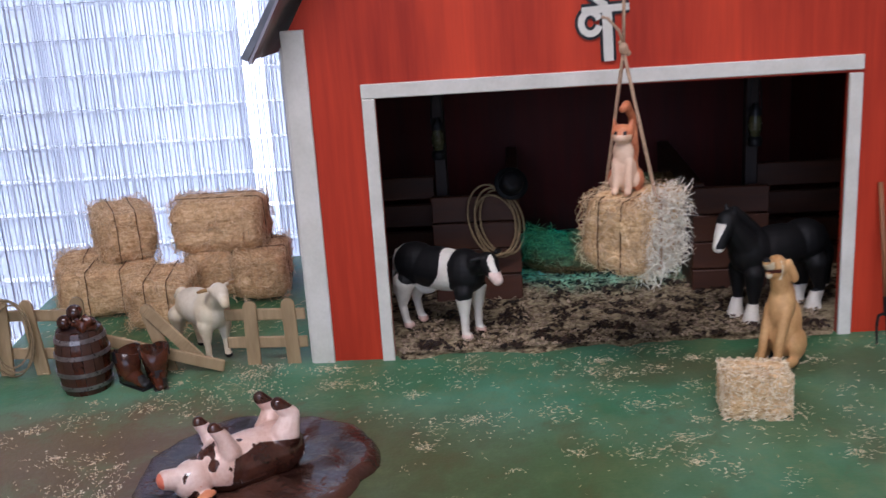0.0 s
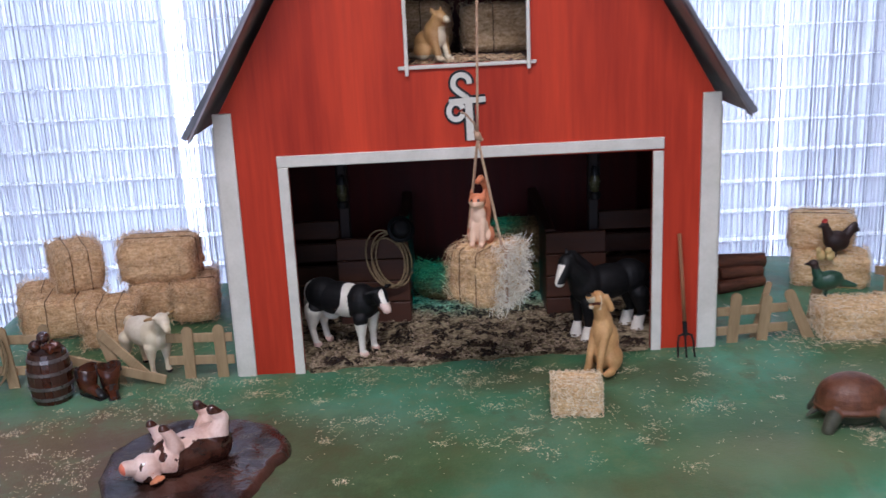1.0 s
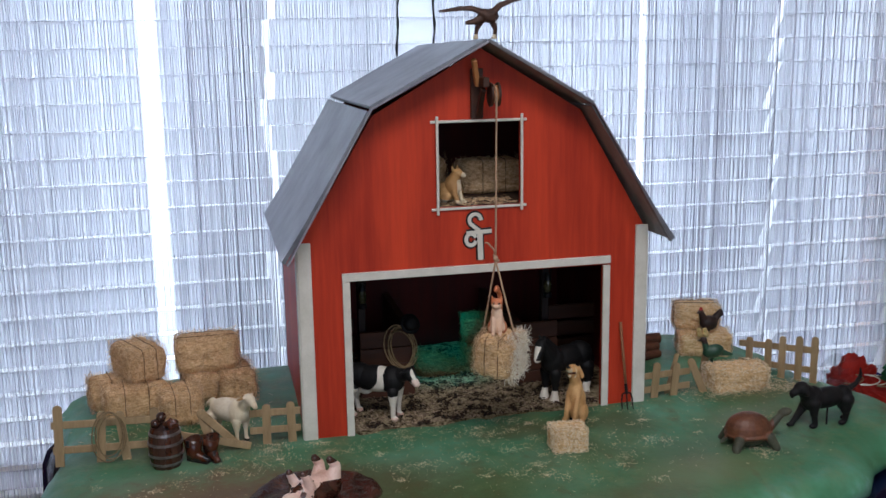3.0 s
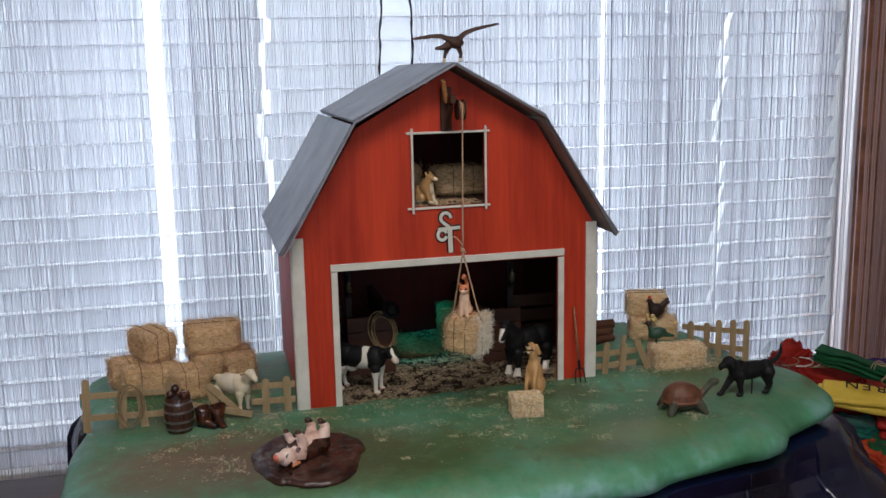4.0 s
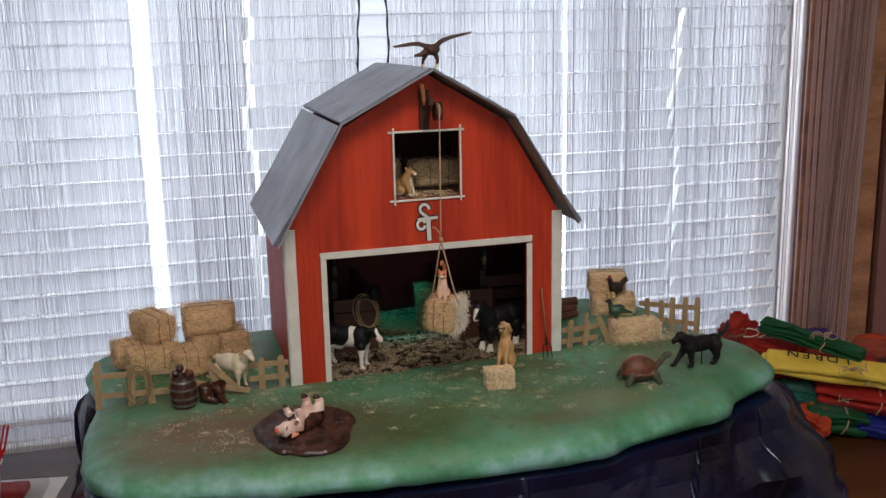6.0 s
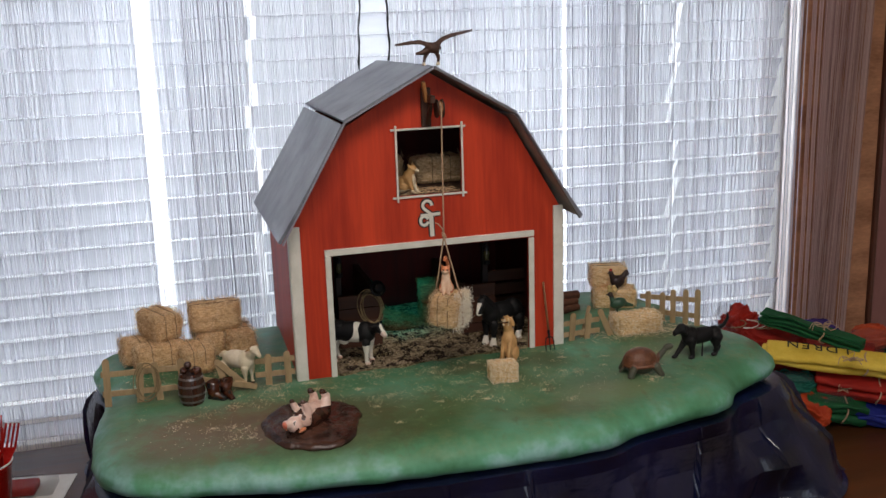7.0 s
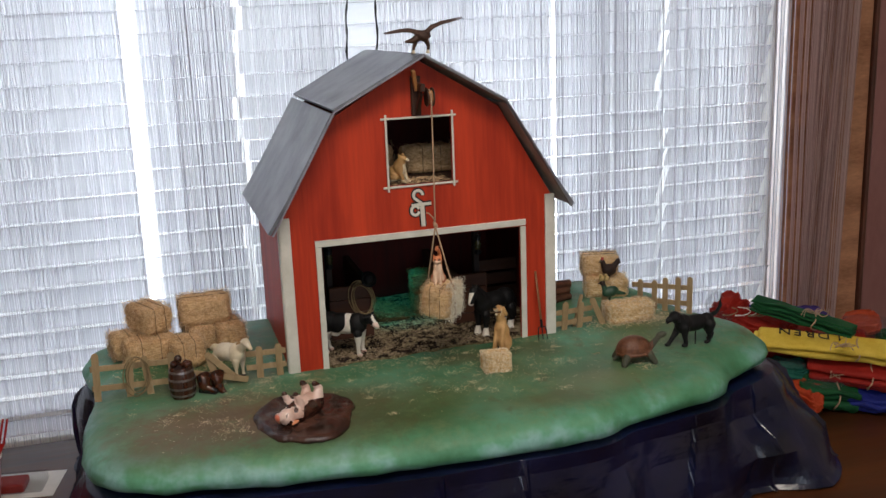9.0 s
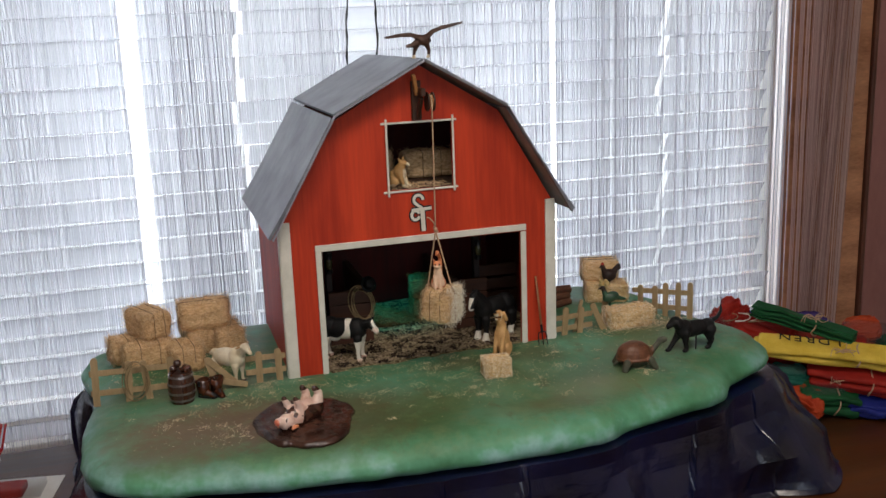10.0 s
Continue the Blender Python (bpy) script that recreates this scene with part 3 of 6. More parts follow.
structure("backdrop", box((7.0, 0.02, 5.0), (0, 1.9, 1.2)), M["outdoors"], "bright overcast daylight outside", "sky")


def blind(x0, x1, seed):
    """A wide-slat blind, nearly closed."""
    rng = np.random.default_rng(seed)
    ob = thing("window_blind", pose((x0 + x1) / 2, 0.505, 0), "white wide-slat blind, nearly closed, lit from behind", "window blind", "blinds across the window")
    w, pitch, z_low = x1 - x0, 0.0435, 0.742
    stray = lambda k: 0.006 * math.sin(k * 0.8) + 0.004 * math.sin(k * 2.1 + 1)
    bm = bmesh.new()
    rows, cols = 6, 2
    grid = []
    for i in range(rows + 1):
        u = i / rows - 0.5
        arch = 0.0035 * (1 - (2 * u) ** 2)
        grid.append([bm.verts.new((w * (j / cols - 0.5), u * 0.05, arch)) for j in range(cols + 1)])
    for i in range(rows):
        for j in range(cols):
            bm.faces.new((grid[i][j], grid[i][j + 1], grid[i + 1][j + 1], grid[i + 1][j]))
    ex = bmesh.ops.extrude_face_region(bm, geom=bm.faces[:])
    bmesh.ops.translate(bm, verts=[v for v in ex["geom"] if isinstance(v, bmesh.types.BMVert)], vec=(0, 0, -0.0012))
    bmesh.ops.recalc_face_normals(bm, faces=bm.faces)
    me = mesh_of(bm, "slat", True)
    k = 0
    while z_low + k * pitch < 1.97:
        part("slat", me, M["slat"], ob, m=pose(stray(k) + rng.normal(0, 0.003), 0, z_low + k * pitch, -61.6 + rng.normal(0, 0.7), 0, rng.normal(0, 0.1)))
        k += 1
    part("bottom_rail", box((w, 0.03, 0.016), (0, 0, 0.712), 0.004), M["vinyl"], ob)
    part("head_rail", box((w, 0.05, 0.045), (0, 0, 2.0), 0.004), M["vinyl"], ob)
    for s in (-0.33, 0.33):
        for dy in (-0.026, 0.026):
            part("ladder_cord", tube([(s * w, dy, 0.715), (s * w, dy, 1.98)], 0.0008, 5), M["slat"], ob)
    return ob


blind(-1.16, -0.237, 1)
blind(-0.223, 0.696, 2)
blind(0.709, 0.968, 3)


def string_curtain(x0, x1, y, count, seed, material, label, lean=None, deep=0.0, edge=()):
    """Hanging threads, straight and bunched in little groups, from rod to sill; deep makes pleats."""
    rng = np.random.default_rng(seed)
    ob = thing("string_curtain", pose(0, 0, 0), label, "curtain", "string curtains")
    zs = np.linspace(2.12, 0.60, 8)
    verts, faces = [], []
    xs = np.linspace(x0, x1, count)
    xs = xs + 0.006 * np.sin(xs * 23 + seed) + 0.0009 * np.sin(xs * 151 + 2 * np.sin(xs * 17)) + rng.normal(0, 0.0004, count)
    for x in xs:
        yy = y + rng.normal(0, 0.003) + deep * math.sin((x - x0) / (x1 - x0) * 19 + math.sin((x - x0) * 60))
        drift, ph, r = 0.004 * wob((x * 2.5, 0, 0), 3, seed) + rng.normal(0, 0.0001), rng.uniform(0, 6.3), rng.uniform(0.00056, 0.00084)
        base = len(verts)
        for i, z in enumerate(zs):
            q = i / 7
            px = x + drift * q + 0.0016 * wob((x * 3, q * 1.5, 0), 4, seed)
            if lean:
                px += lean((x - x0) / (x1 - x0), z)
            for k in range(3):
                a = ph + k * math.tau / 3
                verts.append((px + r * math.cos(a), yy + r * math.sin(a), z))
        for i in range(7):
            for k in range(3):
                a = base + i * 3
                faces.append((a + k, a + (k + 1) % 3, a + 3 + (k + 1) % 3, a + 3 + k))
    me = bpy.data.meshes.new("threads")
    me.from_pydata(verts, [], faces)
    me.materials.append(material)
    tagged(part("threads", me, None, ob), kind="stuff")
    for x in edge:
        part("edge_tape", tube([(x + 0.0035 * math.sin(21 * z + x * 40) + 0.0012 * math.sin(90 * z), y - 0.006, z) for z in np.linspace(2.12, 1.2, 70)], 0.0019, 6, taper=lambda q: 1 + 0.35 * math.sin(q * 150)), M["iron"], ob, "dark scalloped edge tape")
    return ob


string_curtain(-1.75, -0.02, 0.445, 405, 11, M["thread"], "pale grey string curtain hanging before the blinds", edge=(-0.019,))
string_curtain(0.036, 1.0, 0.445, 226, 12, M["thread"], "pale grey string curtain hanging before the blinds", edge=(0.036,))
string_curtain(-0.36, -0.235, 0.437, 18, 15, M["thread"], "overlapping lap of the pale string curtain")
string_curtain(0.47, 0.60, 0.437, 20, 16, M["thread"], "overlapping lap of the pale string curtain")
string_curtain(1.0, 1.145, 0.43, 215, 13, M["thread_warm"], "pinkish string curtain gathered at the window's edge", lambda u, z: 0.03 * u * (z - 1.2) - 0.018 * u * (1 - u) * math.sin((z - 0.8) * 3.2), 0.012)
string_curtain(1.035, 1.095, 0.405, 50, 14, M["thread_warm"], "pinkish string curtain fold hanging before another", lambda u, z: 0.045 * (z - 1.3), 0.004)
structure("curtain_rod", tube([(-2.2, 0.44, 2.13), (1.6, 0.44, 2.13)], 0.011, 12), M["iron"], "dark metal curtain rod", "curtain rod")

# ---- table, box under a black plastic sheet ----
TABLE = 0.74
tab = thing("table", pose(0, 0, 0), "long brown wooden table under the display", "table")
part("tabletop", box((2.25, 0.98, 0.035), (0.02, -0.07, TABLE - 0.0175), 0.006), M["table_wood"], tab)
for x in (-1.03, 1.07):
    for y in (-0.5, 0.36):
        part("leg", box((0.06, 0.06, TABLE - 0.035), (x, y, (TABLE - 0.035) / 2), 0.005), M["table_wood"], tab)


def smooth_loop(knots, steps):
    """A closed rounded line through a few plan corners."""
    out, n = [], len(knots)
    for i in range(n):
        p = [Vector(knots[(i + k) % n]) for k in (-1, 0, 1, 2)]
        for s in range(steps):
            t = s / steps
            out.append(0.5 * ((2 * p[1]) + (p[2] - p[0]) * t + (2 * p[0] - 5 * p[1] + 4 * p[2] - p[3]) * t * t + (3 * p[1] - p[0] - 3 * p[2] + p[3]) * t ** 3))
    return out


PLAN = [(-0.520, -0.222), (-0.35, -0.293), (-0.07, -0.318), (0.16, -0.318), (0.245, -0.285), (0.39, -0.256), (0.455, -0.195), (0.555, -0.14),
        (0.576, -0.075), (0.556, -0.005), (0.530, 0.05), (0.518, 0.11), (0.512, 0.19), (0.470, 0.28), (0.35, 0.335), (0.0, 0.362), (-0.42, 0.330), (-0.540, 0.285), (-0.560, 0.2), (-0.535, 0.09), (-0.546, -0.06)]
LOOP = smooth_loop(PLAN, 9)


def loop_normals(loop):
    n = len(loop)
    return [Vector((d.y, -d.x)).normalized() for d in (loop[(i + 1) % n] - loop[i - 1] for i in range(n))]


def ground_z(x, y):
    """Height of the painted board: nearly level, a little higher right of the barn."""
    k = min(max((x + 0.23) / 0.46, 0), 1)
    return G - 0.003 + 0.009 * k * k * (3 - 2 * k) * min(max((y + 0.22) / 0.2, 0), 1)


def board():
    bm = bmesh.new()
    nr = loop_normals(LOOP)
    rings = []
    prof = [(0.05, -0.048), (0.012, -0.050), (0.0, -0.042), (-0.003, -0.032), (0.001, -0.023), (0.009, -0.014), (0.020, -0.0075), (0.036, -0.003), (0.06, -0.0008)]
    for inset, dz in prof:
        ring = []
        for i, (p, n) in enumerate(zip(LOOP, nr)):
            w = 0.007 * wob((p.x, p.y, 0), 9) + 0.005 * wob((p.x, p.y, dz * 3), 26)
            q = p - n * (inset + (w if inset < 0.03 else 0))
            low = 0.006 * wob((p.x, p.y, 3), 7) if dz < -0.03 else 0
            ring.append(bm.verts.new((q.x, q.y, ground_z(q.x, q.y) + dz + low)))
        rings.append(ring)
    inner = [p - n * 0.06 for p, n in zip(LOOP, nr)]
    for s in (0.93, 0.85, 0.76, 0.66, 0.55, 0.44, 0.33, 0.22, 0.11):
        ring = []
        for p in inner:
            x, y = p.x * s, 0.03 + (p.y - 0.03) * s
            ring.append(bm.verts.new((x, y, ground_z(x, y) + 0.0012 * wob((x, y, 0), 14))))
        rings.append(ring)
    n = len(LOOP)
    for a, b in zip(rings, rings[1:]):
        for k in range(n):
            bm.faces.new((a[k], a[(k + 1) % n], b[(k + 1) % n], b[k]))
    bm.faces.new(rings[-1])
    bm.faces.new(rings[0][::-1])
    return bm


tagged(part("display_board", board(), M["icing"], smooth=True), "green airbrushed icing-covered board with brown patches and a soft rim", "display board", "", "")


def drape():
    """A plastic sheet from under the board down over the box and on to the table: flat panels, sharp pleats."""
    rg = np.random.default_rng(17)
    fine = smooth_loop(PLAN, 60)
    nr = loop_normals(fine)
    n = len(fine)
    # panel corners at uneven steps round the plan, each with its own throw at four heights
    knots, i = [], 0
    while i < n - 14:
        knots.append(i)
        i += int(rg.integers(16, 46))
    throw = rg.normal(0, 0.011, (len(knots) + 1, 4)) + rg.normal(0, 0.005, (len(knots) + 1, 1))
    throw[-1] = throw[0]
    knots.append(n)
    pleats = [(k + rg.integers(-4, 5), rg.uniform(1.3, 2.2), rg.uniform(0.005, 0.009), rg.uniform(-14, 14)) for k in knots[:-1] if rg.random() < 0.42]
    levels = ((-0.05, 0.918, 0.0), (-0.012, 0.917, 0.0), (0.002, 0.912, 0.3), (0.004, 0.893, 0.8), (0.007, 0.872, 1.0), (0.009, 0.850, 1.3), (0.011, 0.826, 1.7),
              (0.013, 0.802, 2.1), (0.016, 0.780, 2.5), (0.020, 0.762, 2.8), (0.025, 0.750, 3.0), (0.034, 0.744, 3.0))
    bm = bmesh.new()
    rings = []
    for s, (out, z, h) in enumerate(levels):
        ring, j = [], 0
        lo, fr = int(min(h, 2.999)), min(h, 2.999) - int(min(h, 2.999))
        for i in range(n):
            while knots[j + 1] <= i:
                j += 1
            u = (i - knots[j]) / (knots[j + 1] - knots[j])
            at = lambda c: throw[j][c] * (1 - u) + throw[j + 1][c] * u
            fold = (at(lo) * (1 - fr) + at(lo + 1) * fr) * min(1, h)
            for k, wide, tall, slant in pleats:
                d = abs(i - k - slant * (0.918 - z) / 0.17) / wide
                if d < 1:
                    fold += tall * (1 - d) * min(1, h)
            p, m = fine[i], nr[i]
            fade = min(1, h / 2)
            right = max(0.0, min(1.0, (p.x - 0.38) / 0.2)) * max(0.0, min(1.0, (0.25 - p.y) / 0.2)) * fade
            left = max(0.0, min(1.0, (-0.44 - p.x) / 0.1)) * fade
            q = p + m * (out + max(fold, -0.012) + 0.092 * right + 0.016 * left)
            ring.append(bm.verts.new((q.x, max(min(q.y, 0.405), -0.545), max(z + 0.5 * fold * (2 < s < 9), TABLE + 0.002 + 0.002 * (s == 10)))))
        rings.append(ring)
    for a, b in zip(rings, rings[1:]):
        for k in range(n):
            bm.faces.new((a[k], b[k], b[(k + 1) % n], a[(k + 1) % n]))
    bm.faces.new(rings[0])
    bmesh.ops.recalc_face_normals(bm, faces=bm.faces)
    bmesh.ops.solidify(bm, geom=bm.faces[:], thickness=0.0004)
    return bm


tagged(part("plastic_tablecloth", drape(), M["plastic"]), "shiny black plastic sheet draped in folds beneath the board", "tablecloth")

# ---- barn ----
EAVE, KINK, APEX = (0.2460, 1.2060), (0.1370, 1.3870), (0.003, 1.4640)
F, B = -0.038, 0.382
W, H0 = 0.230, 0.962
barn = thing("toy_barn", pose(0, 0, 0), "red toy barn with white trim and grey gambrel roof", "toy barn")
WALLTOP = 1.246


def roof_z(x):
    """Underside of the roof over x."""
    a = abs(x) + 0.003
    if a > KINK[0]:
        return KINK[1] + (EAVE[1] - KINK[1]) * (a - KINK[0]) / (EAVE[0] - KINK[0]) - 0.008
    return APEX[1] + (KINK[1] - APEX[1]) * a / KINK[0] - 0.006


def sink(bm, low=1.1):
    """The barn is out of true: its upper parts drop a little towards the back."""
    for v in bm.verts:
        if v.co.z > low:
            v.co.z -= 0.010 * max(0.0, v.co.y - F) / (B - F)
    return bm


DOOR = (-0.168, 0.168, 1.174)
LOFT = (-0.053, 0.054, 1.261, 1.3675)
gable = [(-W, H0), (-W, roof_z(W)), (-KINK[0] + 0.003, KINK[1] - 0.009), (APEX[0], APEX[1] - 0.007), (KINK[0] - 0.003, KINK[1] - 0.009), (W - 0.003, roof_z(W)), (W - 0.003, H0)]
front = gable + [(DOOR[1], H0), (DOOR[1], DOOR[2]), (DOOR[0], DOOR[2]), (DOOR[0], H0)]
hole = [(LOFT[0], LOFT[2]), (LOFT[1], LOFT[2]), (LOFT[1], LOFT[3]), (LOFT[0], LOFT[3])]
part("front_wall", plate(front, [hole], 0.006, 0.0), M["red_paint"], barn, "red front wall with painted vertical grain")
part("back_wall", sink(plate(gable, [], 0.006, 0.334)), M["red_shaded"], barn)
for s in (-1, 1):
    part("side_wall", sink(box((0.006, 0.326, roof_z(W) - 0.012 - H0), (s * (W - 0.003) - 0.003 * (s > 0), 0.1705, (roof_z(W) - 0.012 + H0) / 2))), M["red_paint"], barn, "red side wall in shade")
# added sheets over the inner walls, their red darkened for shade
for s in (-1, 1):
    part("side_lining", sink(box((0.002, 0.324, roof_z(W) - 0.016 - H0), (s * (W - 0.0075) - 0.003 * (s > 0), 0.1705, (roof_z(W) - 0.016 + H0) / 2))), M["red_shaded"], barn, "added inner sheet in red darkened for shade")
part("loft_floor", box((0.408, 0.326, 0.006), (0, 0.1705, LOFT[2] - 0.004)), M["wood_dark"], barn)


def roof_panel(a, b, flare=0.0, t=0.005):
    """A sloping roof sheet between two points of the section; flare turns its lower edge up."""
    bm = bmesh.new()
    d = Vector((b[0] - a[0], b[1] - a[1]))
    nrm = Vector((-d.y, d.x)).normalized()
    if nrm.y < 0:
        nrm = -nrm
    cols, rows = 10, 8
    faces = []
    for side in (0, 1):
        g = []
        for i in range(cols + 1):
            u = i / cols
            lift = flare * u ** 3
            x, z = a[0] + d.x * u + nrm.x * (t * side + lift), a[1] + d.y * u + nrm.y * (t * side + lift)
            g.append([bm.verts.new((x, F + (B - F) * j / rows + 0.0016 * wob((x, j, z), 9), z + 0.0012 * wob((x * 3, j * 0.4, z), 5))) for j in range(rows + 1)])
        faces.append(g)
    lo, hi = faces
    for g in (lo, hi):
        for i in range(cols):
            for j in range(rows):
                bm.faces.new((g[i][j], g[i + 1][j], g[i + 1][j + 1], g[i][j + 1]))
    for i in range(cols):
        for j in (0, rows):
            bm.faces.new((lo[i][j], lo[i + 1][j], hi[i + 1][j], hi[i][j]))
    for j in range(rows):
        for i in (0, cols):
            bm.faces.new((lo[i][j], lo[i][j + 1], hi[i][j + 1], hi[i][j]))
    bmesh.ops.recalc_face_normals(bm, faces=bm.faces)
    bm.normal_update()
    for f in bm.faces:
        f.material_index = 1 if f.normal.dot(Vector((nrm.x, 0, nrm.y))) < -0.5 else 0
    me = mesh_of(sink(bm), "roof_panel")
    me.materials.append(M["roof"])
    me.materials.append(M["roof_under"])
    return me


def edge_strip(a, b, y, deep):
    d = Vector((b[0] - a[0], 0, b[1] - a[1]))
    m = Matrix.Translation(((a[0] + b[0]) / 2, y, (a[1] + b[1]) / 2)) @ d.to_track_quat("X", "Y").to_matrix().to_4x4()
    bm = bmesh.new()
    bmesh.ops.create_cube(bm, size=1.0, matrix=m @ Matrix.Diagonal((d.length, 0.0018, deep, 1)))
    return bm


for s in (-1, 1):
    k, e = ((-0.1395, 1.3885), (-0.2455, 1.2065)) if s < 0 else ((0.1360, 1.3865), (0.2440, 1.2085))
    part("upper_roof_panel", roof_panel(APEX, k, 0.0, 0.005), M["roof"], barn, "grey upper roof sheet")
    part("lower_roof_panel", roof_panel((k[0] + 0.0012 * s, k[1] - 0.004) if s < 0 else (k[0] - 0.0015, k[1] - 0.0015), e, 0.004, 0.005), M["roof"], barn, "grey lower roof sheet with a flared edge")
    for a, b in ((APEX, k), (k, e)):
        part("roof_edge", edge_strip((a[0] + s * 0.0006, a[1] + 0.0008), (b[0] + s * 0.0006, b[1] + 0.0008), F - 0.0006, 0.0095), M["roof_edge" if s > 0 else "roof_edge_sheen"], barn, "dark roof edge" if s > 0 else "worn roof edge paled to imitate reflected sky")

TRIM = M["white_trim"]


def board_trim(name, a, b, wide, y=-0.0018, thick=0.0036, label=""):
    """A flat white stick on the front wall from a to b."""
    d = Vector((b[0] - a[0], 0, b[1] - a[1]))
    bm = box((d.length, thick, wide), (0, 0, 0), 0.0006, 1)
    m = Matrix.Translation(((a[0] + b[0]) / 2, y, (a[1] + b[1]) / 2)) @ Euler((0, -math.atan2(d.z, d.x), 0)).to_matrix().to_4x4()
    return part(name, bm, TRIM, barn, label, m)


tz = DOOR[2] + 0.0052
board_trim("door_trim", (-0.1775, tz), (0.1775, tz + 0.002), 0.0105, label="white painted door trim")
board_trim("door_trim", (-0.1725, H0), (-0.1725, tz - 0.0054), 0.0095)
board_trim("door_trim", (0.1725, H0), (0.1725, tz - 0.0054), 0.0095)
for s in (-1, 1):
    top = roof_z(W) + 0.006
    part("corner_board", box((0.017, 0.0036, top - H0), (s * (W - 0.0065 - 0.003 * (s > 0)), -0.0018, (top + H0) / 2), 0.0006, 1), TRIM, barn, "white corner board")
    part("corner_board", box((0.0036, 0.017, top - H0 - 0.012), (s * (W + 0.0019 - 0.003 * (s > 0)), 0.0067, (top + H0) / 2 - 0.006), 0.0006, 1), TRIM, barn)
x0, x1, z0, z1 = LOFT
for a, b in (((x0 - 0.009, z0 - 0.002), (x1 + 0.008, z0 - 0.001)), ((x0 - 0.009, z1 + 0.001), (x1 + 0.008, z1 + 0.001))):
    board_trim("loft_trim", a, b, 0.0034, -0.0016, 0.0030, "thin white stick round the loft door")
for a, b in (((x0 - 0.001, z0 - 0.009), (x0 - 0.001, z1 + 0.008)), ((x1 + 0.001, z0 - 0.007), (x1 + 0.001, z1 + 0.009))):
    board_trim("loft_trim", a, b, 0.0034, -0.0040, 0.0026)


# ---- inside the barn ----
def bedding_sheet():
    bm = bmesh.new()
    nx, ny = 60, 44
    g = []
    for i in range(nx + 1):
        row = []
        for j in range(ny + 1):
            x, y = -0.221 + 0.442 * i / nx, 0.0065 + 0.324 * j / ny
            if j == 0 and abs(x) < 0.1675:
                y = -0.0045
            row.append(bm.verts.new((x, y, ground_z(x, y) + (0.0035 if j else -0.001) + 0.0018 * wob((x, y, 0), 60) + 0.002 * wob((x, y, 0), 22))))
        g.append(row)
    for i in range(nx):
        for j in range(ny):
            bm.faces.new((g[i][j], g[i + 1][j], g[i + 1][j + 1], g[i][j + 1]))
    return bm


def bedding_material():
    n = Nodes("stable_bedding")
    v = n.coords((1, 1, 1), False)
    a, b = n.noise(85, v, 5, 0.7), n.noise(300, v, 3, 0.7)
    f = n.math("ADD", n.math("MULTIPLY", a, 0.7), n.math("MULTIPLY", b, 0.3))
    n.bump(f, 1.0, 0.003)
    return n.set(n.ramp(f, ((0.41, rgb(28, 20, 14)), (0.47, rgb(112, 96, 72)), (0.58, rgb(180, 164, 132)))), 0.85, 0.0, 0.2)


rng = np.random.default_rng(21)
bed = tagged(part("bedding", bedding_sheet(), bedding_material(), smooth=True), "mottled dark and pale stable bedding inside the barn", "bedding", "", "stuff")
bx, by = rng.uniform(-0.166, 0.166, 5200), 0.30 * rng.random(5200) ** 1.5 - 0.001
bz = np.array([ground_z(x, y) + 0.0055 for x, y in zip(bx, by)])
chips = np.stack([bx, by, bz], 1)
dark = np.array([wob((x, y, 0), 45) for x, y in zip(bx, by)]) > 0.10
flakes("dark_chips", chips[dark], 0.0018, M["bedding_dark"], bed, "dark soil crumbs", rng)
flakes("pale_chips", chips[~dark], 0.0013, M["bedding_pale"], bed, "pale wood shavings", rng)

for s, xa, xb, y in ((-1, -0.142, -0.066, 0.118), (1, 0.079, 0.142, 0.108)):
    stall = thing("stall_partition", pose(0, 0, 0), "half-height brown wooden stall partition inside the barn", "stall partition", "stall partitions")
    lo, hi = G + 0.002, 1.071
    nb = 4
    for k in range(nb):
        w = (hi - lo) / nb
        part("plank", box((xb - xa, 0.007, w - 0.0012), ((xa + xb) / 2, y + 0.0006 * (k % 2), lo + w * (k + 0.5)), 0.0008, 1), M["wood_stall"], stall)
    part("end_post", box((0.011, 0.2, hi - lo + 0.004), ((xb - 0.0055) if s < 0 else (xa + 0.0055), y + 0.104, (lo + hi) / 2), 0.001, 1), M["wood_stall"], stall)
    for k in range(4):
        z = lo + 0.014 + 0.026 * k
        part("rail", box((0.078, 0.006, 0.021), (s * 0.1815, y + 0.055, z), 0.001, 1), M["wood_stall"], stall)
    post = thing("barn_post", pose(s * 0.134, y + 0.035, 0), "dark square wooden post carrying a lantern", "post", "barn posts")
    part("shaft", box((0.011, 0.011, LOFT[2] - 0.009 - lo), (0, 0, (LOFT[2] - 0.008 + lo) / 2), 0.001, 1), M["wood_post"], post)
    part("bracket", tube([(0, -0.005, 1.168), (0, -0.013, 1.170), (0, -0.016, 1.160)], 0.0008, 6), M["iron"], post)
    lan = thing("lantern", pose(s * 0.134, y + 0.019, 1.1), "small dark metal lantern hanging on a post", "lantern", "barn lanterns")
    part("base", lathe([(0.0055, 0.0), (0.006, 0.002), (0.006, 0.006), (0.0045, 0.008)], 16), M["iron"], lan)
    part("globe", lathe([(0.004, 0.008), (0.0058, 0.014), (0.0058, 0.020), (0.004, 0.026)], 16), M["lantern_glass"], lan, "cloudy glass globe")
    part("cap", lathe([(0.0058, 0.026), (0.0045, 0.031), (0.002, 0.036)], 16), M["iron"], lan)
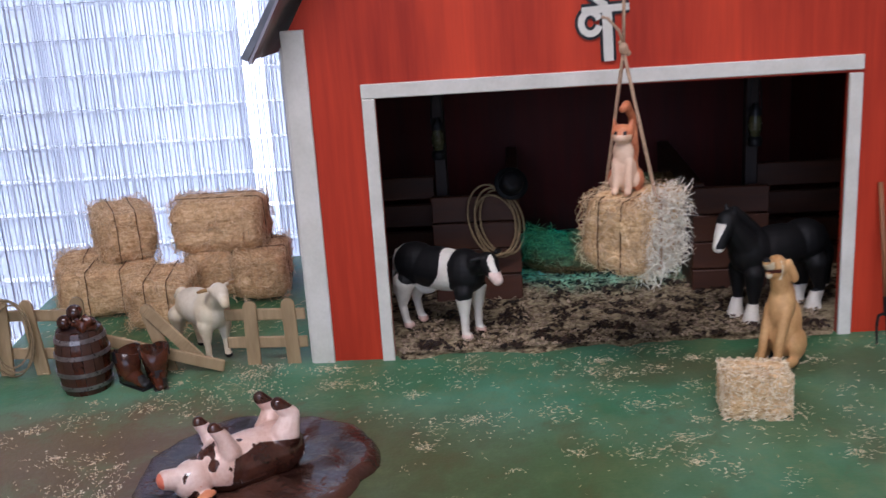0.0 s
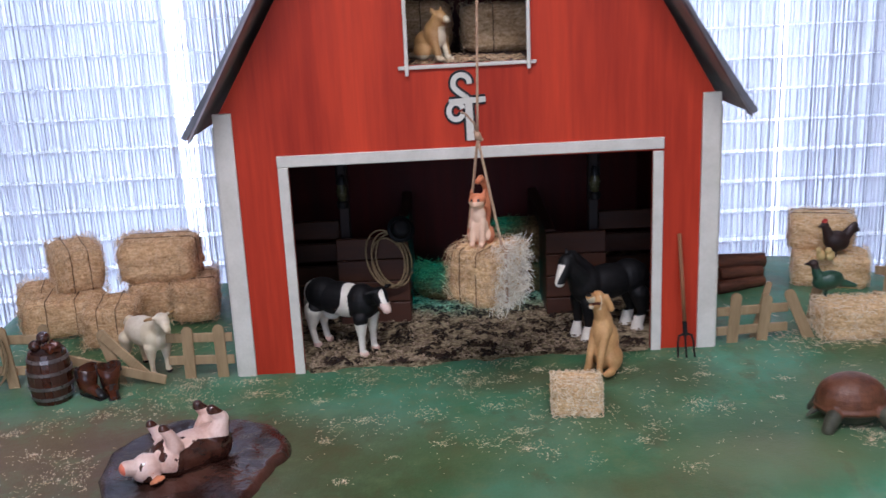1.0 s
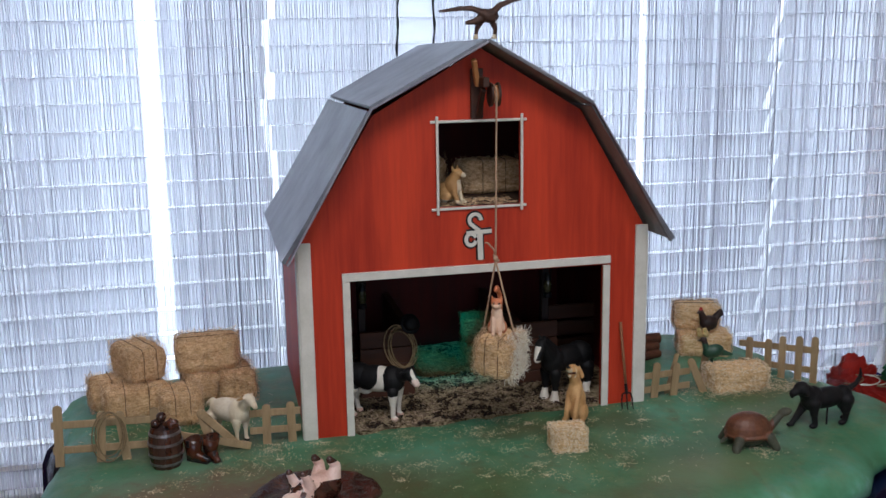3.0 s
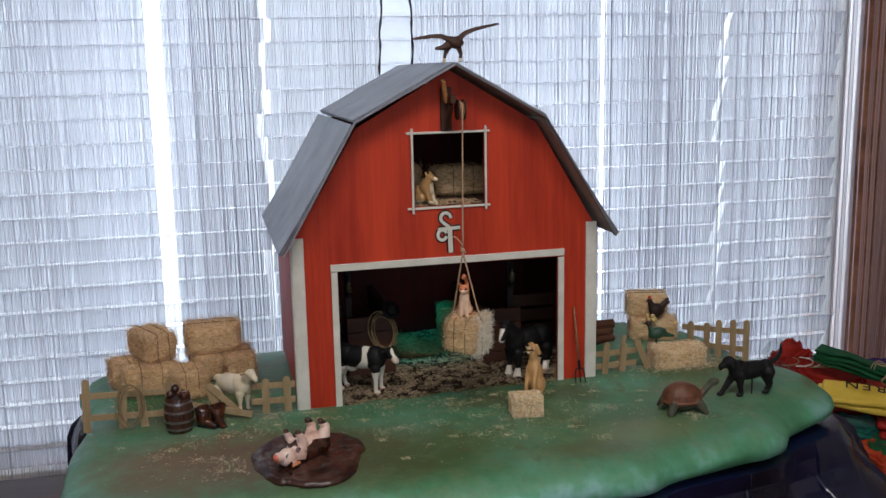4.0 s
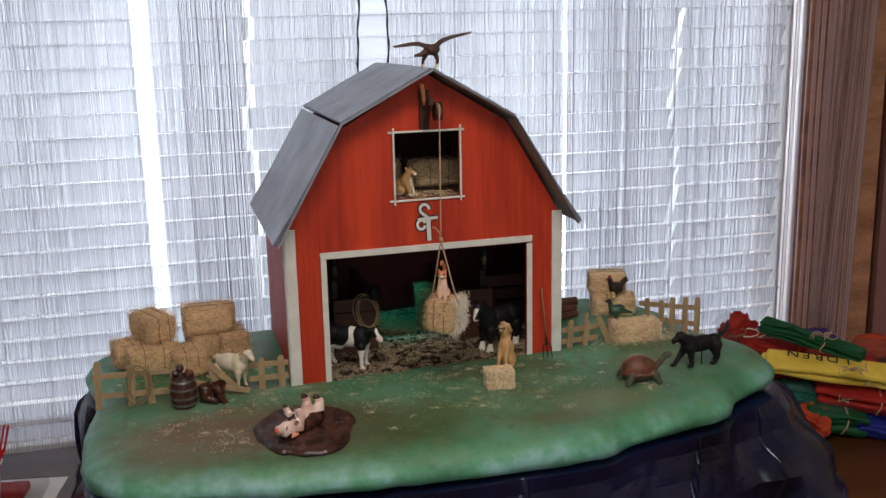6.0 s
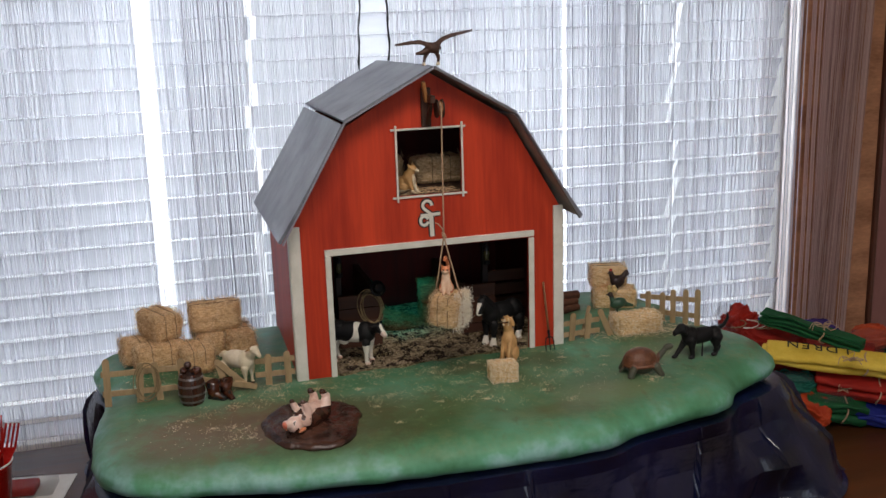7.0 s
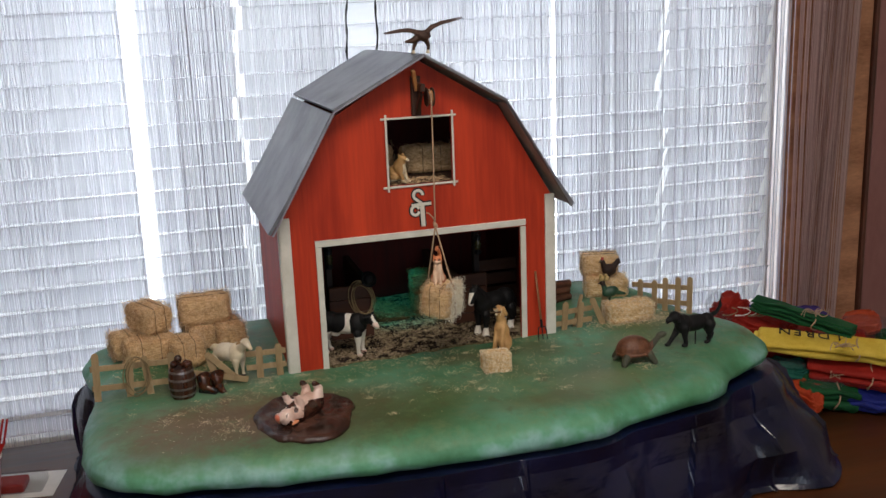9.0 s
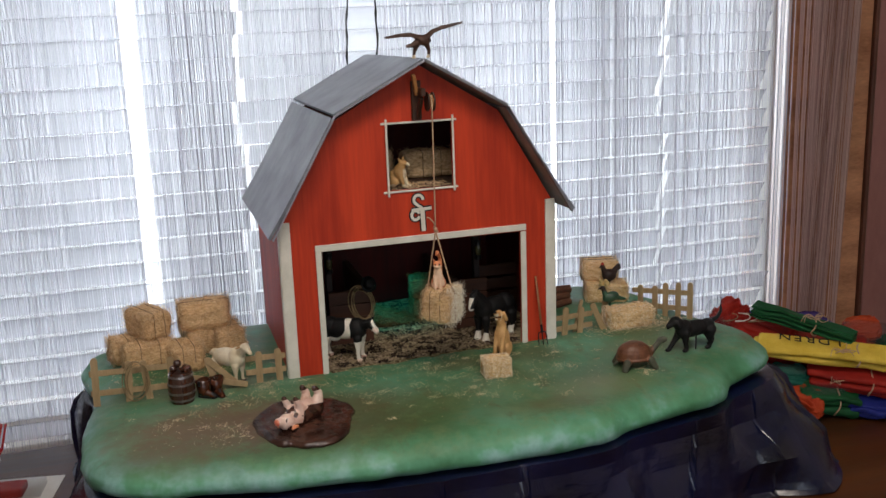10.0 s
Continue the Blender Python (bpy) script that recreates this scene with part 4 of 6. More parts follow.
    part("bail", tube([(0.005 * math.cos(a), 0, 0.030 + 0.030 * math.sin(a)) for a in np.linspace(0, math.pi, 13)], 0.0006, 6), M["iron"], lan)


def coil(name, at, r, turns, m, material, label, wire=0.0011, seed=1, flat=0.6):
    rg = np.random.default_rng(seed)
    ob = thing(name, m, label, "rope coil")
    for k in range(turns):
        a0, rr, ox, oz = rg.uniform(0, 6), r * rg.uniform(0.8, 1.08), rg.normal(0, r * 0.08), rg.normal(0, r * 0.1)
        pts = [(ox + rr * math.cos(a + a0) * flat, -0.004 - 0.0014 * k + 0.001 * math.sin(3 * a), oz + rr * math.sin(a + a0)) for a in np.linspace(0, math.tau, 30)[:-1]]
        part("loop", tube(pts, wire, 6, closed=True), material, ob, smooth=True)
    return ob


coil("hanging_lasso", None, 0.031, 4, pose(-0.085, 0.112, 1.045, 0, -12, 0), M["lasso"], "loose pale rope lasso hanging on the stall", 0.0010, 4, 0.62)
hat = thing("toy_hat", pose(-0.073, 0.110, 1.080, 58, 24, 0), "dark felt hat hanging on the stall post", "hat")
part("brim", lathe([(0.010, 0.0), (0.0138, 0.0012), (0.0146, 0.003), (0.010, 0.002)], 24), M["black_toy"], hat, smooth=True)
part("crown", lathe([(0.0105, 0.0015), (0.0098, 0.008), (0.008, 0.012), (0.004, 0.0125)], 24), M["black_toy"], hat, smooth=True)


# ---- bales ----
def bale_parts(ob, size, seed, hay="hay", straw="straw", count=1100, length=0.012, strings=2, rough=0.0034, across=False, fuzz=1.0, end="", radius=0.00026):
    """A pressed bale: lumpy body, loose stalks, twine."""
    rg = np.random.default_rng(seed)
    sx, sy, sz = size
    bm = box(size, (0, 0, sz / 2), min(size) * 0.24, 3)
    bmesh.ops.subdivide_edges(bm, edges=[e for e in bm.edges if e.calc_length() > min(size) * 0.3], cuts=7, use_grid_fill=True)
    bmesh.ops.triangulate(bm, faces=[f for f in bm.faces if len(f.verts) > 4])
    for v in bm.verts:
        n = wob(v.co, 70, seed) * rough + wob(v.co, 190, seed + 3) * rough * 0.6
        c = Vector((v.co.x, v.co.y, v.co.z - sz / 2)).normalized()
        v.co += c * n
    part("pressed_hay", bm, M[hay], ob, smooth=True)
    f = rg.integers(0, 5, count)
    u, w = rg.uniform(-0.5, 0.5, count), rg.uniform(-0.5, 0.5, count)
    P, N = np.zeros((count, 3)), np.zeros((count, 3))
    for i in range(count):
        if f[i] == 0:
            P[i], N[i] = (u[i] * sx, w[i] * sy, sz), (0, 0, 1)
        elif f[i] in (1, 2):
            s = 1 if f[i] == 1 else -1
            P[i], N[i] = (u[i] * sx, s * sy / 2, (w[i] + 0.5) * sz), (0, s, 0)
        else:
            s = 1 if f[i] == 3 else -1
            P[i], N[i] = (s * sx / 2, u[i] * sy, (w[i] + 0.5) * sz), (s, 0, 0)
    D = rg.normal(size=(count, 3))
    D -= (D * N).sum(1, keepdims=True) * N * (1 - 0.34 * fuzz)
    L = length * rg.uniform(0.4, 1.3, count)
    D /= np.linalg.norm(D, axis=1, keepdims=True)
    P = P - D * (L / 2)[:, None] + N * 0.0004
    P[:, 2] = np.maximum(P[:, 2], 0.0006)
    tip = P[:, 2] + D[:, 2] * L
    D[:, 2] = np.where(tip < 0.0005, np.abs(D[:, 2]), D[:, 2])
    sp = strands("loose_straw", P, D, L, radius, M[straw], ob, rng=rg, bend=0.3)
    sp["kind"] = "stuff"
    for k in range(strings):
        t = (k - (strings - 1) / 2) * 0.36
        e = 0.0009
        if across:
            loop = [(-sx / 2 - e, t * sy, e), (-sx / 2 - e, t * sy, sz + e), (sx / 2 + e, t * sy, sz + e), (sx / 2 + e, t * sy, e)]
        else:
            loop = [(t * sx, -sy / 2 - e, e), (t * sx, -sy / 2 - e, sz + e), (t * sx, sy / 2 + e, sz + e), (t * sx, sy / 2 + e, e)]
        pts = []
        for a, b in zip(loop, loop[1:] + loop[:1]):
            for q in np.linspace(0.06, 0.94, 7):
                p = Vector(a).lerp(Vector(b), q)
                pts.append(p + Vector((wob(p, 80, k), wob(p, 80, k + 9), 0)) * 0.0008)
        part("twine", tube(pts, 0.00058, 5, closed=True), M["twine_dark"], ob)
    return ob


def make_bale(m, size, seed, label, group="", **kw):
    return bale_parts(thing("hay_bale", m, label, "hay bale", group), size, seed, **kw)


BALE = (0.086, 0.050, 0.044)
LAB = "small golden hay bale tied with two dark strings"
a1 = make_bale(pose(-0.470, 0.190, G - 0.002, 0, 0, 14), BALE, 31, LAB, "stacked hay bales")
a2 = make_bale(pose(-0.447, 0.143, G - 0.002, 0, 0, 8), BALE, 32, LAB, "stacked hay bales")
make_bale(pose(-0.388, 0.116, G - 0.002, 0, 0, 8), (0.054, 0.068, 0.043), 33, LAB, "stacked hay bales")
copy_thing(a2, pose(-0.363, 0.203, G - 0.002, 0, 0, 96))
copy_thing(a1, pose(-0.315, 0.190, G - 0.001, 0, 0, 99))
make_bale(pose(-0.350, 0.192, G + 0.041, 0, 0, 1), (0.086, 0.056, 0.050), 34, "large golden hay bale with strings lying across two others", "stacked hay bales", across=True, count=1300)
make_bale(pose(-0.444, 0.183, G + 0.041, 0, 0, 117), (0.082, 0.052, 0.047), 35, "golden hay bale set crosswise on top of the stack", "stacked hay bales", across=True, count=1200)
# right of the barn
make_bale(pose(0.378, 0.019, G + 0.003, 0, 0, -2), (0.083, 0.044, 0.036), 36, "pale chopped-straw bale lying before the fence", "", hay="hay_pale", straw="straw_pale", count=1600, length=0.006, strings=0, fuzz=0.3, radius=0.0005)
make_bale(pose(0.409, 0.180, G + 0.002, 0, 0, -18), (0.081, 0.056, 0.040), 37, "pale hay bale under a second one", "", hay="hay_pale", straw="straw_pale", count=1000, length=0.009, strings=0, fuzz=0.3)
make_bale(pose(0.404, 0.199, G + 0.041, 0, 0, -16), (0.069, 0.046, 0.041), 38, "pale hay bale on top of another, with strings", "", hay="hay_pale", straw="straw_pale", across=True, count=1000, length=0.009, fuzz=0.3)
# before the door
make_bale(pose(0.080, -0.116, ground_z(0.08, -0.116) - 0.001, 0, 0, -4), (0.042, 0.033, 0.030), 39, "small pale chopped-straw bale standing on the grass", "", hay="hay_pale", straw="straw_pale", count=1500, length=0.004, strings=0, fuzz=0.3, radius=0.0006)
# inside the barn, with its shade put into darker hay and straw
heap = thing("straw_heap", pose(-0.050, 0.205, G + 0.003), "loose straw heap sloping off the stall, lit teal by a lamp", "straw heap")
hg = np.random.default_rng(47)
bm = bmesh.new()
bmesh.ops.create_icosphere(bm, subdivisions=4, radius=1.0)
for v in bm.verts:
    c = v.co.copy()
    tall = 0.040 * (1 - 0.82 * min(max((c.x + 0.7) / 1.5, 0), 1))
    v.co = Vector((0.036 + 0.052 * c.x, 0.034 * c.y, max(0.0, tall * (0.35 + 0.65 * c.z)) + 0.006 * wob(c, 4, 3) * (c.z > 0)))
part("packed_straw", bm, M["hay_shaded"], heap, smooth=True)
n = 1500
hx, hy = hg.uniform(-0.012, 0.094, n), hg.normal(0, 0.017, n) - 0.002
top = 0.040 * np.clip(1 - (hx + 0.012) / 0.105, 0.14, 1) * np.clip(1 - (hy / 0.045) ** 2, 0, 1)
hp = np.stack([hx, hy, top * hg.uniform(0.5, 1.08, n) + 0.003], 1)
strands("loose_straw", hp, np.stack([hg.normal(0.4, 1, n), hg.normal(0, 1, n), hg.normal(-0.2, 0.5, n)], 1), hg.uniform(0.006, 0.018, n), 0.00036, M["straw_shaded"], heap, rng=hg)["kind"] = "stuff"
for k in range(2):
    make_bale(pose(0.057, 0.205, G + 0.006 + 0.0405 * k, 0, 0, -6 - 3 * k), (0.064, 0.05, 0.0405), 41 + k, "hay bale stacked at the barn's back, lit teal", "bales in the barn", count=420, length=0.01, hay="hay_shaded", straw="straw_shaded")
# in the loft
make_bale(pose(0.045, 0.120, LOFT[2] - 0.001, 0, 0, 2), (0.090, 0.05, 0.046), 43, "hay bale lying in the dark loft", "", count=300)
make_bale(pose(-0.055, 0.155, LOFT[2] - 0.001, 0, 0, -6), (0.09, 0.05, 0.05), 44, "hay bale lying in the dark loft", "", count=200)
rg = np.random.default_rng(45)
n = 260
sp = np.stack([rg.uniform(-0.05, 0.05, n), rg.uniform(0.008, 0.06, n), np.full(n, LOFT[2] + 0.0008)], 1)
tagged(strands("loft_straw", sp, np.stack([rg.normal(size=n), rg.normal(size=n), rg.normal(0, 0.12, n)], 1), rg.uniform(0.005, 0.014, n), 0.0005, M["straw"], rng=rg),
       "loose straw strewn on the loft floor", "straw", "", "stuff")

# the hanging bale and its tackle
HX, HY, HZ = 0.008, -0.062, 1.060
TURN = 52
hb = bale_parts(thing("hay_bale", pose(HX, HY, HZ, 3, -3, TURN), "tan hay bale with whitish frayed side, hanging in a rope sling", "hay bale"), (0.054, 0.048, 0.051), 46,
                hay="hay_pale", straw="straw", count=1500, length=0.011, fuzz=0.35, strings=2, radius=0.00028, across=True)
n = 2600
ex = np.stack([rg.uniform(-0.020, 0.028, n), rg.uniform(-0.026, -0.012, n), rg.uniform(0.000, 0.053, n)], 1)
ed = np.stack([rg.normal(0.1, 0.5, n), rg.uniform(-0.9, 0.1, n), rg.normal(-0.5, 0.9, n)], 1)
strands("frayed_side", ex, ed, rg.uniform(0.004, 0.013, n), 0.00034, M["straw_white"], hb, "whitish frayed straw side", 0.6, rg)["kind"] = "stuff"

PX, PY, PZ = 0.013, -0.034, 1.402
tackle = thing("pulley_block", pose(0, 0, 0), "dark wooden pulley bracket fixed under the barn's gable", "pulley")
part("back_plate", box((0.016, 0.005, 0.062), (-0.003, -0.0026, 1.402), 0.001, 1), M["wood_dark"], tackle)
part("arm", box((0.008, 0.040, 0.012), (-0.001, -0.022, 1.417), 0.001, 1), M["wood_dark"], tackle)
part("brace", box((0.006, 0.044, 0.008), (-0.002, -0.019, 1.392), 0.001, 1, turn=(-52, 0, 0)), M["wood_dark"], tackle)
part("peg", box((0.006, 0.008, 0.036), (-0.009, -0.022, 1.428), 0.001, 1, turn=(24, -14, 0)), M["wood_handle"], tackle, "pale wooden peg")
flanges = []
for dx in (-0.0045, 0.0045):
    w = lathe([(0.010, -0.0012), (0.0145, -0.0012), (0.0145, 0.0012), (0.010, 0.0012)], 28)
    bmesh.ops.rotate(w, verts=w.verts, matrix=Matrix.Rotation(radians(90), 3, "Y"))
    bmesh.ops.translate(w, verts=w.verts, vec=(PX - 0.002 + dx, PY + 0.001, PZ))
    flanges.append(w)
w = lathe([(0.0112, -0.0034), (0.0098, 0.0), (0.0112, 0.0034)], 28)
bmesh.ops.rotate(w, verts=w.verts, matrix=Matrix.Rotation(radians(90), 3, "Y"))
bmesh.ops.translate(w, verts=w.verts, vec=(PX - 0.002, PY + 0.001, PZ))
wheel = part("wheel", w, M["wood_handle"], tackle)
for w in flanges:
    part("flange", w, M["wood_dark"], wheel, "dark wheel flange")

hoist = thing("hoist_rope", pose(0, 0, 0), "thin brown rope running over the pulley to a sling", "rope")
KX, KY, KZ = 0.005, HY + 0.003, 1.205
over = [(PX - 0.002, PY + 0.001 + 0.0112 * math.cos(a), PZ + 0.0112 * math.sin(a)) for a in np.linspace(0.2, math.pi, 9)]
drop = [tuple(Vector(over[-1]).lerp(Vector((KX, KY, KZ)), q)) for q in np.linspace(0.12, 1, 10)]
part("hauling_line", tube(over + drop, 0.0012, 7), M["rope"], hoist, smooth=True)
part("knot", blend("knot", [("e", (KX, KY, KZ), (0.0032, 0.003, 0.0042)), ("c", (KX - 0.002, KY, KZ + 0.004), 0.0018, (KX + 0.003, KY, KZ - 0.003), 0.002)], 0.0006, ["rope"], lambda c, nn: 0), None, hoist)
part("loose_tail", tube([(KX, KY, KZ + 0.002), (KX - 0.003, KY - 0.002, KZ + 0.012), (KX - 0.010, KY - 0.002, KZ + 0.020), (KX - 0.014, KY - 0.001, KZ + 0.021)], 0.001, 6), M["rope"], hoist, smooth=True)
turn_c, turn_s = math.cos(radians(TURN)), math.sin(radians(TURN))


def on_bale(x, y, z):
    return (HX + x * turn_c - y * turn_s, HY + x * turn_s + y * turn_c, HZ + z)


for s in (-1, 1):
    x = -0.008 * s
    a, b, d = on_bale(x, -s * 0.0235, 0.0535), on_bale(x, -s * 0.0275, 0.049), on_bale(x, -s * 0.0275, 0.003)
    part("sling", tube([(KX, KY, KZ - 0.002)] + [tuple(Vector((KX, KY, KZ - 0.002)).lerp(Vector(a), q)) for q in np.linspace(0.1, 1, 7)] + [b, d, on_bale(x, -s * 0.018, -0.0015), on_bale(0, 0, -0.002)], 0.0013, 6), M["rope"], hoist, smooth=True)

# the mark over the door: a white glyph on a black ground
sign = thing("barn_sign", pose(0, 0, 0), "white curled brand mark edged in black on the wall", "sign")


def stroke(points, wide, y, thick):
    bm = bmesh.new()
    pts = [Vector(p) for p in points]
    rows = []
    for i, p in enumerate(pts):
        d = (pts[min(i + 1, len(pts) - 1)] - pts[max(i - 1, 0)]).normalized()
        nn = Vector((-d.y, d.x)) * wide / 2
        rows.append([bm.verts.new((q.x, yy, q.y)) for q, yy in ((p + nn, y), (p - nn, y), (p - nn, y - thick), (p + nn, y - thick))])
    for a, b in zip(rows, rows[1:]):
        for k in range(4):
            bm.faces.new((a[k], a[(k + 1) % 4], b[(k + 1) % 4], b[k]))
    bm.faces.new(rows[0][::-1])
    bm.faces.new(rows[-1])
    bmesh.ops.recalc_face_normals(bm, faces=bm.faces)
    return bm


CX, CZ = -0.0055, 1.2225
hook = [(CX + 0.0075 * math.cos(a) - 0.0005, CZ + 0.021 + 0.0075 * math.sin(a)) for a in np.linspace(-0.1, 3.9, 14)] + [(CX - 0.0015, CZ + 0.012), (CX + 0.004, CZ + 0.008), (CX + 0.006, CZ + 0.004)]
ring = [(CX - 0.006 + 0.0065 * math.cos(a), CZ - 0.004 + 0.0075 * math.sin(a)) for a in np.linspace(0.3, 6.0, 18)]
bar = [(CX - 0.012, CZ + 0.0045), (CX + 0.021, CZ + 0.006)]
stem = [(CX + 0.0055, CZ + 0.004), (CX + 0.0065, CZ - 0.031)]
backs = []
for pts, w in ((hook, 0.0046), (ring, 0.0046), (bar, 0.0048), (stem, 0.0068)):
    backs.append(part("backing", stroke(pts, w + 0.0042, 0.0, 0.0012 + 0.0002 * w / 0.0046), M["black_gloss"], sign, "black outline"))
for i, (pts, w) in enumerate(((hook, 0.0046), (ring, 0.0046), (bar, 0.0048), (stem, 0.0068))):
    part("glyph_stroke", stroke(pts, w, -0.0015, 0.001 + 0.0001 * i), M["white_trim"], backs[i], "white raised stroke")


# ---- painted toy animals: one plain mesh each ----
def figure(name, pieces, voxel, mats, pick, m, label, smooth=4, category="figurine"):
    return tagged(part(name, blend(name, pieces, voxel, mats, pick, smooth), None, None, "", m), label, category)


def four_legs(xf, xr, w, hip, r0, r1, foot, bend=0.0):
    out = []
    for s in (-1, 1):
        out += [("c", (xf, s * w, hip), r0, (xf + bend, s * w, hip * 0.5), r1), ("c", (xf + bend, s * w, hip * 0.5), r1, (xf + bend * 0.4, s * w, foot), r1 * 0.85),
                ("e", (xf + bend * 0.4 + r1 * 0.5, s * w, foot * 0.75), (r1 * 1.35, r1 * 1.15, foot * 0.75)),
                ("c", (xr, s * w, hip), r0 * 1.25, (xr - bend - r1, s * w, hip * 0.5), r1 * 1.05), ("c", (xr - bend - r1, s * w, hip * 0.5), r1, (xr, s * w, foot), r1 * 0.85),
                ("e", (xr + r1 * 0.5, s * w, foot * 0.75), (r1 * 1.35, r1 * 1.15, foot * 0.75))]
    return out


# dairy cow, looking at the camera side
cow = [("e", (0, 0, 0.053), (0.036, 0.0155, 0.0175)), ("e", (-0.022, 0, 0.055), (0.020, 0.0155, 0.017)), ("e", (0.022, 0, 0.054), (0.016, 0.0145, 0.018)),
       ("c", (0.028, 0, 0.060), 0.010, (0.044, -0.004, 0.064), 0.0075), ("e", (0.047, -0.006, 0.066), (0.0085, 0.0072, 0.0085), (0, 20, -20)),
       ("c", (0.050, -0.008, 0.063), 0.0062, (0.059, -0.013, 0.056), 0.0042), ("e", (-0.014, 0, 0.036), (0.009, 0.007, 0.006)),
       ("c", (0.046, 0.006, 0.071), 0.0022, (0.045, 0.013, 0.070), 0.0016), ("c", (0.045, -0.011, 0.071), 0.0022, (0.040, -0.017, 0.070), 0.0016),
       ("c", (-0.040, 0, 0.062), 0.0022, (-0.045, 0, 0.045), 0.0013), ("c", (-0.045, 0, 0.045), 0.0013, (-0.044, 0, 0.026), 0.0024)]
cow += four_legs(0.026, -0.028, 0.0088, 0.040, 0.0072, 0.0034, 0.005)


def cow_paint(c, nn):
    if c.x > 0.0535 and c.z < 0.062:
        return 2
    if c.x > 0.040 and c.z > 0.058:
        blaze = abs(c.y + 0.008 + (c.x - 0.047) * 0.5) < 0.0026 and c.x > 0.050
        return 1 if blaze else 0
    if c.z < 0.034 and not (c.x > 0.012 and c.y < 0 and c.z > 0.022):
        return 2 if c.z < 0.006 else 1
    band = 0.005 * wob(c, 55)
    if c.x < -0.036 + band:
        return 2 if c.z > 0.045 else 1
    if ((c.x + 0.013) / 0.0215) ** 2 + ((c.z - 0.060) / 0.0205) ** 2 < 1 + 40 * band:
        return 0
    if 0.0165 + band < c.x < 0.046 and c.z > 0.036 + 0.25 * max(0.0, c.x - 0.026) + band:
        return 0
    return 1


figure("cow_figurine", cow, 0.0008, ["black_toy", "white_toy", "pink_toy"], cow_paint, pose(-0.132, 0.047, G + 0.001, 0, 0, -33) @ Matrix.Diagonal((1.10, 1.08, 1.02, 1)), "black and white toy cow standing on the bedding")

# draught horse
horse = [("e", (0, 0, 0.062), (0.037, 0.0175, 0.019)), ("e", (-0.026, 0, 0.064), (0.020, 0.0175, 0.018)), ("e", (0.024, 0, 0.063), (0.018, 0.016, 0.020)),
         ("c", (0.030, 0, 0.070), 0.014, (0.046, 0.002, 0.090), 0.009), ("e", (0.048, 0.003, 0.092), (0.0095, 0.0075, 0.0095)),
         ("c", (0.051, 0.004, 0.089), 0.0075, (0.060, 0.008, 0.074), 0.0050), ("c", (0.044, 0.006, 0.098), 0.0024, (0.045, 0.007, 0.104), 0.0012),
         ("c", (0.044, -0.003, 0.098), 0.0024, (0.045, -0.004, 0.104), 0.0012), ("c", (0.040, 0.0, 0.098), 0.005, (0.022, 0, 0.080), 0.006),
         ("c", (-0.042, 0, 0.070), 0.005, (-0.050, 0, 0.050), 0.006), ("c", (-0.050, 0, 0.050), 0.006, (-0.050, 0, 0.022), 0.004)]
horse += four_legs(0.028, -0.032, 0.0098, 0.046, 0.0082, 0.0042, 0.006)
for x in (0.029, -0.031):
    for s in (-1, 1):
        horse.append(("c", (x, s * 0.0098, 0.018), 0.0045, (x + 0.001, s * 0.0098, 0.004), 0.0075))


def horse_paint(c, nn):
    if c.z < 0.021:
        return 1
    if c.x > 0.053 and c.z < 0.092 and ((nn.x > 0.45 and abs(c.y - 0.006) < 0.0042) or c.z < 0.0735):
        return 1
    return 0


figure("horse_figurine", horse, 0.0009, ["black_toy", "white_toy"], horse_paint, pose(0.133, 0.045, G + 0.003, 0, 0, 205) @ Matrix.Diagonal((1, 1, 0.95, 1)), "black toy draught horse with white feet and blaze")

# white goat
goat = [("e", (0, 0, 0.040), (0.027, 0.0135, 0.0145)), ("e", (0.016, 0, 0.041), (0.013, 0.0135, 0.016)), ("c", (0.020, 0, 0.046), 0.009, (0.032, -0.002, 0.057), 0.0062),
        ("e", (0.035, -0.003, 0.060), (0.0078, 0.0062, 0.0068), (0, 20, 0)), ("c", (0.038, -0.003, 0.058), 0.005, (0.045, -0.005, 0.053), 0.0033),
        ("c", (0.032, 0.005, 0.063), 0.0018, (0.029, 0.0125, 0.0625), 0.0016), ("c", (0.032, -0.009, 0.063), 0.0018, (0.029, -0.0155, 0.0620), 0.0016),
        ("c", (-0.024, 0, 0.046), 0.005, (-0.031, 0, 0.042), 0.003)]
goat += four_legs(0.018, -0.020, 0.0075, 0.031, 0.0062, 0.0026, 0.004)
figure("goat_figurine", goat, 0.0011, ["goat_cream", "cream_toy", "black_toy", "tan_toy"],
       lambda c, nn: 2 if c.z < 0.004 else 3 if (c.z > 0.0595 and abs(c.y + 0.002) > 0.0085) else (1 if (0.012 < c.x < 0.03 and abs(c.y) > 0.006) or wob(c, 45, 4) > 0.1 else 0), pose(-0.325, 0.021, G - 0.002, 0, 0, -42) @ Matrix.Diagonal((1.08, 1.12, 1.04, 1)), "white toy goat standing behind a broken fence")

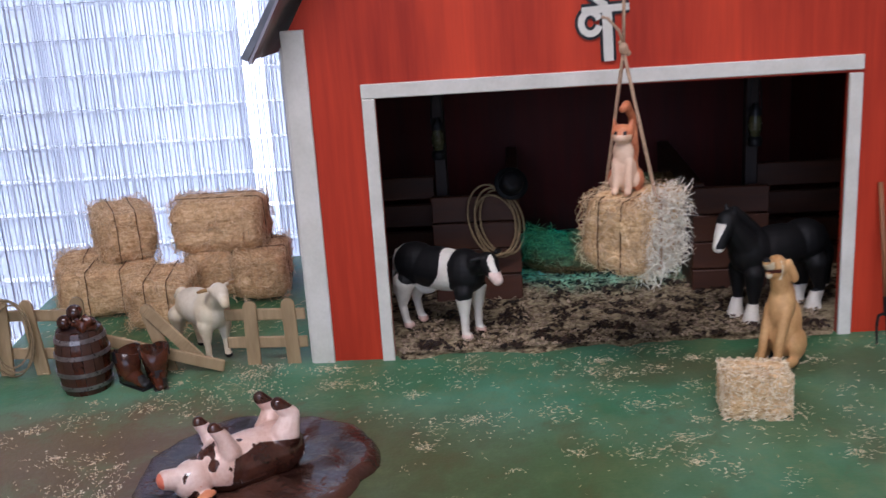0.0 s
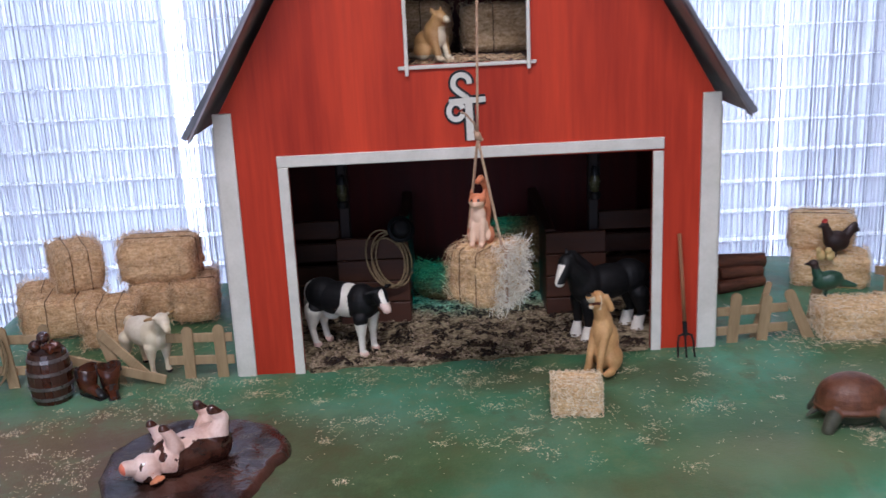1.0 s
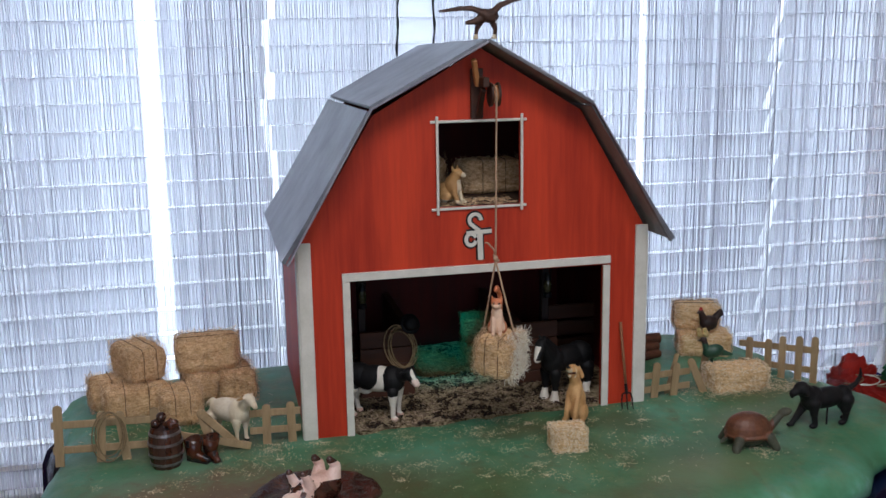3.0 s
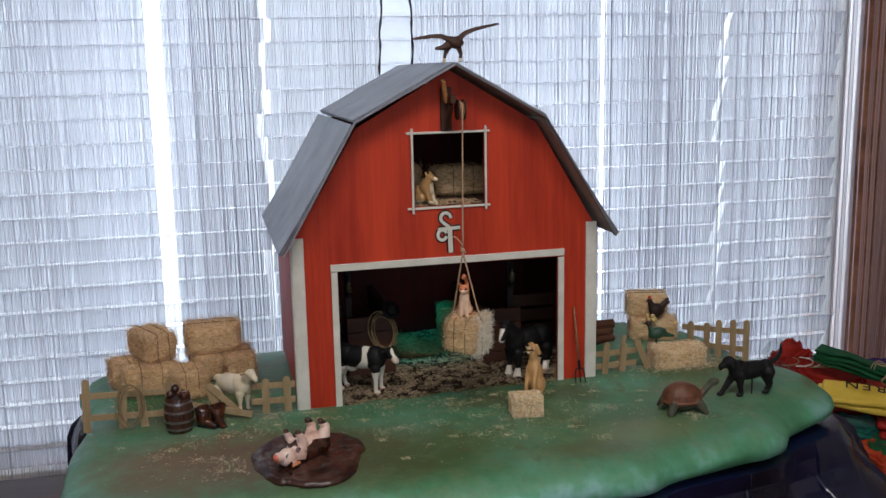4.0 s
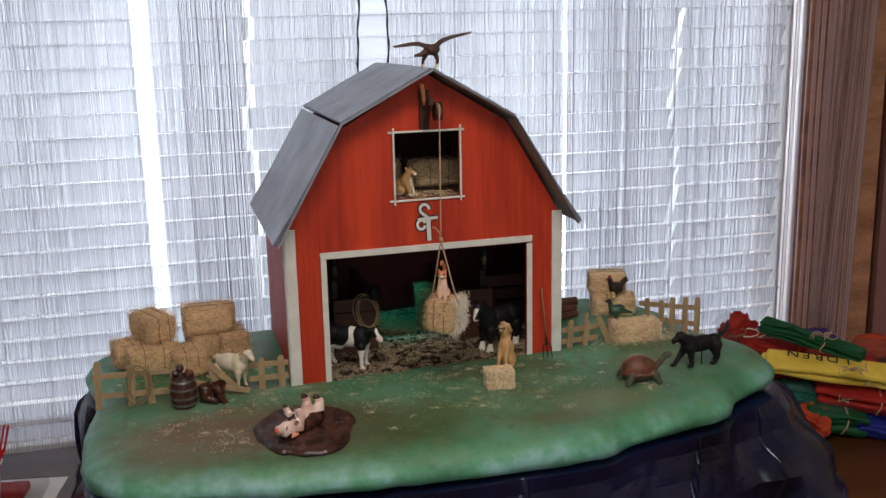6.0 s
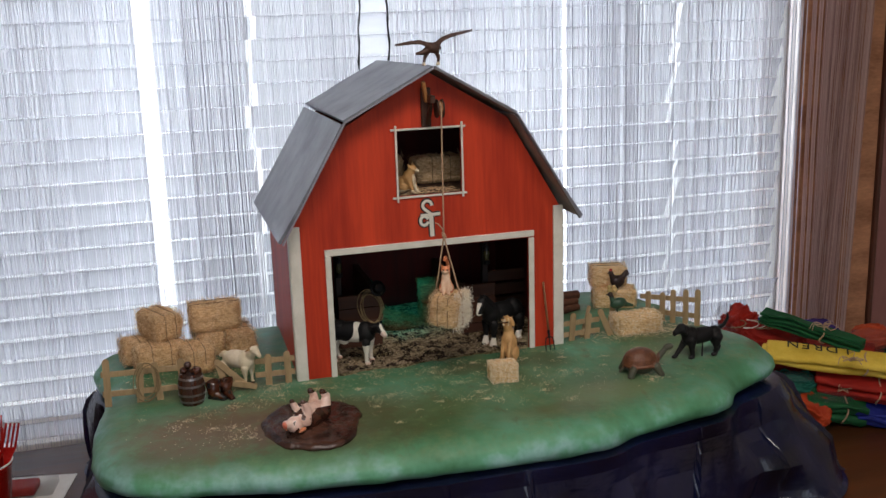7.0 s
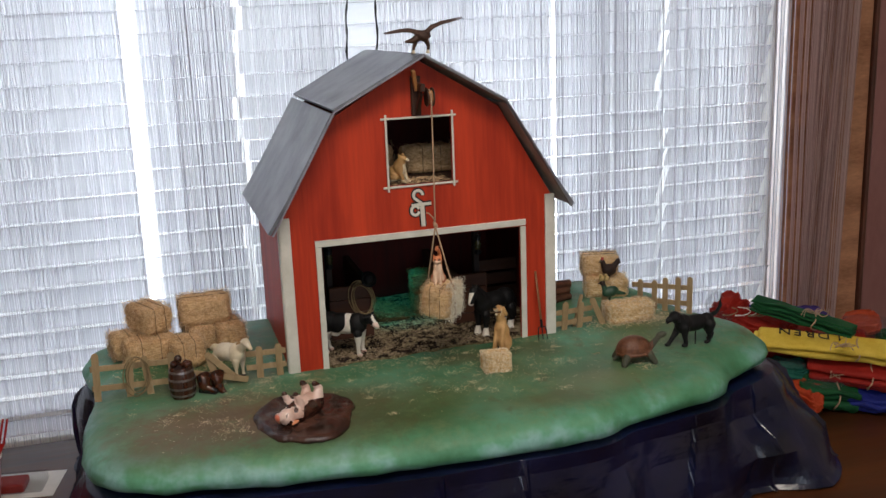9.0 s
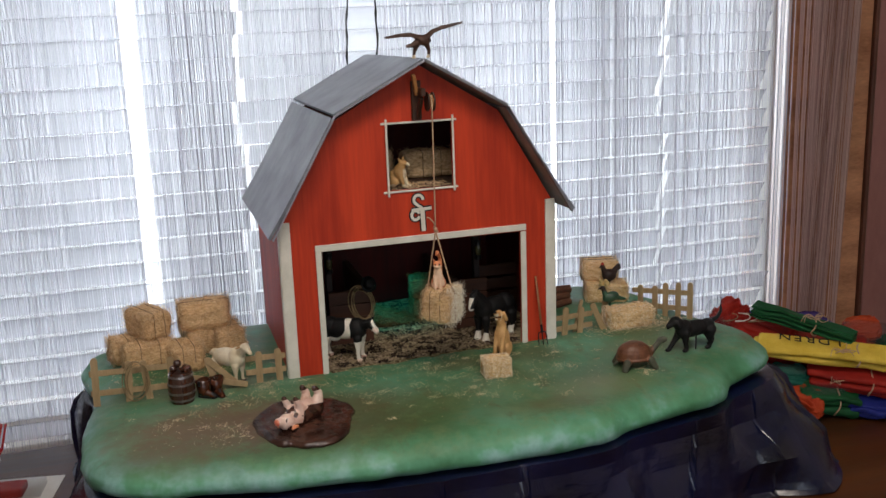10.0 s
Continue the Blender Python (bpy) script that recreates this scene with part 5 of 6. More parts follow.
# golden dog sitting up, on a thin rod
dog = [("e", (-0.004, 0, 0.031), (0.0165, 0.0155, 0.024), (0, -18, 0)), ("e", (0.003, 0, 0.050), (0.0125, 0.0135, 0.020), (0, -14, 0)), ("c", (0.004, 0, 0.062), 0.010, (0.010, 0, 0.074), 0.0085),
       ("e", (0.012, 0, 0.080), (0.0105, 0.0095, 0.0092)), ("c", (0.018, 0, 0.081), 0.0058, (0.029, 0, 0.0865), 0.0042), ("c", (0.017, 0, 0.076), 0.0045, (0.025, 0, 0.0765), 0.003),
       ("c", (0.006, 0.009, 0.083), 0.0035, (0.001, 0.012, 0.072), 0.0042), ("c", (0.006, -0.009, 0.083), 0.0035, (0.001, -0.012, 0.072), 0.0042),
       ("c", (-0.014, 0, 0.016), 0.005, (-0.022, 0.003, 0.008), 0.0035), ("e", (0.030, 0, 0.0885), (0.0022, 0.0028, 0.0018))]
for s in (-1, 1):
    dog += [("c", (0.008, s * 0.0085, 0.046), 0.0062, (0.017, s * 0.0088, 0.024), 0.0046), ("c", (0.017, s * 0.0088, 0.024), 0.0046, (0.020, s * 0.009, 0.011), 0.0044), ("e", (0.0235, s * 0.009, 0.0085), (0.0062, 0.0044, 0.0035)),
            ("e", (-0.006, s * 0.0125, 0.019), (0.0135, 0.0075, 0.0125)), ("e", (0.008, s * 0.016, 0.0085), (0.0115, 0.0048, 0.0042))]


def dog_paint(c, nn):
    if c.x > 0.0275 and c.z > 0.0872:
        return 2
    if 0.0165 < c.x < 0.0285 and 0.0772 < c.z < 0.0808:
        return 3 if nn.z < 0.2 else 0
    if c.x > 0.014 and c.z > 0.072:
        return 1 if c.z < 0.086 and abs(c.x - 0.0195) > 0.0035 else 0
    if abs(c.x - 0.0195) < 0.002 and abs(abs(c.y) - 0.0055) < 0.002 and 0.0825 < c.z < 0.0865:
        return 2
    return 0


gd = figure("dog_figurine", dog, 0.0010, ["golden", "cream_toy", "black_toy", "mouth"], dog_paint, pose(0.115, -0.048, ground_z(0.11, -0.046) - 0.003, 0, 0, 222) @ Matrix.Diagonal((0.74, 0.72, 0.96, 1)), "golden toy dog sitting up with its mouth agape")
rod = tagged(part("dog_rod", lathe([(0.0016, -0.003), (0.0016, 0.030)], 10), M["iron"], None, "", pose(0.109, -0.047, ground_z(0.11, -0.046))), "thin dark metal rod standing in the board", "rod")

# ginger cat on the hanging bale, its tail up
cat = [("e", (0, 0, 0.018), (0.011, 0.0105, 0.018)), ("e", (0.003, 0, 0.032), (0.0085, 0.0085, 0.012)), ("e", (0.006, 0, 0.0465), (0.0088, 0.0088, 0.0078)), ("e", (0.0135, 0, 0.0445), (0.0036, 0.0042, 0.0032)),
       ("c", (0.004, 0.0055, 0.051), 0.0030, (0.004, 0.0072, 0.0575), 0.0009), ("c", (0.004, -0.0055, 0.051), 0.0030, (0.004, -0.0072, 0.0575), 0.0009),
       ("c", (-0.010, 0.002, 0.010), 0.0038, (-0.017, 0.004, 0.030), 0.0032), ("c", (-0.017, 0.004, 0.030), 0.0032, (-0.017, 0.002, 0.056), 0.0034), ("c", (-0.017, 0.002, 0.056), 0.0034, (-0.011, -0.001, 0.066), 0.0036), ("c", (-0.011, -0.001, 0.066), 0.0036, (-0.003, -0.002, 0.064), 0.0030)]
for s in (-1, 1):
    cat += [("c", (0.007, s * 0.005, 0.026), 0.0038, (0.011, s * 0.005, 0.004), 0.0030), ("e", (0.0125, s * 0.005, 0.003), (0.0042, 0.003, 0.0028)), ("e", (-0.003, s * 0.009, 0.010), (0.009, 0.005, 0.009))]


def cat_paint(c, nn):
    if c.z > 0.0475 and abs(c.y) < 0.007 and c.x > 0.0105 and abs(abs(c.y) - 0.0036) < 0.0013 and c.z < 0.050:
        return 2
    if c.z > 0.0435:
        return 1 if c.x > 0.0095 and c.z < 0.0475 else 0
    return 1 if c.x > 0.004 + 0.003 * wob(c, 90) else 0


figure("cat_figurine", cat, 0.0009, ["orange_toy", "peach_toy", "hen_brown"], cat_paint,
       pose(0.004, HY - 0.006, HZ + 0.0515, 0, 0, 250) @ Matrix.Diagonal((0.86, 0.86, 0.86, 1)), "ginger and cream toy cat sitting with its tail raised")

# collie in the loft
collie = [("e", (-0.006, 0, 0.016), (0.013, 0.0105, 0.014), (0, -20, 0)), ("e", (0.004, 0, 0.026), (0.0095, 0.0098, 0.014), (0, -12, 0)), ("c", (0.005, 0, 0.032), 0.0085, (0.008, 0, 0.039), 0.0070), ("e", (0.010, 0, 0.043), (0.0066, 0.0062, 0.0060)),
          ("c", (0.013, 0, 0.0415), 0.0046, (0.0185, 0, 0.0400), 0.0032), ("c", (0.007, 0.0042, 0.047), 0.0022, (0.006, 0.0055, 0.052), 0.0009), ("c", (0.007, -0.0042, 0.047), 0.0022, (0.006, -0.0055, 0.052), 0.0009), ("c", (-0.014, 0, 0.008), 0.005, (-0.030, 0.002, 0.004), 0.003)]
for s in (-1, 1):
    collie += [("c", (0.008, s * 0.005, 0.022), 0.0038, (0.013, s * 0.005, 0.004), 0.0028), ("e", (0.0155, s * 0.005, 0.003), (0.0042, 0.003, 0.0025)), ("e", (-0.004, s * 0.0085, 0.010), (0.010, 0.005, 0.008))]
figure("collie_figurine", collie, 0.0009, ["tan_toy", "cream_toy"], lambda c, nn: 1 if (c.z < 0.007 or (c.x > 0.009 and c.z < 0.034 and abs(c.y) < 0.0042) or c.x > 0.0172) else 0, pose(-0.030, 0.030, LOFT[2], 0, 0, -48) @ Matrix.Diagonal((1.10, 1.12, 0.94, 1)), "tan and white toy collie sitting in the loft")

# tortoise
tort = [("e", (-0.001, 0, 0.0225), (0.031, 0.0235, 0.0235)), ("e", (0, 0, 0.017), (0.033, 0.0255, 0.007)), ("c", (0.028, 0, 0.020), 0.0060, (0.046, 0.001, 0.039), 0.0046), ("e", (0.051, 0.001, 0.042), (0.0098, 0.0060, 0.0056), (0, -8, 0)), ("c", (-0.031, 0, 0.012), 0.003, (-0.038, 0, 0.006), 0.0015)]
for s in (-1, 1):
    tort += [("c", (0.021, s * 0.019, 0.016), 0.0074, (0.029, s * 0.023, 0.003), 0.0056), ("c", (-0.020, s * 0.018, 0.014), 0.0074, (-0.026, s * 0.022, 0.003), 0.0058)]
figure("tortoise_figurine", tort, 0.0011, ["shell", "turtle_skin"], lambda c, nn: 0 if (c.x / 0.0335) ** 2 + (c.y / 0.0262) ** 2 < 1.02 and c.z > 0.0135 else 1, pose(0.300, -0.158, ground_z(0.3, -0.16) - 0.001, 0, 0, -4) @ Matrix.Diagonal((0.93, 0.95, 0.93, 1)), "brown-shelled toy tortoise stretching its neck on the grass", 3)

# black puppy, tail up
pup = [("e", (0.002, 0, 0.042), (0.036, 0.0135, 0.0155), (0, 4, 0)), ("e", (0.024, 0, 0.043), (0.0175, 0.0140, 0.0185)), ("e", (-0.026, 0, 0.041), (0.0150, 0.0130, 0.0165)),
       ("c", (0.030, 0, 0.049), 0.0125, (0.039, 0, 0.057), 0.0105), ("e", (0.043, 0, 0.060), (0.0115, 0.0102, 0.0100)), ("c", (0.049, 0, 0.058), 0.0072, (0.057, 0, 0.0545), 0.0052),
       ("c", (0.051, 0, 0.056), 0.0040, (0.058, 0, 0.0500), 0.0028), ("c", (0.042, 0.0070, 0.065), 0.0032, (0.041, 0.0100, 0.054), 0.0034), ("c", (0.042, -0.0070, 0.065), 0.0032, (0.041, -0.0100, 0.054), 0.0034),
       ("c", (-0.034, 0, 0.050), 0.0046, (-0.048, 0, 0.057), 0.0036), ("c", (-0.048, 0, 0.057), 0.0036, (-0.055, 0, 0.068), 0.0030), ("c", (-0.055, 0, 0.068), 0.0030, (-0.054, 0, 0.080), 0.0014)]
for s_, dx in ((-1, 0.016), (1, -0.004)):
    pup += [("c", (0.026, s_ * 0.0075, 0.038), 0.0092, (0.028 + dx * 0.6, s_ * 0.0078, 0.022), 0.0054), ("c", (0.028 + dx * 0.6, s_ * 0.0078, 0.022), 0.0050, (0.028 + dx * 1.3, s_ * 0.008, 0.007), 0.0040), ("e", (0.031 + dx * 1.3, s_ * 0.008, 0.0045), (0.0066, 0.0044, 0.0036))]
for s_, dx in ((-1, -0.008), (1, 0.008)):
    pup += [("c", (-0.028, s_ * 0.0075, 0.038), 0.0110, (-0.030 + dx * 0.4, s_ * 0.0078, 0.024), 0.0074), ("c", (-0.030 + dx * 0.4, s_ * 0.0078, 0.024), 0.0054, (-0.036 + dx, s_ * 0.008, 0.013), 0.0042), ("c", (-0.036 + dx, s_ * 0.008, 0.013), 0.0040, (-0.034 + dx, s_ * 0.008, 0.005), 0.0036), ("e", (-0.030 + dx, s_ * 0.008, 0.0042), (0.0062, 0.0044, 0.0034))]
tagged(part("puppy_rod", lathe([(0.0012, -0.003), (0.0012, 0.036)], 10), M["iron"], None, "", pose(0.428, -0.128, ground_z(0.43, -0.13))), "thin dark rod holding the puppy up", "rod")
figure("puppy_figurine", pup, 0.0010, ["black_toy"], lambda c, nn: 0, pose(0.426, -0.128, ground_z(0.43, -0.13) - 0.001, 0, 0, 184) @ Matrix.Diagonal((0.90, 0.92, 0.90, 1)), "black toy puppy walking with its tail raised")

# muddy pig on its back
pig = [("e", (0, 0, 0.018), (0.036, 0.021, 0.0185)), ("e", (0.018, 0, 0.020), (0.020, 0.0195, 0.0185)), ("e", (-0.020, 0, 0.018), (0.022, 0.021, 0.018)), ("e", (0.041, 0, 0.018), (0.0155, 0.0135, 0.0130)), ("c", (0.050, 0, 0.021), 0.0078, (0.060, 0, 0.024), 0.0066),
       ("e", (0.041, 0.014, 0.009), (0.0068, 0.0080, 0.0034), (20, 0, 30)), ("e", (0.041, -0.014, 0.009), (0.0068, 0.0080, 0.0034), (-20, 0, -30))]
for s in (-1, 1):
    pig += [("c", (0.018, s * 0.012, 0.030), 0.0078, (0.021, s * 0.013, 0.041), 0.0054), ("c", (0.021, s * 0.013, 0.041), 0.0054, (0.026, s * 0.012, 0.049), 0.0044),
            ("c", (-0.024, s * 0.012, 0.028), 0.0105, (-0.030, s * 0.014, 0.041), 0.0066), ("c", (-0.030, s * 0.014, 0.041), 0.0062, (-0.022, s * 0.013, 0.051), 0.0048)]


def pig_paint(c, nn):
    if c.x > 0.0635:
        return 2
    if abs(c.y) > 0.013 and 0.032 < c.x < 0.05 and c.z < 0.016:
        return 3 if nn.z > -0.2 else 1
    if c.z > 0.0475 or c.z < 0.009 + 0.006 * wob(c, 60):
        return 1
    if 0.046 < c.x < 0.052 and abs(abs(c.y) - 0.0085) < 0.0011 and 0.02 < c.z < 0.026:
        return 1
    if c.x > 0.0625 and abs(abs(c.y) - 0.0026) < 0.0013 and abs(c.z - 0.0245) < 0.0022:
        return 1
    flank = c.y > 0.008 + 0.005 * wob(c, 70, 1) and c.z < 0.029 + 0.006 * wob(c, 50, 4) and c.x < 0.020 + 0.008 * wob(c, 60, 6)
    return 1 if flank or wob(c, 42, 8) + 0.4 * wob(c, 140, 2) > 0.26 else 0


figure("pig_figurine", pig, 0.0008, ["pink_toy", "mud_toy", "snout", "orange_toy"], pig_paint, pose(-0.236, -0.186, G - 0.005, 8, 0, 222) @ Matrix.Diagonal((0.88, 0.88, 0.92, 1)), "pink toy pig rolling on its back in mud")

# eagle on the ridge, wings spread
eagle = [("e", (0.0, 0, 0.030), (0.0100, 0.0130, 0.0082), (28, 0, 0)), ("e", (0.001, -0.006, 0.033), (0.0075, 0.0085, 0.0065)), ("c", (0.001, 0.005, 0.028), 0.0070, (-0.004, 0.016, 0.023), 0.0046), ("c", (-0.004, 0.016, 0.023), 0.0042, (-0.008, 0.027, 0.0215), 0.0026),
         ("c", (0.004, -0.010, 0.032), 0.0048, (0.011, -0.014, 0.029), 0.0036), ("c", (0.012, -0.014, 0.028), 0.0020, (0.015, -0.015, 0.025), 0.0010)]
wing_a = [(0.002, 0.004, 0.034), (0.002, 0.020, 0.040), (0.001, 0.036, 0.040), (-0.001, 0.062, 0.0365)]
wing_b = [(0.002, -0.008, 0.035), (0.002, -0.018, 0.044), (0.001, -0.034, 0.050), (-0.001, -0.068, 0.057)]
for wing in (wing_a, wing_b):
    for (p, q), r0, r1 in zip(zip(wing, wing[1:]), (0.0046, 0.0034, 0.0026), (0.0034, 0.0026, 0.0012)):
        eagle += [("c", p, r0, q, r1), ("c", (p[0] - 0.006, p[1], p[2] - 0.0022), r0 * 0.6, (q[0] - 0.007, q[1], q[2] - 0.0016), r1 * 0.65)]
for y0, y1 in ((-0.006, -0.011), (0.007, 0.013)):
    eagle += [("c", (0.001, y0, 0.026), 0.0050, (0.002, y1, 0.013), 0.0028), ("c", (0.002, y1, 0.013), 0.0025, (0.004, y1 + 0.001, 0.004), 0.0024), ("e", (0.006, y1 + 0.001, 0.0025), (0.0052, 0.0038, 0.0022))]
figure("eagle_figurine", eagle, 0.0009, ["eagle_brown", "cream_toy"], lambda c, nn: 1 if c.z < 0.007 else 0, pose(0.005, -0.024, APEX[1] + 0.0030, 0, 0, 84) @ Matrix.Diagonal((0.93, 0.93, 0.93, 1)), "dark brown toy eagle with spread wings on the ridge", 2)

# hen on the stacked bales, a green bird, two chicks
hen = [("e", (0, 0, 0.018), (0.0155, 0.0105, 0.0118), (0, -12, 0)), ("c", (0.009, 0, 0.023), 0.0068, (0.014, 0, 0.034), 0.0045), ("e", (0.0155, 0, 0.037), (0.0050, 0.0042, 0.0046)), ("c", (0.019, 0, 0.037), 0.002, (0.0235, 0, 0.036), 0.0009), ("e", (0.0155, 0, 0.0425), (0.0040, 0.0012, 0.0028)),
       ("c", (-0.010, 0, 0.022), 0.0065, (-0.021, 0, 0.034), 0.0040), ("c", (-0.017, 0, 0.028), 0.004, (-0.025, 0, 0.029), 0.0026), ("c", (0.002, 0.004, 0.010), 0.0022, (0.003, 0.004, 0.002), 0.0017), ("c", (0.002, -0.004, 0.010), 0.0022, (0.003, -0.004, 0.002), 0.0017)]
figure("hen_figurine", hen, 0.0009, ["hen_brown", "comb_red"], lambda c, nn: 1 if c.z > 0.0405 and c.x > 0.01 else 0, pose(0.407, 0.160, G + 0.0405, 0, 0, 190), "dark brown toy hen sitting on a hay bale", 3)
bird = [("e", (0, 0, 0.017), (0.0155, 0.0090, 0.0098), (0, 14, 0)), ("c", (0.010, 0, 0.022), 0.0052, (0.013, 0, 0.031), 0.0038), ("e", (0.0145, 0, 0.034), (0.0050, 0.0040, 0.0042)), ("c", (0.018, 0, 0.034), 0.0018, (0.0225, 0, 0.033), 0.001), ("c", (-0.012, 0, 0.015), 0.0048, (-0.026, 0, 0.012), 0.0022),
        ("c", (0.001, 0.003, 0.009), 0.0017, (0.002, 0.003, 0.001), 0.0015), ("c", (0.001, -0.003, 0.009), 0.0017, (0.002, -0.003, 0.001), 0.0015)]
figure("green_bird_figurine", bird, 0.0009, ["green_bird", "hen_brown"], lambda c, nn: 1 if c.z > 0.029 else 0, pose(0.351, 0.036, G + 0.0385, 0, 0, 168), "dark green toy bird perched on a straw bale", 3)
for dx, dy in ((-0.012, -0.010), (-0.003, -0.013)):
    figure("chick_figurine", [("e", (0, 0, 0.006), (0.0058, 0.005, 0.0058)), ("e", (0.003, 0, 0.0125), (0.0038, 0.0036, 0.0036)), ("c", (0.006, 0, 0.0125), 0.001, (0.008, 0, 0.012), 0.0006)], 0.0007, ["chick"], lambda c, nn: 0,
           pose(0.398 + dx, 0.158 + dy, G + 0.0405, 0, 0, 210), "tiny yellow toy chick beside the hen", 2)


# ---- fences of pale craft sticks ----
def picket(ob, x, y, h, lean=0.0, tilt=0.0, wide=0.0105, z=None, turn=0.0):
    bm = bmesh.new()
    n = 9
    prof = [(-wide / 2, 0), (wide / 2, 0)] + [(wide / 2 * math.cos(a), h - wide / 2 + wide / 2 * math.sin(a)) for a in np.linspace(0, math.pi, n)]
    plate(prof, [], 0.0024, -0.0012, bm)
    return part("picket", bm, M["wood_pale"], ob, "", pose(x, y, (ground_z(x, y) if z is None else z) - 0.003, tilt, lean, turn))


def rail(ob, a, b, wide=0.0095):
    d = Vector(b) - Vector(a)
    m = Matrix.Translation((Vector(a) + Vector(b)) / 2) @ Matrix.Rotation(math.atan2(d.y, d.x), 4, "Z") @ Matrix.Rotation(-math.atan2(d.z, math.hypot(d.x, d.y)), 4, "Y")
    return part("rail", box((d.length, 0.0024, wide), (0, 0, 0), 0.0008, 1), M["wood_pale"], ob, "", m)


fl = thing("picket_fence", pose(0, 0, 0), "broken pale craft-stick picket fence on the grass", "fence", "picket fences")
for x, y, h, lean in ((-0.528, -0.002, 0.078, 2), (-0.480, -0.004, 0.067, 4), (-0.449, -0.006, 0.066, -5), (-0.415, -0.004, 0.066, 1)):
    picket(fl, x, y, h, lean)
rail(fl, (-0.535, 0.001, G + 0.046), (-0.410, -0.001, G + 0.044))
rail(fl, (-0.535, 0.001, G + 0.014), (-0.410, -0.001, G + 0.012))
fm = thing("picket_fence", pose(0, 0, 0), "short pale craft-stick picket fence beside the barn", "fence", "picket fences")
for x, h, lean in ((-0.2795, 0.056, 1), (-0.2475, 0.057, -1)):
    picket(fm, x, -0.001, h, lean)
rail(fm, (-0.300, 0.002, G + 0.038), (-0.236, 0.002, G + 0.037))
rail(fm, (-0.300, 0.002, G + 0.015), (-0.236, 0.002, G + 0.014))
fb = thing("broken_fence_sticks", pose(0, 0, 0), "fallen pale fence sticks leaning in the broken gap", "fence")
picket(fb, -0.345, -0.006, 0.060, -14)
rail(fb, (-0.402, -0.010, G + 0.028), (-0.300, -0.014, G + 0.002), 0.010)
rail(fb, (-0.358, -0.008, G + 0.048), (-0.316, -0.012, G + 0.004), 0.0105)
fr1 = thing("picket_fence", pose(0, 0, 0), "weathered craft-stick fence beside the log pile", "fence", "picket fences")
for x, y, h, lean in ((0.2485, 0.006, 0.054, 4), (0.2785, 0.009, 0.050, 5), (0.327, 0.012, 0.058, -24)):
    picket(fr1, x, y, h, lean, 0, 0.0105)
picket(fr1, 0.272, 0.018, 0.062, 14, 0, 0.006)
rail(fr1, (0.234, 0.009, G + 0.037), (0.305, 0.013, G + 0.038))
rail(fr1, (0.234, 0.009, G + 0.017), (0.305, 0.013, G + 0.018))
picket(fr1, 0.342, 0.052, 0.058, 8)
fr2 = thing("picket_fence", pose(0, 0, 0), "pale craft-stick picket fence closing the yard", "fence", "picket fences")
for x, y, h in ((0.430, 0.075, 0.056), (0.447, 0.052, 0.058), (0.460, 0.036, 0.066), (0.478, 0.022, 0.068), (0.494, 0.008, 0.070)):
    picket(fr2, x, y, h, 0, 0, 0.0098, None, -42)
rail(fr2, (0.420, 0.088, G + 0.047), (0.500, 0.007, G + 0.052))
rail(fr2, (0.420, 0.088, G + 0.020), (0.500, 0.007, G + 0.022))

coil("fence_lasso", None, 0.030, 3, pose(-0.4655, -0.008, G + 0.031, 0, 5, 0), M["lasso"], "coil of pale rope hung over the fence pickets", 0.0008, 8, 0.58)

# ---- barrel, boots and clutter ----
bar_ob = thing("toy_barrel", pose(-0.401, -0.035, ground_z(-0.394, -0.035) - 0.001, 0, 0, 0), "dark brown wooden toy barrel with metal hoops", "barrel")


def barrel_r(z):
    return 0.0165 + 0.0038 * (1 - ((z - 0.025) / 0.025) ** 2)


for k in range(16):
    bm = bmesh.new()
    a0, a1 = k * math.tau / 16 + 0.012, (k + 1) * math.tau / 16 - 0.012
    rows = []
    for z in np.linspace(0, 0.05, 9):
        r = barrel_r(z)
        rows.append([bm.verts.new((q * math.cos(a), q * math.sin(a), z)) for q, a in ((r, a0), (r, (a0 + a1) / 2), (r, a1), (r - 0.003, a1), (r - 0.003, a0))])
    for a, b in zip(rows, rows[1:]):
        for i in range(5):
            bm.faces.new((a[i], a[(i + 1) % 5], b[(i + 1) % 5], b[i]))
    bm.faces.new(rows[0][::-1]), bm.faces.new(rows[-1])
    part("stave", bm, M["leather"] if k % 3 == 0 else M["wood_dark"], bar_ob)
for z in (0.007, 0.018, 0.032, 0.044):
    part("hoop", lathe([(barrel_r(z - 0.0016) - 0.001, z - 0.0016), (barrel_r(z - 0.0016) + 0.0009, z - 0.0016), (barrel_r(z + 0.0016) + 0.0009, z + 0.0016), (barrel_r(z + 0.0016) - 0.001, z + 0.0016)], 32), M["hoop"], bar_ob, "dull metal hoop")
for z in (0.003, 0.047):
    part("head", lathe([(0.0135, z - 0.0008), (0.0152, z - 0.0008), (0.0152, z + 0.0008), (0.0135, z + 0.0008)], 24), M["wood_dark"], bar_ob)
top = ground_z(-0.394, -0.035) + 0.0475
bi = bmesh.new()
for k in range(9):
    a = k * 2.4
    bmesh.ops.create_icosphere(bi, subdivisions=1, radius=0.0055 - 0.0003 * (k % 4), matrix=Matrix.Translation((0.004 * math.cos(a), 0.004 * math.sin(a), 0.004 + 0.0006 * k)) @ Euler((a, a, 0)).to_matrix().to_4x4() @ Matrix.Diagonal((1.2, 0.7, 0.55, 1)))
tagged(part("dried_leaf", bi, M["leather"], None, "", pose(-0.393, -0.042, top)), "crumpled rusty brown dried leaf on the barrel", "dried leaf")
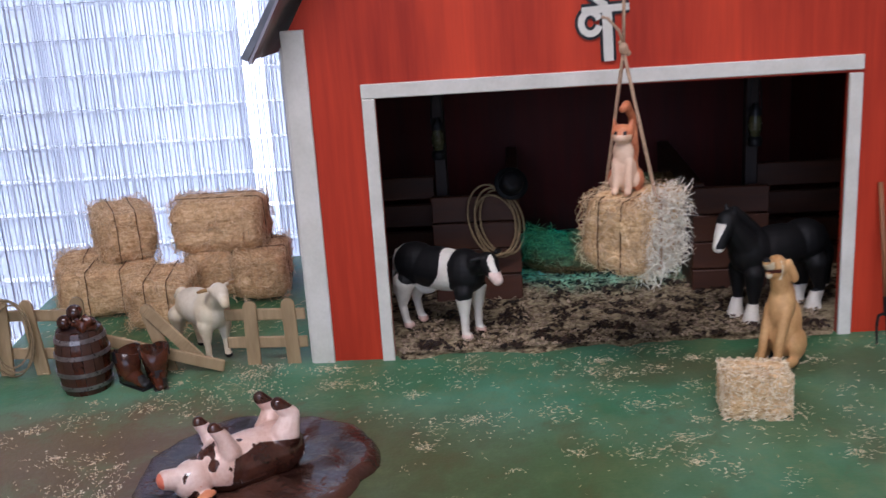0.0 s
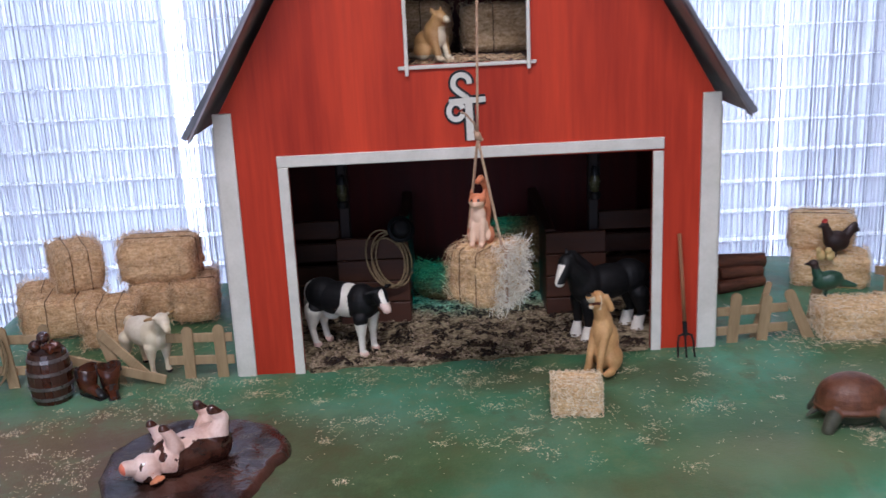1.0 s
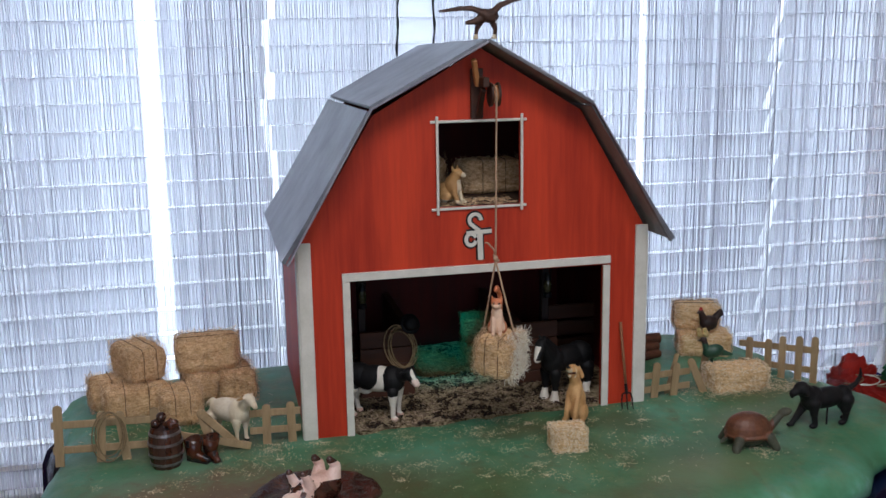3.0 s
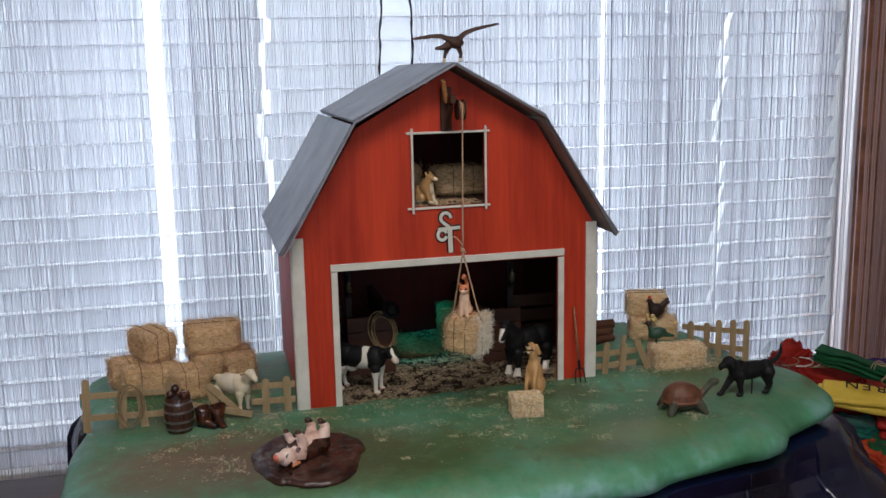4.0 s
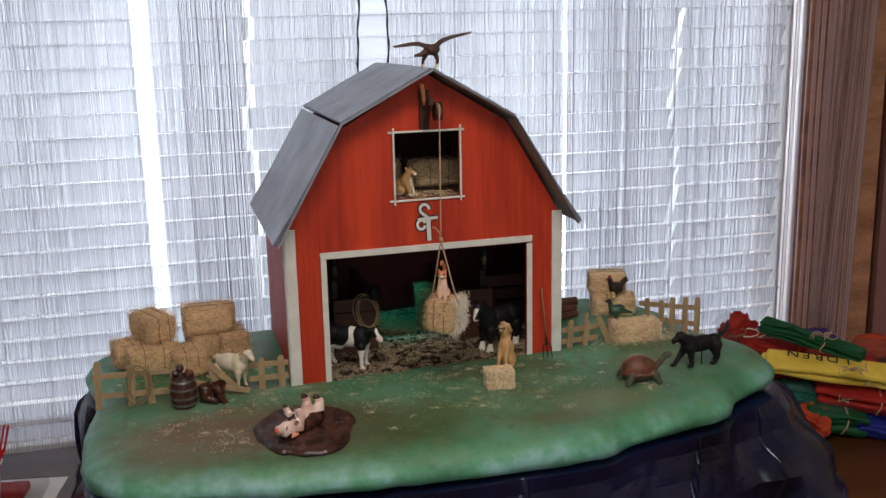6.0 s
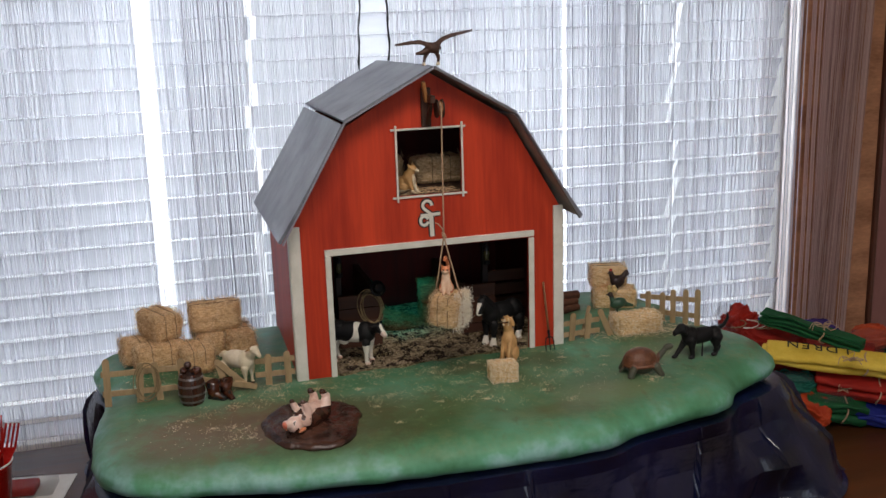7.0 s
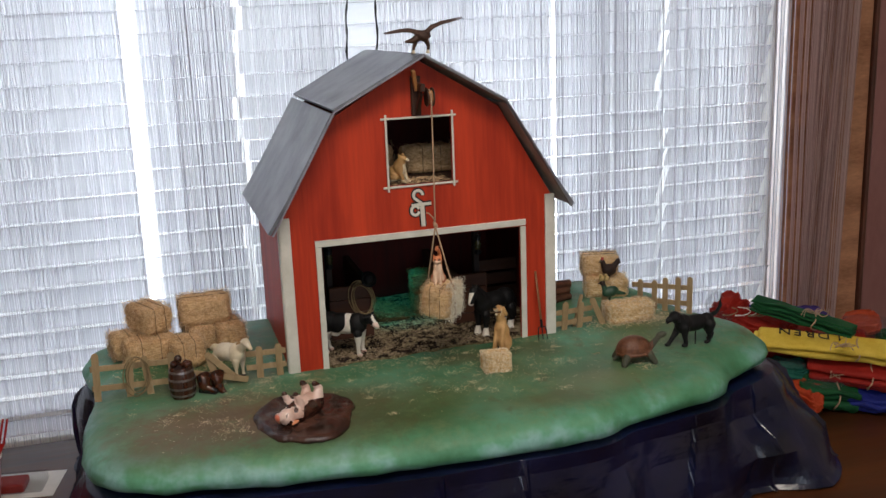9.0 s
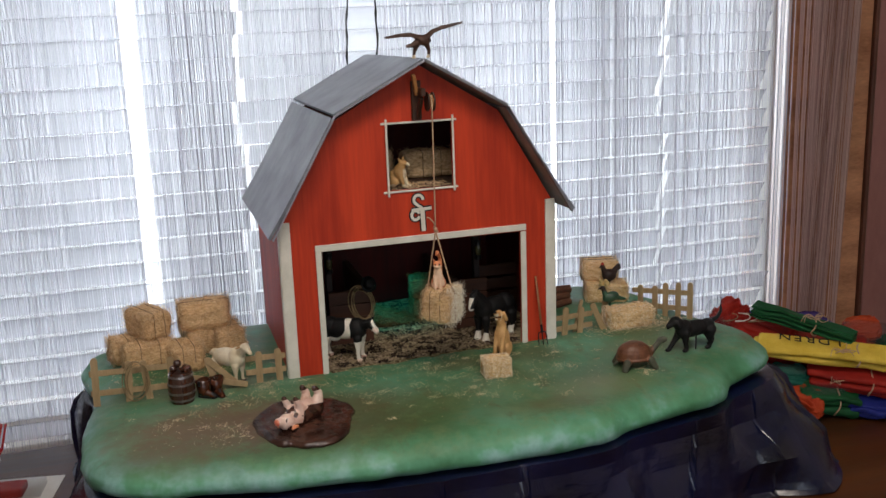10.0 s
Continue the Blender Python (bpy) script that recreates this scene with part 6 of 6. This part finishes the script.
for dx, dy, r in ((-0.402 + 0.394, 0.0, 0.0058), (-0.001, 0.004, 0.0062)):
    bm = bmesh.new()
    bmesh.ops.create_uvsphere(bm, u_segments=14, v_segments=10, radius=r)
    for v in bm.verts:
        v.co *= 1 + 0.06 * wob(v.co, 300)
    tagged(part("nut", bm, M["mud_toy"], None, "", pose(-0.403 + dx, -0.035 + dy, top + r + (0.006 if dx > -0.002 else 0)), True), "round dark nut lying on the barrel", "nut", "nuts on the barrel")


def boot(m, seed):
    """A cowboy boot: an open, dipped shaft and a pointed foot on a heel."""
    ob = thing("toy_boot", m, "glossy brown and black toy cowboy boot", "boot", "pair of boots")
    bm = lathe([(0.0080, 0.005), (0.0088, 0.012), (0.0112, 0.026), (0.0101, 0.0262), (0.0078, 0.012)], 20)
    for v in bm.verts:
        if v.co.z > 0.02:
            v.co.z += 0.0035 * abs(v.co.y) / 0.011 + 0.0008 * wob(v.co, 200, seed)
        v.co.x *= 1.08
    shaft = part("shaft", bm, M["leather"], ob, smooth=True)
    for s in (-1, 1):
        part("pull_strap", box((0.005, 0.0012, 0.009), (0, s * 0.0108, 0.0255), 0.0004, 1), M["black_gloss"], shaft, "black pull strap")
    pcs = [("c", (0.0, 0, 0.008), 0.0082, (0.006, 0, 0.007), 0.0072), ("c", (0.006, 0, 0.007), 0.0070, (0.015, 0, 0.0050), 0.0050), ("e", (0.018, 0, 0.0042), (0.0060, 0.0048, 0.0036))]
    part("foot", blend("foot", pcs, 0.0010, ["leather", "black_gloss"], lambda c, nn: 1 if wob(c, 110, seed) > 0.12 else 0, 3), None, ob)
    part("sole", box((0.026, 0.0115, 0.0022), (0.010, 0, 0.0012), 0.0008, 1), M["black_gloss"], ob)
    part("heel", box((0.008, 0.0105, 0.0045), (-0.004, 0, 0.0024), 0.0008, 1), M["black_gloss"], ob)


boot(pose(-0.369, -0.031, ground_z(-0.367, -0.03), 0, 0, -35), 1)
boot(pose(-0.3495, -0.026, ground_z(-0.348, -0.03), 0, 5, -64), 2)

# ---- pitchfork leaning on the wall ----
pf = thing("toy_pitchfork", pose(0.197, -0.026, ground_z(0.197, -0.02) - 0.001, -11.0, -2, 0), "toy pitchfork with wooden handle leaning on the wall", "pitchfork")
part("handle", tube([(0, 0, 0.034), (0, 0, 0.119)], 0.0019, 8), M["fork_handle"], pf, smooth=True)
part("socket", lathe([(0.0024, 0.022), (0.0022, 0.036)], 10), M["iron"], pf)
part("yoke", tube([(-0.0075, 0, 0.015), (-0.006, 0, 0.022), (0, 0, 0.0245), (0.006, 0, 0.022), (0.0075, 0, 0.015)], 0.0012, 6), M["iron"], pf)
for x in (-0.0075, 0.0, 0.0075):
    part("tine", tube([(x, 0, 0.023 if x == 0 else 0.016), (x, 0.001, 0.007), (x * 1.05, 0.0, 0.0005)], 0.0010, 6), M["iron"], pf)

# ---- log pile behind the fence ----
rg = np.random.default_rng(61)
for i, (dy, dz, yaw) in enumerate(((-0.017, 0.0, 5), (0.0, 0.0, -4), (0.017, 0.0, 8), (-0.008, 0.0115, -7), (0.009, 0.0115, 12), (0.0, 0.0225, -16))):
    r, ln = 0.0068 + 0.0008 * (i % 3), 0.062 - 0.004 * (i % 4)
    bm = lathe([(r * 0.86, -ln / 2), (r, -ln / 2 + 0.001), (r * 1.04, -ln * 0.15), (r * 0.97, ln * 0.2), (r, ln / 2 - 0.001), (r * 0.86, ln / 2)], 14)
    for v in bm.verts:
        v.co.x *= 1 + 0.1 * wob(v.co, 200, i)
    bmesh.ops.rotate(bm, verts=bm.verts, matrix=Matrix.Rotation(radians(90), 3, "Y"))
    tagged(part("log", bm, M["log_bark"], None, "", pose(0.302 + 0.003 * (i % 2), 0.178 + dy, ground_z(0.29, 0.18) + 0.0065 + dz, 0, 0, yaw + 16), True), "short reddish-brown log in a small pile", "log", "log pile")


# ---- mud puddle ----
def puddle():
    bm = bmesh.new()
    n, rings = 56, []
    for s, dz in ((1.0, -0.002), (0.985, 0.0012), (0.95, 0.0032), (0.9, 0.0036), (0.84, 0.0034), (0.77, 0.0028), (0.7, 0.0026), (0.62, 0.0024), (0.54, 0.002), (0.45, 0.0020), (0.36, 0.002), (0.27, 0.0020), (0.18, 0.002), (0.08, 0.0020)):
        ring = []
        for k in range(n):
            a = k * math.tau / n
            r = 1 + 0.13 * wob((math.cos(a), math.sin(a), 0), 1.6, 5) + 0.05 * wob((math.cos(a), math.sin(a), 0), 5, 2)
            x, y = -0.236 + 0.075 * s * r * math.cos(a), -0.183 + 0.086 * s * r * math.sin(a)
            ring.append(bm.verts.new((x, y, ground_z(x, y) + dz + 0.0018 * (s < 0.97) + (0.0042 * wob((x, y, 0), 50) + 0.0022 * wob((x, y, 4), 120)) * min(1, (1 - s) * 12))))
        rings.append(ring)
    for a, b in zip(rings, rings[1:]):
        for k in range(n):
            bm.faces.new((a[k], a[(k + 1) % n], b[(k + 1) % n], b[k]))
    bm.faces.new(rings[-1])
    bm.faces.new(rings[0][::-1])
    return bm


tagged(part("mud_puddle", puddle(), M["mud"], smooth=True), "glossy chocolate-brown mud puddle on the green board", "mud puddle")

# ---- oat flakes and straw strewn over the board ----
rg = np.random.default_rng(71)
spots = []
for cx, cy, sx, sy, count in ((0.02, -0.10, 0.11, 0.05, 26), (0.07, -0.16, 0.06, 0.03, 12), (-0.05, -0.032, 0.09, 0.014, 20), (-0.30, -0.045, 0.06, 0.022, 12), (-0.37, -0.16, 0.04, 0.03, 9), (-0.33, -0.20, 0.022, 0.014, 6),
                              (-0.24, -0.05, 0.05, 0.02, 8), (0.30, -0.17, 0.035, 0.02, 8), (0.19, -0.08, 0.08, 0.04, 8), (-0.1, -0.12, 0.07, 0.05, 9), (0.35, -0.05, 0.08, 0.03, 5), (-0.42, -0.10, 0.06, 0.05, 5)):
    for k in range(count):
        m = int(rg.integers(8, 64))
        spread = rg.uniform(0.0025, 0.011)
        mx, my = rg.normal(cx, sx), rg.normal(cy, sy)
        spots.append(np.stack([rg.normal(mx, spread, m), rg.normal(my, spread * 0.8, m)], 1))
    spots.append(np.stack([rg.normal(cx, sx * 1.2, count * 9), rg.normal(cy, sy * 1.2, count * 9)], 1))
spots = np.concatenate(spots)
ok = np.array([(-0.5 < x < 0.5) and (-0.25 < y < -0.004) and ((x + 0.232) / 0.085) ** 2 + ((y + 0.183) / 0.09) ** 2 > 1 for x, y in spots])
spots = spots[ok]
spots = np.column_stack([spots, [ground_z(x, y) + 0.0012 for x, y in spots]])
half = rg.random(len(spots)) < 0.55
tagged(flakes("oat_flakes", spots[half], 0.00054, M["oats"], rng=rg, up=0.25), "pale oat flakes strewn over the green board", "oat flakes", "", "stuff")
q = spots[~half]
tagged(strands("scattered_straw", q, np.stack([rg.normal(size=len(q)), rg.normal(size=len(q)), rg.normal(0, 0.06, len(q))], 1), rg.uniform(0.0014, 0.0044, len(q)), 0.00020, M["straw_pale"], rng=rg),
       "short bits of straw scattered over the board", "straw", "", "stuff")
c = []
for cx, cy, sx, sy, count in ((0.372, 0.0, 0.045, 0.012, 420), (0.425, 0.005, 0.03, 0.016, 320), (0.40, 0.06, 0.05, 0.03, 160), (-0.42, 0.09, 0.06, 0.03, 220), (-0.34, 0.10, 0.04, 0.03, 160), (0.31, 0.02, 0.02, 0.01, 60)):
    c.append(np.stack([rg.normal(cx, sx, count), rg.normal(cy, sy, count)], 1))
c = np.concatenate(c)
c = c[(np.abs(c[:, 0]) > 0.24) & (c[:, 0] < 0.52)]
c = np.column_stack([c, [ground_z(x, y) + 0.0012 for x, y in c]])
tagged(strands("yard_straw", c, np.stack([rg.normal(size=len(c)), rg.normal(size=len(c)), rg.normal(0, 0.12, len(c))], 1), rg.uniform(0.003, 0.008, len(c)), 0.00026, M["straw_pale"], rng=rg),
       "loose straw heaped round the bales and fences", "straw", "", "stuff")


# ---- gift bundles piled on the table beside ----
def bundle(m, size, layers, colour, label, seed, tie=True, name="gift_bag_bundle", category="gift bags", sag=0.012, crumple=0.004):
    """A stack of folded cloth bags, soft and wavy, tied with cord."""
    ob = thing(name, m, label, category, "pile of gift bags")
    sx, sy, sz = size
    h = sz / layers
    for k in range(layers):
        bm = box((sx * (1 - 0.03 * (k % 2)), sy * (1 - 0.05 * ((k + 1) % 2)), h * 0.94), (0.004 * (k % 2), 0.003 * ((k + 1) % 2), h * (k + 0.5)), h * 0.42, 3)
        bmesh.ops.subdivide_edges(bm, edges=[e for e in bm.edges if e.calc_length() > h * 0.9], cuts=9, use_grid_fill=True)
        bmesh.ops.triangulate(bm, faces=[f for f in bm.faces if len(f.verts) > 4])
        for v in bm.verts:
            u = v.co.x / sx
            v.co.z += sag * (wob((v.co.x, v.co.y, k * 0.2), 9, seed) * 0.5 - 0.5 * u * u) + crumple * wob(v.co, 26, seed) + crumple * 0.5 * wob(v.co, 60, seed)
            v.co.y += 0.008 * wob((v.co.x, 0, k * 0.1), 11, seed + 4)
        part("folded_bag", bm, M["cloth_" + colour], ob, smooth=True)
    if tie:
        x = 0.14 * sx
        loop = [(x + 0.003 * math.sin(a * 3), (sy / 2 + 0.003) * math.cos(a), sz / 2 + (sz / 2 + 0.004) * math.sin(a)) for a in np.linspace(0, math.tau, 25)[:-1]]
        part("cord", tube(loop, 0.0016, 6, closed=True), M["rope"], ob, "thin brown cord", smooth=True)
    return ob


def crumpled(m, size, colour, label, seed, name="crumpled_bag"):
    """A bunched bag: a soft flattened pouch with long folds that run into a tied neck."""
    bm = bmesh.new()
    bmesh.ops.create_icosphere(bm, subdivisions=5, radius=1.0)
    for v in bm.verts:
        c = v.co.copy()
        e = Vector([math.copysign(abs(k) ** 0.62, k) for k in c])
        neck = min(max((c.x - 0.25) / 0.75, 0.0), 1.0)
        f = 1 - 2.4 * abs(wob((c.x * 0.35, c.y * 2.0, c.z * 2.0), 1.9, seed))
        g = 1 - 2.4 * abs(wob((c.x * 0.6, c.y * 2.2, c.z * 2.2), 4.6, seed + 5))
        k = 1 - 2.4 * abs(wob((c.x * 1.6, c.y * 2.4, c.z * 2.4), 7.5, seed + 11))
        d = 0.81 + 0.20 * f + 0.10 * g + 0.03 * k + 0.22 * wob(c, 1.3, seed + 2)
        pinch = 1 - 0.5 * neck * neck
        bend = 0.35 * wob((c.x, 0, 0), 1.2, seed + 7)
        z = (max(e.z, -0.8) * pinch + 0.8) * d + 0.25 * wob((c.x, c.y, 0), 1.6, seed + 9) * (c.z > -0.3)
        v.co = Vector((e.x * size[0] * (0.92 + 0.1 * f), (e.y * pinch * d + bend) * size[1], max(z, 0.0) * size[2]))
    ob = part(name, bm, M["cloth_" + colour], None, "", m, True)
    return tagged(ob, label, "gift bag", "pile of gift bags")


bundle(pose(0.95, 0.16, TABLE + 0.001, 0, 0, -30), (0.26, 0.22, 0.055), 2, "red", "flattened red cloth bags at the bottom of the pile", 1, False, crumple=0.008)
bundle(pose(0.80, 0.31, TABLE + 0.001, 0, 0, -10), (0.26, 0.13, 0.085), 3, "purple", "purple cloth bags at the back of the pile", 12, False, crumple=0.011)
bundle(pose(0.86, 0.14, TABLE + 0.056, 0, 0, -40), (0.20, 0.15, 0.060), 3, "red", "red cloth bags tied with curly ribbon", 8, crumple=0.011)
# along the pile's edge
bundle(pose(0.892, -0.032, TABLE + 0.010, 6, 3, -32), (0.135, 0.060, 0.030), 3, "blue", "dark blue folded cloth bags at the pile's edge", 21, False, sag=0.014, crumple=0.008)
crumpled(pose(0.740, 0.050, TABLE + 0.012, 0, 12, -62), (0.070, 0.026, 0.026), "orange", "crumpled orange-red gift bag beside the black sheet", 23)
bundle(pose(0.806, 0.026, TABLE + 0.010, 16, 6, -26), (0.110, 0.066, 0.050), 4, "green", "dark green folded cloth bags bunched in clear wrap", 25, sag=0.022, crumple=0.011)
bundle(pose(0.862, 0.012, TABLE + 0.050, 14, 6, -36), (0.185, 0.062, 0.040), 3, "red", "red folded cloth bags tied with cord, sagging over the edge", 27, sag=0.026, crumple=0.009)
crumpled(pose(0.99, -0.005, TABLE + 0.001, 0, 0, -30), (0.07, 0.05, 0.028), "red", "crumpled red gift bag at the pile's edge", 29)
crumpled(pose(0.752, 0.078, TABLE + 0.050, 0, 0, -40), (0.046, 0.03, 0.020), "teal", "crumpled teal gift bag with a white print", 31)
crumpled(pose(0.93, 0.06, TABLE + 0.072, 0, 6, -30), (0.06, 0.03, 0.014), "orange", "crumpled orange-red gift bag under the yellow one", 35)
# behind the board
crumpled(pose(0.725, 0.230, TABLE + 0.001, 0, 0, 60), (0.085, 0.055, 0.055), "red", "bunched red gift bag beside the board", 33)
crumpled(pose(0.680, 0.245, TABLE + 0.086, 0, 6, 160), (0.050, 0.030, 0.020), "orange", "flat orange gift bag in clear wrap behind the board", 37)
crumpled(pose(0.748, 0.270, TABLE + 0.100, 0, -10, 20), (0.046, 0.034, 0.036), "red", "bright red bunched gift bag on top of the pile", 41)
crumpled(pose(0.775, 0.200, TABLE + 0.086, 0, 4, -44), (0.075, 0.040, 0.028), "red", "crumpled red gift bag with curled ribbons", 51)
crumpled(pose(0.815, 0.265, TABLE + 0.088, 0, 0, -20), (0.036, 0.026, 0.026), "blue", "dark blue bunched gift bag at the pile's back", 43)
crumpled(pose(0.915, 0.240, TABLE + 0.080, 0, 0, -30), (0.050, 0.028, 0.026), "purple", "purple bunched gift bag at the back of the pile", 49)
crumpled(pose(0.960, 0.125, TABLE + 0.102, 0, 8, 150), (0.042, 0.026, 0.022), "orange", "bright orange-red bunched gift bag on the pile", 45)
crumpled(pose(1.02, 0.07, TABLE + 0.06, 0, 0, -25), (0.05, 0.04, 0.030), "green", "crumpled green gift bag at the far end", 47)

yb = bundle(pose(0.822, 0.029, TABLE + 0.110, 12, 4, -33), (0.30, 0.064, 0.025), 2, "yellow", "yellow folded cloth bag with dark lettering", 9, True, sag=0.010)
top_bag = [o for o in yb.children if o.name.startswith("folded_bag")][-1]


def lettering(word, height, m, parent):
    """Flat printed capitals as one mesh each."""
    x = 0.0
    for ch in word:
        curve = bpy.data.curves.new("letter", "FONT")
        curve.body, curve.size, curve.extrude = ch, height, 0.0004
        tmp = new("tmp", curve)
        bpy.context.view_layer.update()
        me = bpy.data.meshes.new_from_object(tmp.evaluated_get(bpy.context.evaluated_depsgraph_get()))
        bpy.data.objects.remove(tmp)
        bpy.data.curves.remove(curve)
        me.materials.clear()
        me.materials.append(M["ink"])
        wide = max(v.co.x for v in me.vertices)
        part("letter", me, None, parent, "dark printed letter", m @ Matrix.Translation((x, 0, 0)))
        x += wide + height * 0.16


# the word stands on its head, its far end tucked under the cord
lettering("LDREN", 0.032, pose(0.012, 0.020, 0.0300, 0, 0, 180), top_bag)
bundle(pose(0.806, 0.112, TABLE + 0.148, 0, 9, -54), (0.205, 0.036, 0.024), 5, "green", "green folded cloth bags stacked and tied", 10)


def wrap(m, size, seed):
    bm = bmesh.new()
    bmesh.ops.create_icosphere(bm, subdivisions=3, radius=1.0)
    for v in bm.verts:
        d = 1 + 0.25 * wob(v.co, 2.6, seed) + 0.1 * wob(v.co, 7, seed) + 0.07 * wob(v.co, 15, seed)
        v.co = Vector((v.co.x * size[0], v.co.y * size[1], v.co.z * size[2])) * d
    ob = part("cellophane_wrap", bm, M["cellophane"], None, "", m)
    return tagged(ob, "crinkled clear cellophane wrap on the gift bags", "cellophane", "clear wraps")


wrap(pose(0.685, 0.235, TABLE + 0.130, 0, 0, 20), (0.05, 0.03, 0.018), 3)
wrap(pose(0.722, 0.285, TABLE + 0.150, 0, 0, 40), (0.032, 0.025, 0.024), 13)
wrap(pose(0.955, 0.10, TABLE + 0.125, 0, 0, -30), (0.06, 0.028, 0.022), 15)
wrap(pose(0.805, 0.02, TABLE + 0.056), (0.045, 0.032, 0.010), 5)
wrap(pose(0.895, 0.005, TABLE + 0.078, 0, 0, -30), (0.045, 0.025, 0.010), 11)
wrap(pose(0.752, 0.072, TABLE + 0.082, 0, 0, -40), (0.032, 0.02, 0.010), 7)
for k in range(7):
    a = k * 0.9
    p = [(0.715 + 0.016 * k + 0.016 * math.cos(t * 3 + a), 0.225 - 0.022 * (k % 3) + 0.012 * math.sin(t * 3 + a), TABLE + 0.135 + 0.008 * t + 0.006 * (k % 3)) for t in np.linspace(0, 2.4, 22)]
    tagged(part("curling_ribbon", tube(p, 0.0011, 5), M["white_trim" if k % 2 else "lasso"], smooth=True), "thin curled pale ribbon on the gift bags", "ribbon", "curled ribbons")

# raffia bows, gold lace and loose ends lying on the ties
def raffia_bow(m, reach, seed):
    rng = np.random.default_rng(seed)
    ob = thing("raffia_bow", m, "frayed tan raffia bow tied round the cloth bags", "bow", "raffia bows")
    for k in range(4):
        a, r = rng.uniform(0, 6.3), reach * rng.uniform(0.6, 1.0)
        loop = [(r * 0.5 * (1 - math.cos(q)) * math.cos(a) - r * 0.28 * math.sin(q) * math.sin(a), r * 0.5 * (1 - math.cos(q)) * math.sin(a) + r * 0.28 * math.sin(q) * math.cos(a), 0.003 + r * 0.35 * abs(math.sin(q * 0.5 + k))) for q in np.linspace(0, math.tau, 20)]
        part("loop", tube(loop, 0.0009, 5), M["rope"], ob, smooth=True)
    for k in range(3):
        a, r = rng.uniform(0, 6.3), reach * rng.uniform(0.9, 1.5)
        part("loose_end", tube([(r * q * math.cos(a + 0.7 * q), r * q * math.sin(a + 0.7 * q), 0.003 + 0.012 * math.sin(q * 3)) for q in np.linspace(0, 1, 10)], 0.0008, 5), M["rope"], ob, smooth=True)
    return ob


raffia_bow(pose(0.824, 0.088, TABLE + 0.168), 0.030, 3)
raffia_bow(pose(0.806, -0.020, TABLE + 0.137), 0.026, 5)
raffia_bow(pose(0.875, 0.000, TABLE + 0.094), 0.024, 8)
raffia_bow(pose(0.815, 0.012, TABLE + 0.066), 0.020, 9)

# ---- red cup of forks and papers ----
cup = thing("plastic_cup", pose(-0.737, 0.075, TABLE + 0.001), "red plastic cup holding red plastic forks", "cup")
cup_wall = part("wall", lathe([(0.030, 0.0), (0.031, 0.002), (0.0455, 0.122), (0.0475, 0.124), (0.0475, 0.128), (0.0445, 0.128), (0.029, 0.006), (0.002, 0.004)], 40), M["red_plastic"], cup, smooth=True)
rim = [(0.0472 * math.cos(a), 0.0472 * math.sin(a), 0.1285) for a in np.linspace(0, math.tau, 41)[:-1]]
part("rim", tube(rim, 0.0016, 6, closed=True), M["paper"], cup_wall, "pale rolled rim", smooth=True)


def fork_mesh():
    bm = bmesh.new()
    rows = []
    for z, w, t in ((0.0, 0.005, 0.0012), (0.06, 0.0045, 0.0014), (0.11, 0.0042, 0.0014), (0.128, 0.008, 0.0012), (0.138, 0.0115, 0.0010)):
        rows.append([bm.verts.new((x, y, z)) for x, y in ((-w, -t), (w, -t), (w, t), (-w, t))])
    for a, b in zip(rows, rows[1:]):
        for k in range(4):
            bm.faces.new((a[k], a[(k + 1) % 4], b[(k + 1) % 4], b[k]))
    bm.faces.new(rows[0][::-1]), bm.faces.new(rows[-1])
    for k in range(4):
        x = -0.0096 + 0.0064 * k
        box((0.0034, 0.0018, 0.042), (x, 0.0008, 0.158), 0.0006, 1, bm=bm)
    return mesh_of(bm, "fork")


fk = fork_mesh()
for i, (x, y, ax, ay, rz, dz) in enumerate(((0.022, -0.012, 4, 14, 20, 0.026), (0.016, -0.020, -3, 8, -30, 0.020), (-0.004, -0.018, 8, -4, 10, 0.024), (0.026, 0.004, -6, 18, 60, 0.018), (-0.020, -0.006, 5, -12, -15, 0.02), (0.004, 0.012, -10, 4, 75, 0.022), (0.012, 0.0, 2, 10, -60, 0.012))):
    tagged(part("plastic_fork", fk, M["red_plastic"], None, "", pose(-0.737 + x * 0.5, 0.075 + y * 0.5, TABLE + 0.008 + dz * 0.4, ax, ay, rz)), "red plastic fork standing in the cup", "fork", "forks in the cup")
tagged(part("paper_sheet", box((0.15, 0.10, 0.0012), (0, 0, 0.0008), 0.0003, 1), M["paper"], None, "", pose(-0.70, 0.235, TABLE + 0.0005, 0, 0, -10)), "white sheet of paper on the table", "paper")
pk = thing("napkin_packet", pose(-0.722, 0.225, TABLE + 0.002, 0, 0, -8), "red packet in clear crinkled wrap on paper", "packet")
part("contents", box((0.085, 0.045, 0.016), (0, 0, 0.009), 0.004, 2), M["cloth_red"], pk, "red folded napkins")
bm = box((0.125, 0.055, 0.021), (0.012, 0, 0.0112), 0.005, 2)
part("wrapper", bm, M["cellophane"], pk, "clear plastic wrapper")
